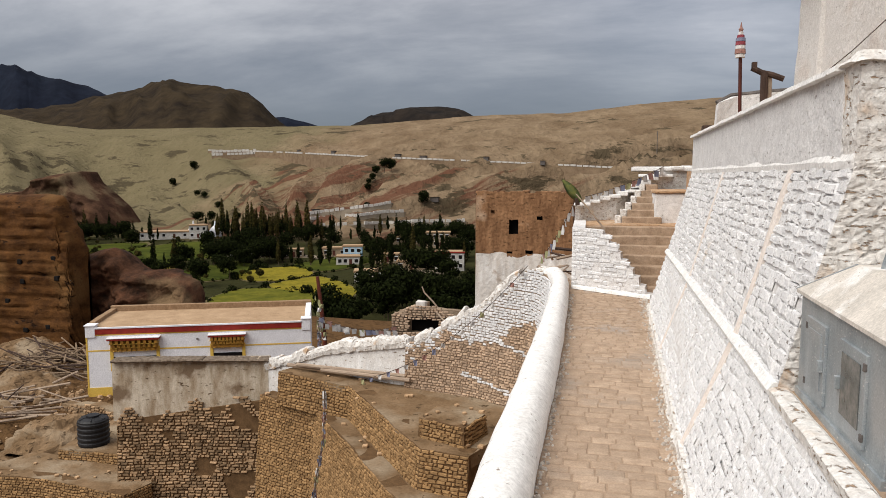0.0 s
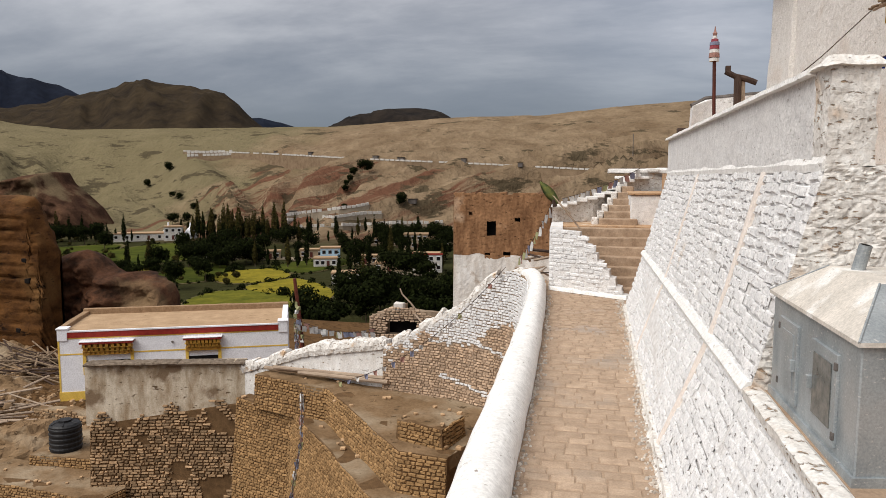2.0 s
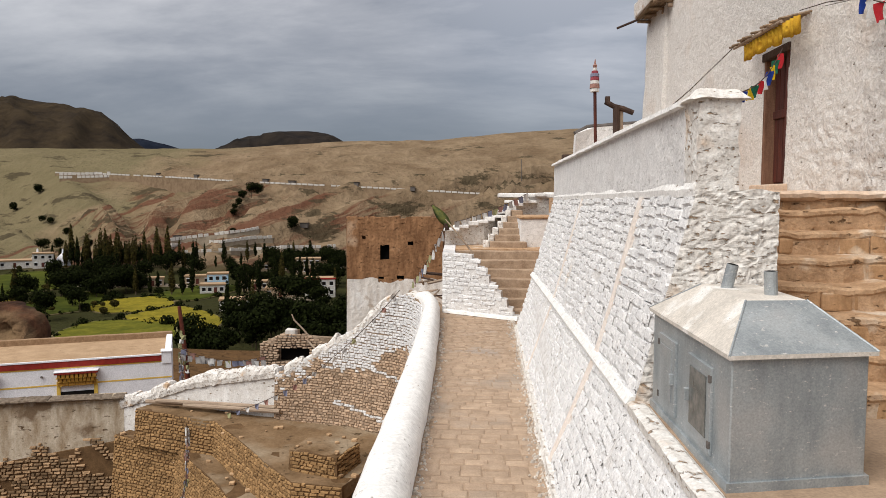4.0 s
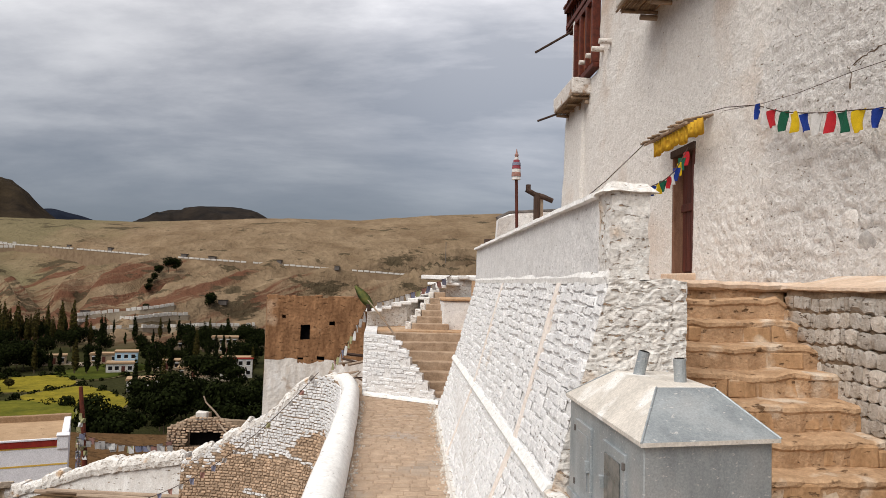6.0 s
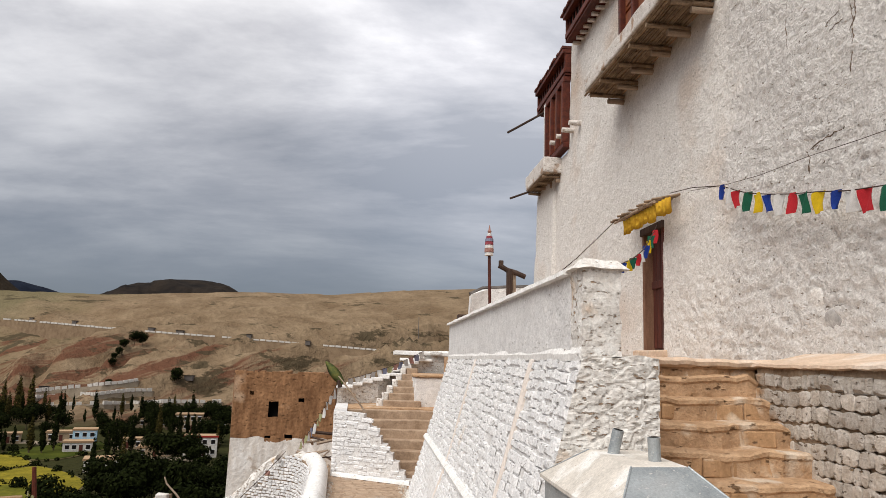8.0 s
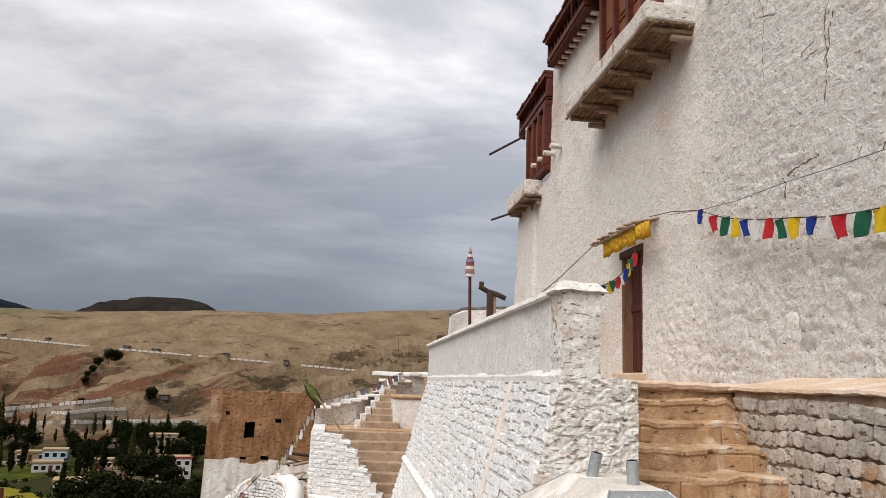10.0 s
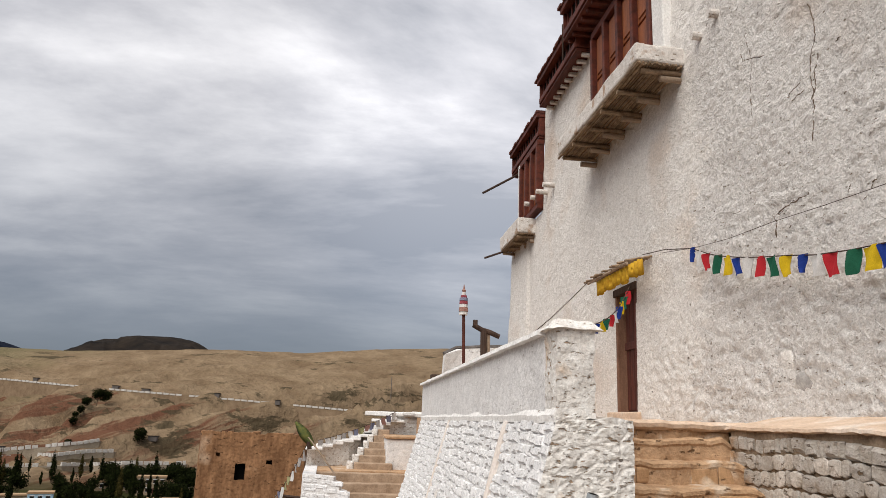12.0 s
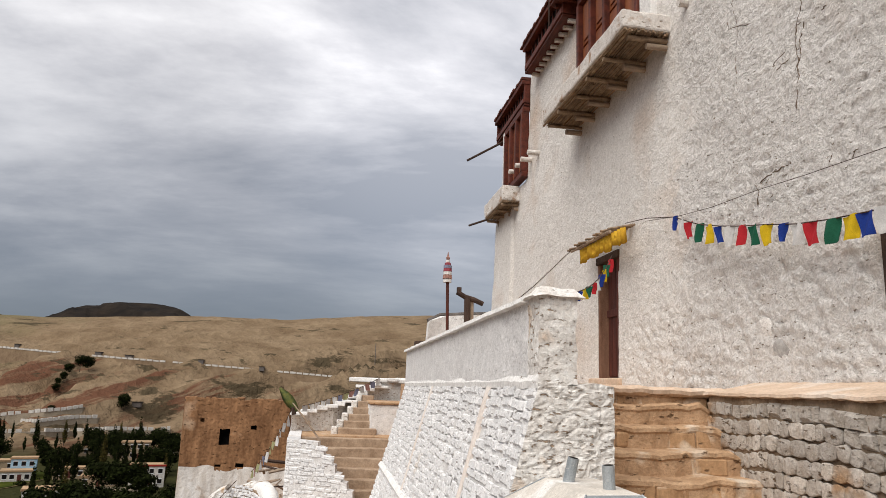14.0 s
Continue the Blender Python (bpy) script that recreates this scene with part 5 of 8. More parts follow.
def wall_flags():
    line = [(9.2, 4.88), (8.5, 4.79), (7.75, 4.63), (7.4, 4.49), (7.18, 4.41), (6.77, 4.30), (6.37, 4.21), (5.94, 4.13), (5.52, 4.04), (5.07, 3.98), (4.72, 3.95), (4.3, 3.96)]
    def z_at(y):
        for (a, u), (b, w) in zip(line, line[1:]):
            if b <= y <= a:
                return u + (w - u) * (y - a) / (b - a)
        return 4.0
    s = thing("prayer_flags", "string of blue, red, green, yellow and white prayer flags", "flags", (4.0, 7.0, 4.3))
    part("cord", tube([(3.98 if 4.4 < y < 9.3 else 4.15, y, z) for y, z in line], 0.006, 5), M["timber_dark"], s)
    spots = [(7.75, "blue", 1), (7.59, "pale", 0), (7.40, "red", 0), (7.18, "green", 0), (6.98, "gold", 0), (6.77, "blue", 0), (6.57, "pale", 0), (6.37, "red", 0), (6.16, "green", 0), (5.94, "gold", 0), (5.72, "blue", 1), (5.52, "pale", 0), (5.32, "red", 0), (5.07, "green", 0), (4.87, "gold", 0), (4.70, "blue", 0), (4.52, "pale", 0)]
    rnd = random.Random(8)
    for y, c, tri in spots:
        part("flag", flag_mesh((3.98, y, z_at(y)), rnd.uniform(0.155, 0.18), rnd.uniform(0.185, 0.21) * (0.8 if tri else 1), (0, -1, 0), rnd.uniform(-0.05, 0.05), bool(tri)), M["cloth_" + c], s, smooth=True)
    solid("slack_cord", tube([(4.12, 8.85, 4.84), (4.1, 8.57, 4.79), (4.1, 7.88, 4.68), (4.1, 7.12, 4.60), (4.1, 6.26, 4.56), (4.1, 5.53, 4.50), (4.1, 4.74, 4.45), (4.12, 3.8, 4.4)], 0.0035, 5), M["timber_dark"], "thin dark cord fixed along the wall", "cord")
    # small flags slanting before the door
    s2 = thing("prayer_flags", "short string of small coloured prayer flags across the door", "flags", (4.0, 10.5, 4.2))
    a, b = Vector((3.95, 9.6, 4.5)), Vector((1.87, 5.36, 3.28))
    pts = [a.lerp(b, i / 10) - Vector((0, 0, 0.12 * math.sin(math.pi * i / 10))) for i in range(11)]
    part("cord", tube(pts, 0.006, 5), M["timber_dark"], s2)
    for i, c in zip(range(1, 10), ("red", "green", "gold", "blue", "pale", "red", "green", "gold", "blue")):
        part("flag", flag_mesh(pts[i], 0.14 - 0.007 * i, 0.19 - 0.012 * i, (0.25, -1, 0), rnd.uniform(-.2, .2), i % 3 == 0), M["cloth_" + c], s2, smooth=True)
    solid("slack_cord", tube([(4.1, 11.9, 4.98), (3.2, 11.0, 4.2), (2.0, 8.0, 3.45), (1.7, 6.2, 3.25)], 0.007, 5), M["timber_dark"], "thin dark cord running down to the parapet", "cord")


wall_flags()


# ---- sheet metal lamp box on the ledge ----
def lamp_box():
    b = thing("lamp_box", "weathered galvanised metal butter-lamp box with two flues", "metal box", (1.64, 4.2, 1.075))
    c = [(1.22, 3.45), (1.95, 3.60), (1.98, 4.95), (1.22, 4.95)]
    bm = prism(c, 1.075, 1.75)
    bmesh.ops.bevel(bm, geom=bm.edges[:], offset=0.008, segments=1, affect="EDGES")
    part("body", bm, M["galv"], b)
    e = [(1.195, 3.415), (1.98, 3.57), (2.01, 4.99), (1.195, 4.99)]
    t = [(1.43, 3.86), (1.77, 3.90), (1.78, 4.62), (1.43, 4.62)]
    lid = loft([[(x, y, 1.735) for x, y in e], [(x, y, 1.757) for x, y in e], [(x, y, 1.965) for x, y in t]])
    lid = part("lid", lid, M["lid"], b, "dusty hipped metal lid, galvanised colour on its front slope")
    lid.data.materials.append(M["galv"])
    for p in lid.data.polygons:         # the front slope takes the galvanised material
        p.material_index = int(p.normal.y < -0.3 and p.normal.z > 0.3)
    for a, c in zip(e, t):              # folded seams along the hips
        part("seam", tube([(a[0], a[1], 1.757), (c[0], c[1], 1.966)], 0.006, 6), M["galv"], lid)
    for base, tip in (((1.53, 4.45, 1.95), (1.56, 4.43, 2.11)), ((1.67, 4.12, 1.95), (1.662, 4.12, 2.10))):
        f = part("flue", tube([base, tip], 0.036, 14), M["galv"], b, smooth=False)
        d = (Vector(tip) - Vector(base)).normalized()
        # black disc as the shade inside the flue
        part("flue_mouth_shade", tube([Vector(tip) + d * 0.0005, Vector(tip) + d * 0.002], 0.030, 12), M["dark"], f)
    for y0, y1, pane in ((4.36, 4.74, M["galv"]), (3.70, 4.10, M["glass"])):
        d = part("lamp_door", box(1.202, 1.222, y0, y1, 1.16, 1.63, None, 0.004), M["galv"], b)
        part("pane", box(1.197, 1.2035, y0 + 0.06, y1 - 0.06, 1.24, 1.57), pane, d, "dusty dark glass pane" if pane is M["glass"] else "")
        yy = y0 + 0.03 if pane is M["galv"] else y1 - 0.03
        part("latch", box(1.175, 1.203, yy - 0.016, yy + 0.016, 1.36, 1.43, None, 0.004), M["galv"], d)
        for z in (1.2, 1.55):
            yh = y1 - 0.01 if pane is M["galv"] else y0 + 0.01
            part("hinge", box(1.195, 1.21, yh - 0.012, yh + 0.012, z, z + 0.04, None, 0.003), M["slate"], d)
    part("base_skirt", prism([(1.205, 3.435), (1.965, 3.585), (1.995, 4.96), (1.205, 4.96)], 1.07, 1.12), M["galv"], b)


lamp_box()


# ---- victory-banner pole, post with crossbar and low wall on the terrace ----
def banner_pole():
    p = thing("banner_pole", "dark red pole topped by a tiered cloth victory banner", "pole", (2.64, 16, 2.6))
    part("pole", tube([(2.64, 16, 2.6), (2.57, 16, 5.0)], 0.036, 8), M["wood_door"], p)
    z = 4.92
    for r, h, c in ((0.10, 0.09, "pale"), (0.11, 0.11, "faded_red"), (0.10, 0.09, "pale"), (0.10, 0.09, "banner_red"), (0.10, 0.08, "faded_blue"), (0.075, 0.07, "banner_red"), (0.05, 0.07, "pale")):
        part("banner_tier", tube([(2.565, 16, z), (2.565, 16, z + h * .8), (2.565, 16, z + h)], [r, r * .95, r * .5], 12), M["cloth_" + c], p)
        z += h * 0.86
    part("finial", tube([(2.565, 16, z), (2.565, 16, z + 0.06), (2.565, 16, z + 0.09), (2.565, 16, z + 0.2)], [0.03, 0.05, 0.025, 0.006], 8), M["cloth_faded_red"], p)
    q = thing("post", "weathered dark post with a crooked crossbar", "post", (3.06, 16, 2.6))
    part("upright", tube([(3.07, 16, 2.6), (3.05, 16, 4.62)], 0.075, 8), M["timber_dark"], q)
    part("upright", tube([(3.2, 16.1, 2.6), (3.16, 16.05, 4.58)], 0.05, 8), M["timber"], q)
    part("crossbar", rough_up(tube([(2.80, 16, 4.70), (3.0, 16, 4.60), (3.2, 16, 4.55), (3.42, 16, 4.46)], 0.06, 8), 0.012, 5), M["timber_dark"], q)
    part("offcut", box(2.80, 2.9, 15.95, 16.05, 4.68, 4.82, None, 0.01), M["timber_dark"], q)
    low = loft([[(2.25, 17.2, 2.5), (2.35, 17.2, 4.12), (2.65, 17.4, 4.28), (4.0, 17.3, 4.38), (4.0, 17.3, 2.5)], [(2.25, 17.6, 2.5), (2.35, 17.6, 4.12), (2.65, 17.8, 4.28), (4.0, 17.7, 4.38), (4.0, 17.7, 2.5)]])
    w = solid("wall_terrace_far", rough_up(low, 0.02, 2, 0.3), M["white"], "low whitewashed wall at the end of the terrace", "wall", kind="structure")
    part("coping", rough_up(tube([(2.33, 17.4, 4.14), (2.65, 17.5, 4.31), (4.0, 17.5, 4.41)], 0.06, 6), 0.015, 4, 0.3), M["slate"], w, "line of dark coping stones")
    solid("terrace_bracket", box(1.62, 1.86, 13.75, 13.95, 3.255, 3.40, None, 0.01), M["timber_dark"], "small dark timber block on the coping", "block")


banner_pole()


# ---- below the path: curved retaining wall, terraces, house, ruins ----
def along(pts):
    """Point at distance u along a plan polyline with heights, and its length."""
    ds = [0]
    for a, b in zip(pts, pts[1:]):
        ds.append(ds[-1] + math.dist(a[:2], b[:2]))
    def f(u):
        for i in range(len(pts) - 1):
            if u <= ds[i + 1] or i == len(pts) - 2:
                t = (u - ds[i]) / (ds[i + 1] - ds[i])
                return [lerp(pts[i][k], pts[i + 1][k], t) for k in range(len(pts[0]))]
    return f, ds[-1]


def rounded(pts, n=6):
    """Corner-cutting of a plan polyline."""
    for _ in range(2):
        out = [pts[0]]
        for a, b in zip(pts, pts[1:]):
            out += [tuple(lerp(a[k], b[k], 0.25) for k in range(len(a))), tuple(lerp(a[k], b[k], 0.75) for k in range(len(a)))]
        pts = out + [pts[-1]]
    return pts


def strip_wall(pts, foot, thick, mat, name, label, batter_k=0.12, kind="structure"):
    """A wall along a polyline (x, y, top); outer face to the right of the heading, leaning out towards its foot."""
    secs = []
    for i, p in enumerate(pts):
        a, b = pts[max(0, i - 1)], pts[min(len(pts) - 1, i + 1)]
        d = Vector((b[0] - a[0], b[1] - a[1], 0)).normalized()
        r = Vector((d.y, -d.x, 0))
        o = Vector((p[0], p[1], 0))
        fo = r * (batter_k * (p[2] - foot))
        secs.append([o + Vector((0, 0, p[2])), o + fo + Vector((0, 0, foot)), o - r * thick + Vector((0, 0, foot)), o - r * thick + Vector((0, 0, p[2]))])
    return solid(name, loft(secs), mat, label, "wall", kind=kind)


def wall_point(pts, foot, batter_k):
    f, length = along(pts)
    def place(u, v):
        u = max(0.0, min(length - 1e-3, u))
        p, q = f(u), f(min(length, u + 0.05))
        o = f(max(0, u - 0.05))
        d = Vector((q[0] - o[0], q[1] - o[1], 0)).normalized()
        r = Vector((d.y, -d.x, 0))
        return Vector((p[0], p[1], 0)) + r * (batter_k * (p[2] - v) + 0.01) + Vector((0, 0, v))
    return place, f, length


# the curved wall: from the left, sweeping round to run under the path
CURVE = rounded([(-5.35, 18.35, -2.15), (-4.6, 18.35, -1.75), (-3.7, 18.2, -1.2), (-2.9, 17.9, -0.68), (-2.35, 17.6, -0.1), (-1.9, 17.42, 0.2), (-1.6, 17.15, 0.2), (-1.28, 16.3, 0.12), (-1.16, 15.0, 0.12), (-1.02, 12.0, 0.12), (-0.97, 8.0, 0.1), (-0.94, 3.0, 0.1)])
wall_curve = strip_wall(CURVE, -6.0, 0.3, M["mortar_pale"], "wall_curved", "curved stone retaining wall, whitewashed near its top")
place_c, f_c, len_c = wall_point(CURVE, -6.0, 0.12)
white_zone = lambda u, v: v + 0.55 * noise.noise((u * 1.1, v * 1.6, 4)) + 0.5 * noise.noise((u * 7, v * 11, 0)) > f_c(u)[2] - 0.22 - 1.0 * smooth(0.6, 2.8, u) or (1.7 < u < 6 and min(abs(v + 1.55 + 0.2 * (u - 2)), abs(v + 2.75 + 0.15 * (u - 2))) < 0.05)
masonry(place_c, 0, len_c, -6, 0.2, 0.125, 0.07, 0.016, M["stone_pale"], wall_curve, 21, keep=lambda u, v: v < f_c(u)[2] and not white_zone(u, v), gap=0.010, vary=0.5)
masonry(place_c, 0, len_c, -6, 0.2, 0.125, 0.07, 0.016, M["white_block"], wall_curve, 21, keep=lambda u, v: v < f_c(u)[2] and white_zone(u, v), gap=0.006, vary=0.5)

def ragged_coping(pts, w, h, name, label, seed, mat=None, drop=0.0, amp=0.028, rise=0.10):
    """Ragged, stepped coping of limewashed plaster and stones along a wall top."""
    f, length = along(pts)
    rnd = random.Random(seed)
    bm, run = bmesh.new(), 0.0
    while run < length - 0.05:
        s = min(rnd.uniform(0.25, 0.8), length - run)
        step = rnd.uniform(-0.25 * rise, rise)
        n = max(3, int(s / 0.06))
        secs = []
        for k in range(n + 1):
            u = min(length, run + s * k / n)
            p, q, o = f(u), f(min(length, u + 0.05)), f(max(0.0, u - 0.05))
            d = Vector((q[0] - o[0], q[1] - o[1], 0)).normalized()
            side = Vector((-d.y, d.x, 0))
            c = Vector((p[0], p[1], 0))
            end = 0.6 if k in (0, n) else 1.0
            top = p[2] + step + amp * (1.6 * noise.noise((u * 3.1, seed, 0)) + 1.2 * noise.noise((u * 11, seed, 2))) - (0.02 if end < 1 else 0)
            sec = []
            for a, b in ((-0.5, 0.0), (-0.56, 0.45), (-0.5, 0.85), (-0.22, 1.0), (0.22, 1.0), (0.5, 0.8), (0.5, 0.0)):
                v = c + side * (a * w) + Vector((0, 0, lerp(p[2] - h - drop, top, b)))
                sec.append(v + noise.noise_vector(v * 7) * amp * 0.8)
            secs.append(sec)
        merge(bm, loft(secs))
        run += s
    return solid(name, bm, mat or M["white_clean"], label, "coping", kind="structure")


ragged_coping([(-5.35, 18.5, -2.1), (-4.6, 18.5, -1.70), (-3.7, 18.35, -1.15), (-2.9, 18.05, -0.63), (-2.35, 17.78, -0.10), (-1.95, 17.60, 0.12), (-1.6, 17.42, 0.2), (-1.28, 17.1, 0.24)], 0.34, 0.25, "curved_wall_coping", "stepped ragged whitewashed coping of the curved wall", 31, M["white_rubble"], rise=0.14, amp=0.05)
# straight lower wall running on to the west
LOW = [(-10.5, 20.35, -3.48), (-9.4, 19.9, -3.09), (-8.1, 19.4, -2.61), (-6.75, 18.8, -2.25), (-5.9, 18.6, -2.1), (-5.3, 18.45, -1.97)]
wall_low = strip_wall(LOW, -6.5, 0.35, M["white_low"], "wall_lower_stepped", "whitewashed stepped wall above the stone terraces", 0.02)
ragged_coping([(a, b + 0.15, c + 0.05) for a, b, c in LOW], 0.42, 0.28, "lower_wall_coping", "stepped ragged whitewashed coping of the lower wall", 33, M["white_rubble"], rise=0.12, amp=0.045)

# plastered wall before the house, rubble below it
PLASTER = [(-15.25, 19.05, -3.33), (-13.0, 19.7, -3.33), (-10.5, 20.35, -3.33)]
strip_wall(PLASTER, -5.3, 0.4, M["white_stained"], "wall_plastered", "stained flaking limewashed wall with run-off streaks", 0.03)
ragged_coping([(a, b + 0.1, c + 0.02) for a, b, c in PLASTER], 0.5, 0.08, "plastered_wall_coping", "dark slate and brush coping along the stained wall", 35, M["brush"], amp=0.02, rise=0.03)
RUBBLE = [(-15.1, 18.98, -5.3), (-13.0, 19.62, -5.0), (-10.2, 20.2, -4.6), (-9.6, 20.0, -4.4)]
wall_rubble = strip_wall(RUBBLE, -9.6, 0.8, M["mortar"], "wall_rubble", "loose rubble stone wall below the stained wall", 0.10)
place_r, f_r, len_r = wall_point(RUBBLE, -9.6, 0.10)
masonry(place_r, 0, len_r, -9.5, -4.5, 0.17, 0.095, 0.05, M["stone_mixed"], wall_rubble, 41, keep=lambda u, v: v < f_r(u)[2] + 0.05 + 0.6 * noise.noise((u * 1.4, 7, 1)) and noise.noise((u * 0.9, v * 1.2, 3)) > -0.32, gap=0.018, vary=0.6)


def terrace_block(name, edge, top, foot, inner, label, seed, w=0.15, h=0.082, k=0.10):
    """Earth terrace: stone-faced front along edge (left to right as seen), soil on top out to the inner points."""
    pts = [(x, y, top) for x, y in edge]
    wall = strip_wall(pts, foot, 0.5, M["mortar"], name, label, k)
    pl, f, ln = wall_point(pts, foot, k)
    masonry(pl, 0, ln, foot, top, w, h, 0.022, M["stone"], wall, seed, gap=0.012, vary=0.5)
    poly = [(x, y) for x, y in edge] + inner
    bm = prism(poly, top - 0.3, top + 0.01)
    bmesh.ops.triangulate(bm, faces=bm.faces[:])
    rough_up(bm, 0.05, 1.1, 0.5)
    soil = part("soil", bm, M["soil"], wall, "dusty trodden soil")
    rnd = random.Random(seed)
    for i in range(10):
        a, b = rnd.choice(edge), rnd.choice(inner)
        t = rnd.uniform(0.1, 0.7)
        x, y, s = lerp(a[0], b[0], t), lerp(a[1], b[1], t), rnd.uniform(0.02, 0.07)
        bm = box(-s, s, -s, s, -s * .4, s * .7, None, s * 0.3)
        bm.transform(Matrix.Translation((x, y, top + 0.03)) @ Matrix.Rotation(rnd.random() * 6, 4, "Z"))
        part("loose_stone", rough_up(bm, s * .2, 5), M["stone_mixed"], wall)
    return wall


terrace_block("terrace_upper", [(-9.45, 18.95), (-6.85, 18.0), (-5.2, 15.9), (-3.8, 14.1), (-2.7, 13.9)], -3.3, -4.3, [(-1.9, 16.5), (-2.6, 17.4), (-3.9, 18.2), (-5.3, 18.4), (-9.0, 19.7)], "stone-faced upper terrace with dusty soil", 51)
terrace_block("terrace_step", [(-3.75, 15.75), (-4.0, 14.8), (-2.9, 14.35), (-2.6, 15.3)], -2.86, -3.4, [(-3.15, 15.7)], "small stone-faced block on the upper terrace", 52)
terrace_block("terrace_middle", [(-10.3, 19.4), (-8.1, 18.5), (-6.0, 15.9), (-4.55, 14.0), (-3.4, 12.6)], -4.2, -9.4, [(-2.2, 13.5), (-4.0, 15.0), (-6.8, 18.3), (-9.6, 19.4)], "stone-faced middle terrace with dusty soil", 53)
terrace_block("terrace_west", [(-18.2, 19.9), (-15.0, 20.0), (-14.6, 20.6)], -6.85, -9.4, [(-14.6, 23.0), (-18.4, 23.0)], "low stone-faced terrace carrying the water tank", 54)
terrace_block("terrace_front", [(-20.2, 18.2), (-17.6, 18.4), (-14.2, 18.0), (-13.9, 18.9)], -7.2, -9.5, [(-14.6, 19.2), (-15, 20.2), (-19.6, 20.2)], "low stone-faced terrace in front of the rubble wall", 55)
terrace_block("terrace_southwest", [(-26, 20.5), (-22.5, 19.4), (-20.2, 18.2)], -8.0, -9.6, [(-20.0, 20.5), (-25, 22.5)], "low broken stone terrace edge", 56)
for i, (x, y, s) in enumerate(((-7.6, 19.0, 1.9), (-6.6, 18.55, 1.6), (-7.1, 18.75, 2.0))):
    pole = solid("roof_pole", tube([(x - s * .9, y + 0.30, -3.18 + 0.05 * i), (x + s * .9, y - 0.42, -3.1 + 0.05 * i)], 0.06, 8), M["timber"], "stripped wooden pole lying along the terrace", "pole", group="poles lying on the terrace")


def water_tank():
    c = Vector((-17.35, 20.6, -6.84))
    t = thing("water_tank", "black ribbed plastic water tank", "water tank", tuple(c))
    prof = [(0.46, 0), (0.50, 0.02)]
    for i in range(5):
        z = 0.05 + i * 0.165
        prof += [(0.50, z), (0.52, z + 0.03), (0.52, z + 0.09), (0.50, z + 0.12)]
    prof += [(0.50, 0.88), (0.44, 0.94), (0.30, 0.99)]
    n = 24
    secs = [[c + Vector((r * math.cos(a), r * math.sin(a), z)) for a in [2 * math.pi * k / n for k in range(n)]] for r, z in prof]
    part("shell", loft(secs), M["black"], t, smooth=False)
    part("lid", tube([c + Vector((0, 0, 0.985)), c + Vector((0, 0, 1.05))], 0.22, 16), M["black"], t)
    for k in range(6):
        a = k * math.pi / 3
        part("top_rib", tube([c + Vector((0.25 * math.cos(a), 0.25 * math.sin(a), 1.0)), c + Vector((0.46 * math.cos(a), 0.46 * math.sin(a), 0.94))], 0.025, 6), M["black"], t)


water_tank()


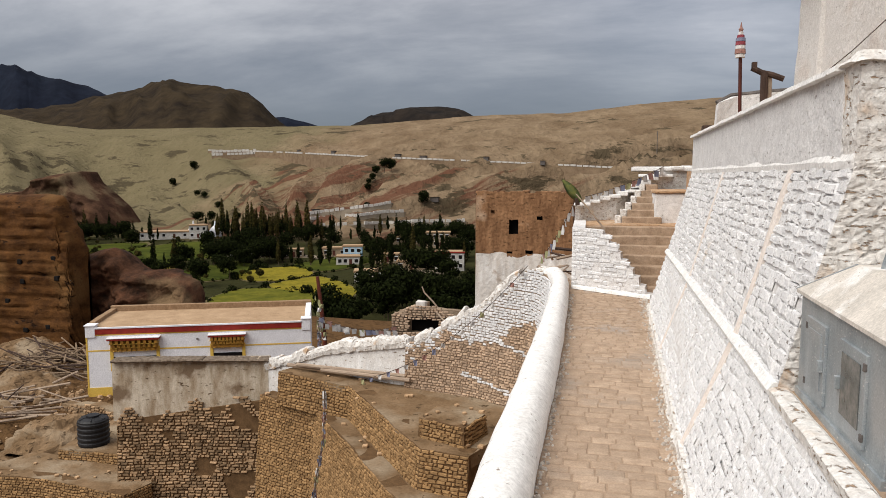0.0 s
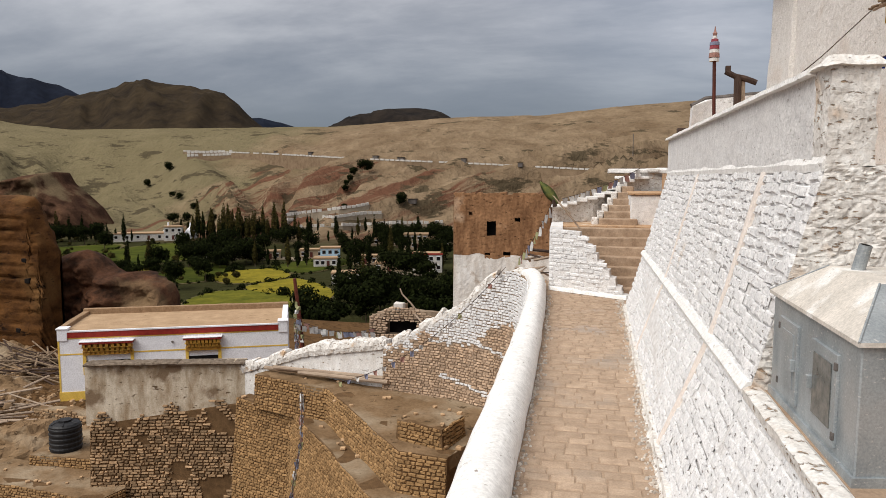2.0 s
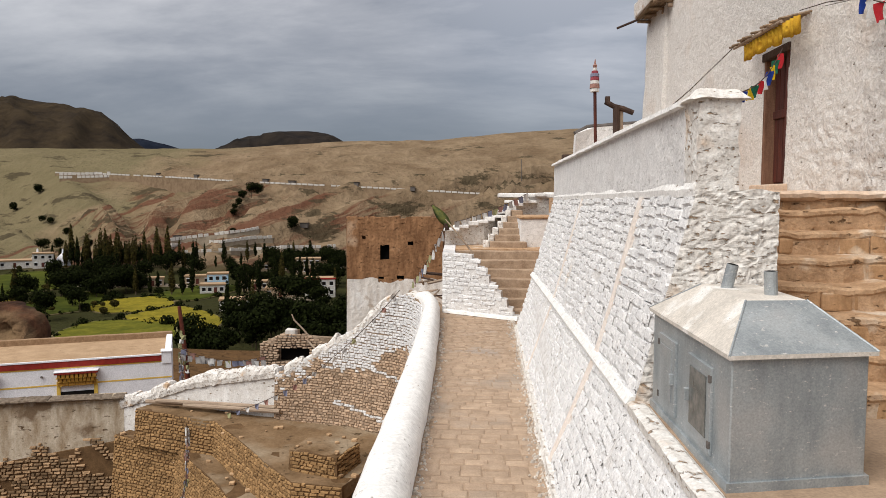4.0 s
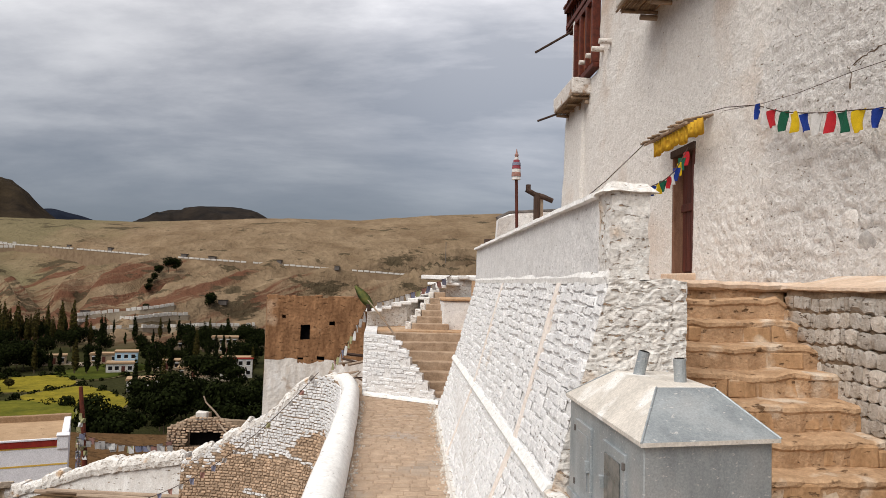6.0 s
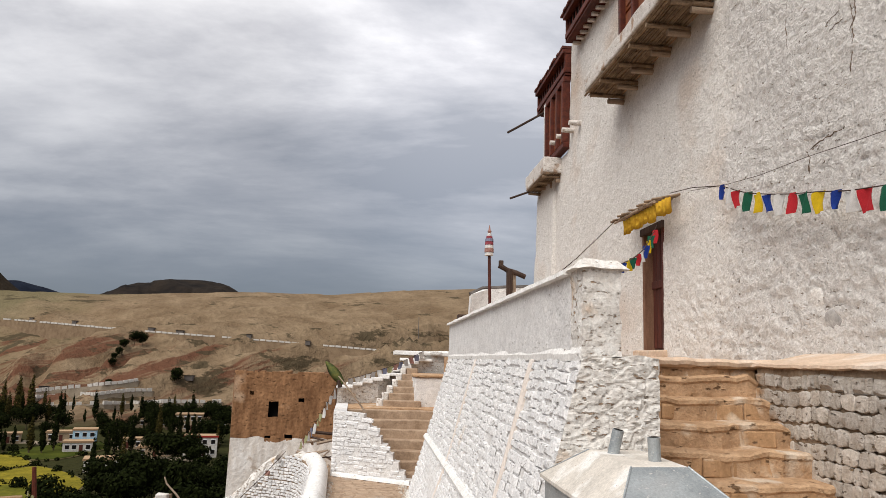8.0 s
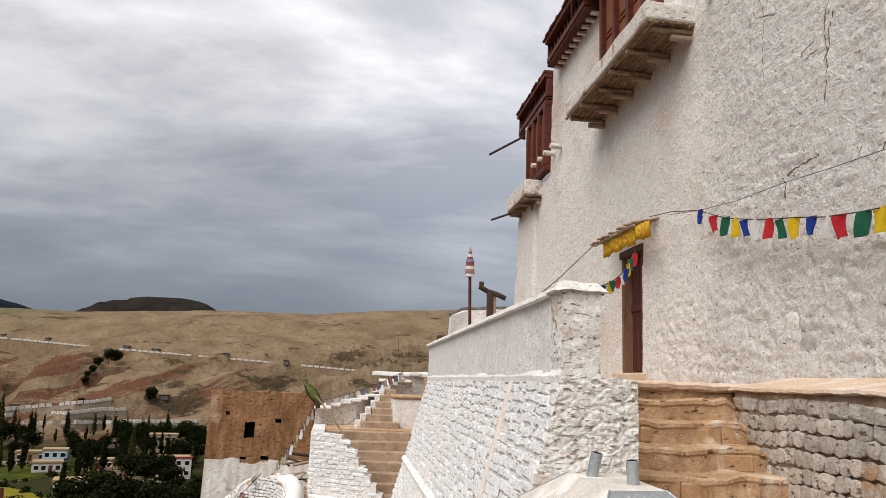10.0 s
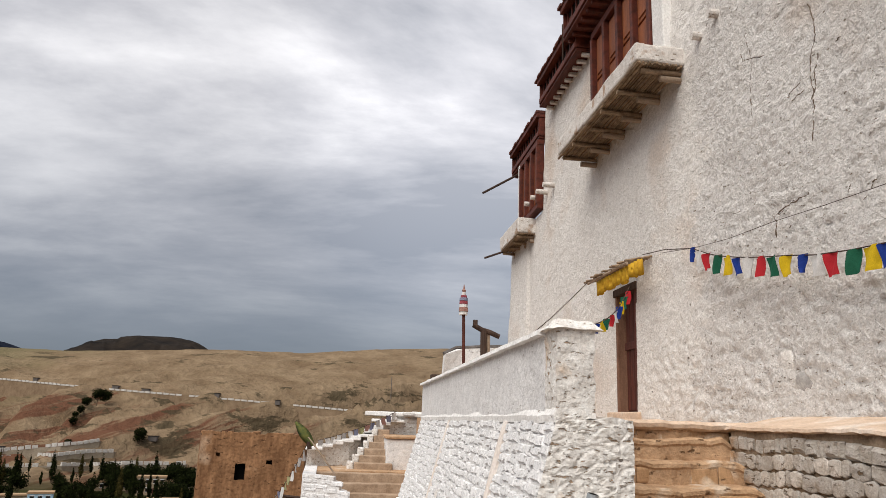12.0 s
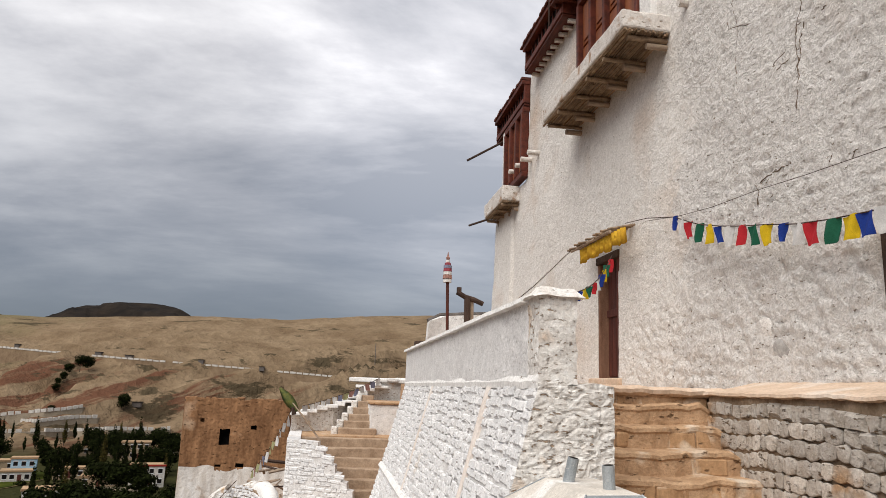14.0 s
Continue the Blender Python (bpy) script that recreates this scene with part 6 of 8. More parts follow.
# ---- the white house with painted windows ----
def white_house():
    h = thing("house", "white flat-roofed house with red band and yellow trim", "house", (-20, 33, -8.2))
    A, B = Vector((-24.6, 29.0, 0)), Vector((-14.7, 33.2, 0))
    d = (B - A).normalized()
    nrm = Vector((d.y, -d.x, 0))            # towards the viewer
    L = (B - A).length
    W = 4.6
    m = Matrix((d, -nrm, Vector((0, 0, 1)))).transposed().to_4x4()
    m.translation = Vector((A.x, A.y, 0))
    def put(name, bm, mat, parent=h, label=""):
        bm.transform(m)
        return part(name, bm, mat, parent, label)
    zt, zb = -4.85, -8.4
    put("wall", box(0, L, 0, W, zb, zt - 0.35), M["house_white"])
    put("red_band", box(0.45, L - 0.45, -0.05, W, zt - 0.35, zt - 0.08), M["red_band"])
    for x in (0, L - 0.45):
        p = put("corner_block", box(x, x + 0.45, -0.06, 0.45, zt - 0.5, zt + 0.06, None, 0.02), M["house_white"])
        put("corner_cap", box(x - 0.04, x + 0.49, -0.1, 0.49, zt + 0.06, zt + 0.13, None, 0.02), M["house_white"], p)
    put("roof", rough_up(box(0.1, L - 0.1, 0.05, W - 0.05, zt - 0.1, zt - 0.02), 0.02, 1, 0.8), M["roof_mud"], h, "flat trodden mud roof")
    put("roof_kerb", rough_up(box(0, L, W - 0.3, W, zt - 0.1, zt + 0.28, None, 0.03), 0.02, 2, 0.6), M["mud_brick"])
    put("roof_kerb", rough_up(box(0.0, 0.3, 0.5, W - 0.3, zt - 0.1, zt + 0.16, None, 0.03), 0.02, 2, 0.6), M["mud_brick"])
    put("roof_kerb", rough_up(box(L - 0.3, L, 0.5, W - 0.3, zt - 0.1, zt + 0.16, None, 0.03), 0.02, 2, 0.6), M["house_white"])
    put("front_edge", box(0.45, L - 0.45, -0.08, 0.02, zt - 0.08, zt + 0.0, None, 0.01), M["house_white"])
    put("yellow_line", box(0, L, -0.015, 0.0, zt - 0.42, zt - 0.36), M["yellow"])
    put("yellow_line", box(0, L, -0.012, 0.0, zt - 1.2, zt - 1.13), M["yellow"])
    put("yellow_line", box(0, 0.08, -0.013, 0.0, zb, zt - 0.5), M["yellow"])
    put("plinth", box(-0.02, L + 0.02, -0.03, 0.0, zb - 0.3, zt - 3.0), M["yellow"])
    for x0, x1 in ((1.05, 3.45), (5.75, 7.55)):
        w = put("window", box(x0 + 0.15, x1 - 0.15, -0.04, 0.05, zt - 2.2, zt - 1.5), M["dark"])
        put("hood", box(x0, x1, -0.42, 0.0, zt - 0.62, zt - 0.52, None, 0.015), M["red_band"], w)
        put("hood_edge", box(x0 - 0.02, x1 + 0.02, -0.44, 0.0, zt - 0.518, zt - 0.49), M["house_white"], w)
        put("dentil_back", box(x0 + 0.1, x1 - 0.1, -0.16, 0.0, zt - 1.19, zt - 0.63), M["ochre"], w)
        for r in range(3):
            n = 9
            for k in range(n):
                a = lerp(x0 + 0.12 + r * 0.08, x1 - 0.22 - r * 0.08, k / (n - 1))
                put("dentil", box(a, a + 0.13, -0.38 + r * 0.08, 0.0, zt - 0.80 - r * 0.19, zt - 0.63 - r * 0.19), M["ochre"], w)
            put("dentil_board", box(x0 + 0.06 + r * 0.08, x1 - 0.06 - r * 0.08, -0.36 + r * 0.08, 0.0, zt - 0.817 - r * 0.19, zt - 0.803 - r * 0.19), M["yellow"], w)
        put("frame", box(x0 + 0.05, x0 + 0.2, -0.06, 0.0, zt - 2.2, zt - 1.02), M["yellow"], w)
        put("frame", box(x1 - 0.2, x1 - 0.05, -0.06, 0.0, zt - 2.2, zt - 1.02), M["yellow"], w)
    put("vent_pipe", tube([(5.2, 0, zt - 0.75), (5.2, -0.12, zt - 0.72)], 0.05, 8), M["slate"])


white_house()


# ---- tower at the end of the path ----
def tower():
    t = thing("tower", "tall mud-brick tower with a whitewashed foot and dark openings", "tower", (-3.3, 29, -9))
    def x_at(z):                       # slight taper
        k = (1.8 - z) * 0.008
        return -5.15 - k, -1.35 + k
    nx, nz = 52, 92
    bm = bmesh.new()
    bw = bmesh.new()
    holes = [(-3.86, -3.50, 0.18, 0.75), (-3.95, -3.68, -0.72, -0.52), (-3.15, -2.9, -0.66, -0.47), (-2.7, -2.5, 0.75, 0.9), (-4.6, -4.45, 1.0, 1.12)]
    def top_of(x):
        return 1.88 - 0.22 * max(0, noise.noise((x * 2.2, 0, 1))) - 0.08 * abs(noise.noise((x * 7, 3, 1))) - 0.25 * smooth(-2.2, -1.3, x) * abs(noise.noise((x * 6, 2, 1)))
    for which in (0, 1):
        b = (bm, bw)[which]
        z0, z1 = ((-0.62, None), (-6.0, -0.62))[which]
        g = {}
        for j in range(nz + 1):
            for i in range(nx + 1):
                u, v = i / nx, j / nz
                xx = lerp(-5.15, -1.35, u)
                zz = lerp(z0, top_of(xx) if z1 is None else z1 + 0.22 * noise.noise((xx * 1.3, 0, 8)), v)
                if which == 0 and j == 0:
                    zz = -0.62 - 0.3
                a, c = x_at(zz)
                y = 28 + 0.05 * noise.noise((xx * 1.2, zz * 1.2, 0)) + 0.03 * noise.noise((xx * 5, zz * 0.9, 0)) + 0.012 * noise.noise((xx * 9, zz * 9, 2)) - 0.02 * (1.8 - zz) * 0.3 + (-0.04 if which else 0.0)
                g[i, j] = b.verts.new((lerp(a, c, u), y, zz))
        for j in range(nz):
            for i in range(nx):
                c = (g[i, j].co + g[i + 1, j + 1].co) / 2
                if not any(p < c.x < q and r < c.z < s for p, q, r, s in holes):
                    b.faces.new((g[i, j], g[i + 1, j], g[i + 1, j + 1], g[i, j + 1]))
    part("front_wall", bm, M["tower"], t)
    part("whitewashed_foot", bw, M["white_worn"], t, "patchy whitewashed foot")
    part("body", prism([(-5.13, 28.5), (-1.4, 28.5), (-1.3, 32), (-5.3, 32)], -9.6, 1.62), M["tower"], t)
    part("side_wall", prism([(-5.16, 28.0), (-5.06, 28.0), (-5.2, 28.6), (-5.3, 28.6)], -9.6, 1.7), M["tower"], t)
    part("side_wall", prism([(-1.45, 28.02), (-1.36, 28.0), (-1.3, 28.6), (-1.45, 28.6)], -9.6, 1.55), M["tower"], t)
    # near-black slab behind the openings, painting their depth as shade
    part("opening_shade", box(-4.2, -2.3, 28.38, 28.49, -1.0, 1.2), M["dark"], t)
    rnd = random.Random(3)
    for i in range(16):                # coping stones and drain marks
        x = lerp(-5.1, -1.5, i / 15)
        s = rnd.uniform(0.06, 0.16)
        part("coping_stone", rough_up(box(x - s, x + s, 28.02, 28.4, top_of(x) - 0.07, top_of(x) + rnd.uniform(0.0, 0.05), None, 0.02), 0.03, 4), M["tower"], t)


tower()


def timber_heap(cx, cy, cz, n, spread, name, label, seed, rise=0.8, mat="timber"):
    rnd = random.Random(seed)
    h = thing(name, label, "timber", (cx, cy, cz))
    for i in range(n):
        a = rnd.uniform(0, math.pi)
        l = rnd.uniform(0.5, 1.2) * spread
        p = Vector((cx + rnd.uniform(-.5, .5) * spread, cy + rnd.uniform(-.5, .5) * spread, cz + rnd.uniform(0.03, rise)))
        d = Vector((math.cos(a), math.sin(a) * 0.6, rnd.uniform(-.25, .35))) * l / 2
        q, r = p - d, p + d
        q.z, r.z = max(q.z, cz), max(r.z, cz)
        part("stick", tube([q, r], rnd.uniform(0.02, 0.06), 6), M[mat] if rnd.random() < 0.7 else M["timber_dark"], h)


timber_heap(-1.75, 26.6, -1.6, 16, 1.1, "timber_pile", "broken weathered timbers beside the tower", 6, 1.4)
solid("rubble_mound", rough_up(prism([(-2.6, 25.5), (-1.0, 25.0), (-0.6, 28.0), (-2.6, 28.0)], -9.5, -1.55), 0.15, 0.8, 0.4), M["mud_pale"], "earth bank between the path and the tower", "bank", kind="structure")


def small_ruin():
    r = thing("ruined_hut", "small roofless stone hut with a dark window opening", "hut", (-6.1, 23.3, -4))
    rnd = random.Random(9)
    y0 = 23.0
    top = lambda x: -2.2 + 0.32 * smooth(-7.2, -6.2, x) - 0.28 * smooth(-5.9, -4.9, x)
    hole = (-6.6, -5.55, -2.85, -2.38)
    part("wall_core", prism([(-7.2, y0 + 0.04), (-6.62, y0 + 0.04), (-6.62, y0 + 0.4), (-7.2, y0 + 0.4)], -9.5, -2.27), M["mortar_pale"], r)
    part("wall_core", prism([(-5.53, y0 + 0.04), (-5.0, y0 + 0.04), (-5.0, y0 + 0.4), (-5.53, y0 + 0.4)], -9.5, -2.5), M["mortar_pale"], r)
    part("wall_core", prism([(-6.62, y0 + 0.04), (-5.53, y0 + 0.04), (-5.53, y0 + 0.4), (-6.62, y0 + 0.4)], -9.5, -2.87), M["mortar_pale"], r)
    part("lintel", box(-6.75, -5.4, y0, y0 + 0.4, -2.38, -2.3, None, 0.02), M["timber_dark"], r)
    part("lintel_course", rough_up(box(-6.7, -5.5, y0 + 0.03, y0 + 0.4, -2.298, -2.02, None, 0.03), 0.03, 3, 0.2), M["mortar_pale"], r)
    masonry(lambda u, v: (-7.2 + u, y0, v), 0, 2.2, -4.0, -1.9, 0.15, 0.085, 0.035, M["stone_pale"], r, 91, keep=lambda u, v: v < top(u - 7.2) and not (hole[0] < u - 7.2 < hole[1] and hole[2] < v < hole[3]), gap=0.02)
    part("side_wall", rough_up(prism([(-7.2, 23.4), (-6.85, 23.4), (-6.6, 26), (-6.95, 26)], -9.5, -2.3), 0.03, 2, 0.4), M["mortar_pale"], r)
    part("back_wall", rough_up(prism([(-6.6, 25.6), (-4.6, 25.2), (-4.6, 25.6), (-6.6, 26)], -9.5, -2.5), 0.04, 2, 0.4), M["mortar_pale"], r)
    part("inner_shade", box(-6.6, -5.1, 23.45, 23.6, -3.4, -2.35), M["dark"], r)
    part("stump", rough_up(box(-6.35, -6.0, 23.05, 23.35, -2.05, -1.78, None, 0.03), 0.03, 3), M["white_worn"], r)
    part("bent_branch", tube([(-5.4, 23.3, -2.3), (-5.8, 23.3, -1.8), (-6.1, 23.3, -1.5), (-6.18, 23.3, -1.3)], [0.04, 0.03, 0.025, 0.02], 6), M["timber"], r)
    part("leaning_pole", tube([(-5.6, 23.0, -2.1), (-4.9, 22.7, -2.75)], 0.035, 6), M["timber"], r)


small_ruin()


# ---- rammed-earth ruin and rock outcrop to the west ----
def earth_mass(outline, y0, depth, foot, mat, name, label, cat, amp, seed, putlogs=(), lifts=0.0, grain=1.0):
    """Eroded earthen mass: outline gives its top edge (x, z) from left to right."""
    bm = bmesh.new()
    n, k = 120, 90
    xs0, xs1 = outline[0][0], outline[-1][0]
    def top(x):
        for (a, u), (b, w) in zip(outline, outline[1:]):
            if x <= b:
                return u + (w - u) * (x - a) / (b - a)
        return outline[-1][1]
    rows = []
    for j in range(k + 1):
        v = j / k
        row = []
        for i in range(n + 1):
            x = lerp(xs0, xs1, i / n)
            z = lerp(foot, top(x), v)
            gx, gz = x * grain, z * grain
            y = y0 + 0.05 * (z - foot) + amp * noise.fractal(Vector((gx * 0.35, gz * 0.5, seed)), 1.0, 2.0, 5) + 0.16 * amp * noise.noise((gx * 0.3, gz * 2.2, seed)) + 0.25 * amp * noise.noise((gx * 1.3, gz * 1.1, seed + 4))
            y += depth * 0.6 * max(0, (v - 0.9) / 0.1) ** 2
            if lifts:                   # courses of rammed earth, each weathered back at its joint
                w = (z / lifts + 0.10 * noise.noise((x * 0.5, z * 0.4, 8))) % 1.0
                y += 0.30 * max(smooth(0.82, 1.0, w), smooth(0.16, 0.0, w)) * (0.5 + noise.noise((x * 0.6, round(z / lifts) * 3.1, 2))) + 0.10 * noise.noise((round(z / lifts) * 5.7, x * 0.12, 1))
            row.append(bm.verts.new((x + (0.35 * noise.noise((z * 1.3, 3, seed)) + 0.15 * noise.noise((z * 4.5, 1, seed)) if lifts else 0), y, z)))
        rows.append(row)
    rows.append([bm.verts.new((v.co.x, y0 + depth, v.co.z - 0.3)) for v in rows[-1]])
    rows.append([bm.verts.new((v.co.x, y0 + depth, foot)) for v in rows[-1]])
    for a, b in zip(rows, rows[1:]):
        for i in range(n):
            bm.faces.new((a[i], a[i + 1], b[i + 1], b[i]))
    bm.faces.new([r[0] for r in rows][::-1]); bm.faces.new([r[-1] for r in rows])
    bmesh.ops.recalc_face_normals(bm, faces=bm.faces[:])
    ob = solid(name, bm, mat, label, cat, smooth=True)
    for x, z in putlogs:
        yy = y0 + 0.05 * (z - foot) + amp * noise.fractal(Vector((x * 0.35, z * 0.5, seed)), 1.0, 2.0, 5) + 0.16 * amp * noise.noise((x * 0.3, z * 2.2, seed)) + 0.25 * amp * noise.noise((x * 1.3, z * 1.1, seed + 4))
        # near-black block set on the wall as the shade of a putlog hole
        part("putlog_shade", rough_up(box(x - 0.17, x + 0.17, yy - 0.06, yy + 0.6, z - 0.15, z + 0.15, None, 0.06), 0.04, 2), M["dark"], ob)
    return ob


earth_mass([(-45.38, 1.27), (-39.14, 1.37), (-35.77, 1.31), (-34.12, 1.39), (-32.83, 1.26), (-32.55, 0.65), (-32.45, -0.30), (-31.99, -0.63), (-31.74, -1.65), (-31.64, -2.67), (-31.24, -3.87), (-30.57, -4.63), (-30.52, -5.73), (-31.09, -6.63), (-31.61, -8.58)], 36, 2.0, -9.6, M["earth_wall"], "earthen_ruin", "eroded ochre rammed-earth fortress wall", "ruin", 0.24, 2.2, tuple([(-35.16, -2.77), (-32.88, -2.54), (-32.56, -3.73), (-35.12, -3.99), (-34.92, -6.99), (-33.24, -6.73), (-36.26, -5.27)]), lifts=0.7)
earth_mass([(-34.29, -6.28), (-33.94, -4.80), (-33.48, -2.96), (-32.78, -2.44), (-31.26, -2.15), (-30.39, -2.60), (-29.84, -3.15), (-28.97, -3.55), (-27.69, -3.58), (-26.44, -3.90), (-25.75, -4.22), (-25.50, -4.84), (-25.50, -5.62)], 38, 3.0, -9.6, M["rock_brown"], "rock_outcrop", "rounded dark brown rock outcrop behind the house", "rock", 1.3, 6.3)
earth_mass([(-339.14, -7.83), (-313.29, -5.92), (-300.57, -3.51), (-294.14, 2.38), (-285.96, 4.12), (-276.56, 4.96), (-272.83, -1.14), (-264.36, -7.50), (-255.98, -14.39), (-251.00, -21.28), (-246.72, -28.46), (-244.96, -32.77)], 312, 30.0, -34, M["cliff_red"], "red_cliff", "eroded red-brown cliff above the valley floor", "cliff", 5.0, 4.4, grain=0.16)
earth_mass([(-31.0, -8.0), (-29.5, -7.0), (-28, -7.3), (-25.5, -6.9), (-23.4, -7.9)], 35, 3, -9.4, M["earth_wall"], "mud_wall_stub", "low worn mud wall stubs by the house", "ruin", 0.35, 9.1)
timber_heap(-30.0, 33.4, -8.25, 90, 4.4, "timber_pile", "heap of dry poles and brushwood by the house", 12, 0.7, mat="stick_brown")
timber_heap(-26.5, 31.0, -9.6, 10, 2.2, "timber_pile", "few leaning poles beside the house wall", 13, 2.2)
timber_heap(-27.0, 26.0, -8.3, 34, 4.2, "scrap_heap", "scattered boards and scrap on the dusty yard", 14, 0.3)


def yard_stones():
    rnd = random.Random(77)
    verts, faces = [], []
    for i in range(2200):
        x, y = rnd.uniform(-36, -12), rnd.uniform(19.5, 36)
        s = rnd.uniform(0.03, 0.16) * (1.6 if rnd.random() < 0.1 else 1)
        z = ground_z(x, y)
        k = len(verts)
        a = rnd.random() * 3
        for dz, f in ((-0.3, 1.0), (0.5, 0.6)):
            for q in range(5):
                t = a + q * 2 * math.pi / 5
                verts.append((x + s * f * math.cos(t) * rnd.uniform(.8, 1.2), y + s * f * math.sin(t) * rnd.uniform(.8, 1.2), z + s * dz))
        faces += [(k + 5, k + 6, k + 7, k + 8, k + 9)] + [(k + q, k + (q + 1) % 5, k + 5 + (q + 1) % 5, k + 5 + q) for q in range(5)]
    me = bpy.data.meshes.new("yard_stones")
    me.from_pydata(verts, [], faces)
    me.materials.append(M["stone_mixed"])
    tagged(new("yard_stones", me), "loose stones scattered over the dusty yard", "stones", kind="stuff")


yard_stones()


def yard_walls():
    """Low mud-stone walls and heaps that divide the yard."""
    rnd = random.Random(23)
    for x0, y0, x1, y1, top in ((-30.5, 27.5, -26.0, 25.6, 0.55), (-24.6, 27.2, -20.2, 26.4, 0.4), (-33.5, 33.0, -29.0, 31.6, 0.7), (-24.0, 22.8, -20.5, 21.9, 0.35), (-28.0, 23.6, -25.6, 22.8, 0.45)):
        pts = []
        for i in range(9):
            t = i / 8
            x, y = lerp(x0, x1, t), lerp(y0, y1, t)
            pts.append((x, y, ground_z(x, y) + top * (0.75 + 0.5 * noise.noise((x, y, 0)))))
        foot = min(ground_z(a, b) for a, b, c in pts) - 0.4
        w = strip_wall(pts, foot, 0.5, M["soil"], "yard_wall", "low crumbling stone wall in the dusty yard", 0.1, kind="")
        pl, f, ln = wall_point(pts, foot, 0.1)
        masonry(pl, 0, ln, foot, foot + 1.6, 0.24, 0.13, 0.04, M["stone_mixed"], w, rnd.randrange(999), keep=lambda u, v, f=f: v < f(u)[2], gap=0.02, vary=0.5)
    for x, y, r, h in ((-29, 29.5, 2.0, 0.7), (-22.5, 24.6, 1.6, 0.5), (-34, 36, 2.6, 1.0), (-26.8, 33.5, 1.4, 0.6), (-19.6, 24.8, 1.2, 0.4)):
        z = ground_z(x, y)
        secs = [[(x + r * k * math.cos(a), y + r * k * math.sin(a), z + h * q) for a in [i * math.pi / 9 for i in range(18)]] for k, q in ((1.25, -0.9), (0.98, 0.08), (0.7, 0.55), (0.4, 0.9), (0.1, 1.0))]
        solid("earth_mound", rough_up(rough_up(rough_up(loft(secs), 0.25, 0.9), 0.20, 2.2, 0.22), 0.07, 7.0), M["soil"], "mound of earth and rubble in the dusty yard", "mound", group="earth mounds")


yard_walls()


# ---- stairs and parapets at the far end of the path ----
def far_stairs():
    st = thing("far_stairs", "mud-stone stairs climbing past a whitewashed cheek wall", "stairs", (0.3, 16, 0))
    # front cheek wall with a falling stepped top
    front = lambda x: 15.9 - (x + 0.77) * 0.66
    pts = [(-0.78, 1.34), (-0.12, 1.32)]
    for k in range(8):                  # one tooth for each step
        z = 1.32 - 0.165 * (k + 0.5) + 0.02 * noise.noise((k * 2.3, 0, 0))
        pts += [(-0.115 + 0.126 * k, z), (0.0 + 0.126 * k, z - 0.015)]
    pts.append((0.9, 0.0))
    secs = []
    for x, z in pts:
        y = front(x)
        secs.append([(x, y, -1.0), (x, y, z), (x + 0.05, y + 0.35, z), (x + 0.05, y + 0.35, -1.0)])
    cheek = part("cheek_wall", loft(secs), M["white_joint"], st, "whitewashed cheek wall")
    part("left_return", loft([[(-0.78, 15.9, -6), (-0.78, 15.9, 1.34), (-0.5, 15.9, 1.34), (-0.5, 15.9, -6)], [(-0.9, 20, -6), (-0.9, 20, 1.34), (-0.6, 20, 1.34), (-0.6, 20, -6)]]), M["white"], st)
    def top(x):
        for (a, u), (b, w) in zip(pts, pts[1:]):
            if x <= b:
                return u + (w - u) * (x - a) / (b - a)
        return 0
    masonry(lambda u, v: (-0.78 + u, front(-0.78 + u) - 0.005, v), 0, 1.66, 0.0, 1.34, 0.17, 0.09, 0.012, M["white_block"], cheek, 61, keep=lambda u, v: v < top(u - 0.78) - 0.02, gap=0.005, vary=0.6, skip=0.2)
    part("limewash_toe", loft([[(x, front(x) - 0.09, 0.0), (x, front(x) - 0.07, 0.05 + 0.03 * noise.noise((x * 5, 0, 0))), (x, front(x) + 0.02, 0.09), (x, front(x) + 0.02, 0.0)] for x in [-0.75 + 0.08 * i for i in range(21)]]), M["white_clean"], st)
    for i in range(7):
        z = 1.30 - 0.19 * i
        y = 17.1 - 0.32 * i
        xl = -0.45 if i == 0 else 0.02 + 0.13 * i
        bm = box(xl - 0.25, 1.9, y, y + 0.6, -1, z, None, 0.02)
        part("step", rough_up(bm, 0.02, 2.2, 0.25), M["mud_step_far"], st)
    part("landing", rough_up(box(-0.8, 2.2, 17.35, 20.5, -1, 1.33), 0.02, 1, 0.5), M["mud_pale"], st)
    for i in range(6):
        z = 1.48 + 0.155 * i
        y = 17.9 + 0.34 * i
        x0 = 0.32 + 0.125 * i
        part("step", rough_up(box(x0, 1.25, y, y + 0.6, 1.2, z, None, 0.02), 0.015, 2.2, 0.25), M["mud_step_far"], st)
        # stepped parapet beside the flight
        part("stepped_cheek", rough_up(box(x0 - 0.16, x0 - 0.01, y + 0.05, y + 0.345, 1.2, z + 0.02, None, 0.03), 0.03, 3.5, 0.1), M["white_rubble"], st)
    part("side_block", rough_up(box(1.09, 1.95, 18.2, 20.5, -1, 2.06, None, 0.03), 0.02, 2, 0.2), M["white"], st, "whitewashed block beside the upper flight")
    part("side_block_cap", rough_up(box(1.06, 1.98, 18.15, 20.5, 2.061, 2.13, None, 0.02), 0.015, 2, 0.2), M["mud_pale"], st)
    # outer parapet climbing behind
    line = [(-0.85, 18.6, 1.74), (-0.62, 18.9, 1.80), (0.2, 19.3, 1.96), (0.6, 19.9, 2.18), (1.05, 20.3, 2.40), (1.45, 20.6, 2.66), (2.2, 20.9, 2.72)]
    secs = []
    for x, y, z in line:
        secs.append([(x, y, 1.2), (x, y, z), (x, y + 0.3, z), (x, y + 0.3, 1.2)])
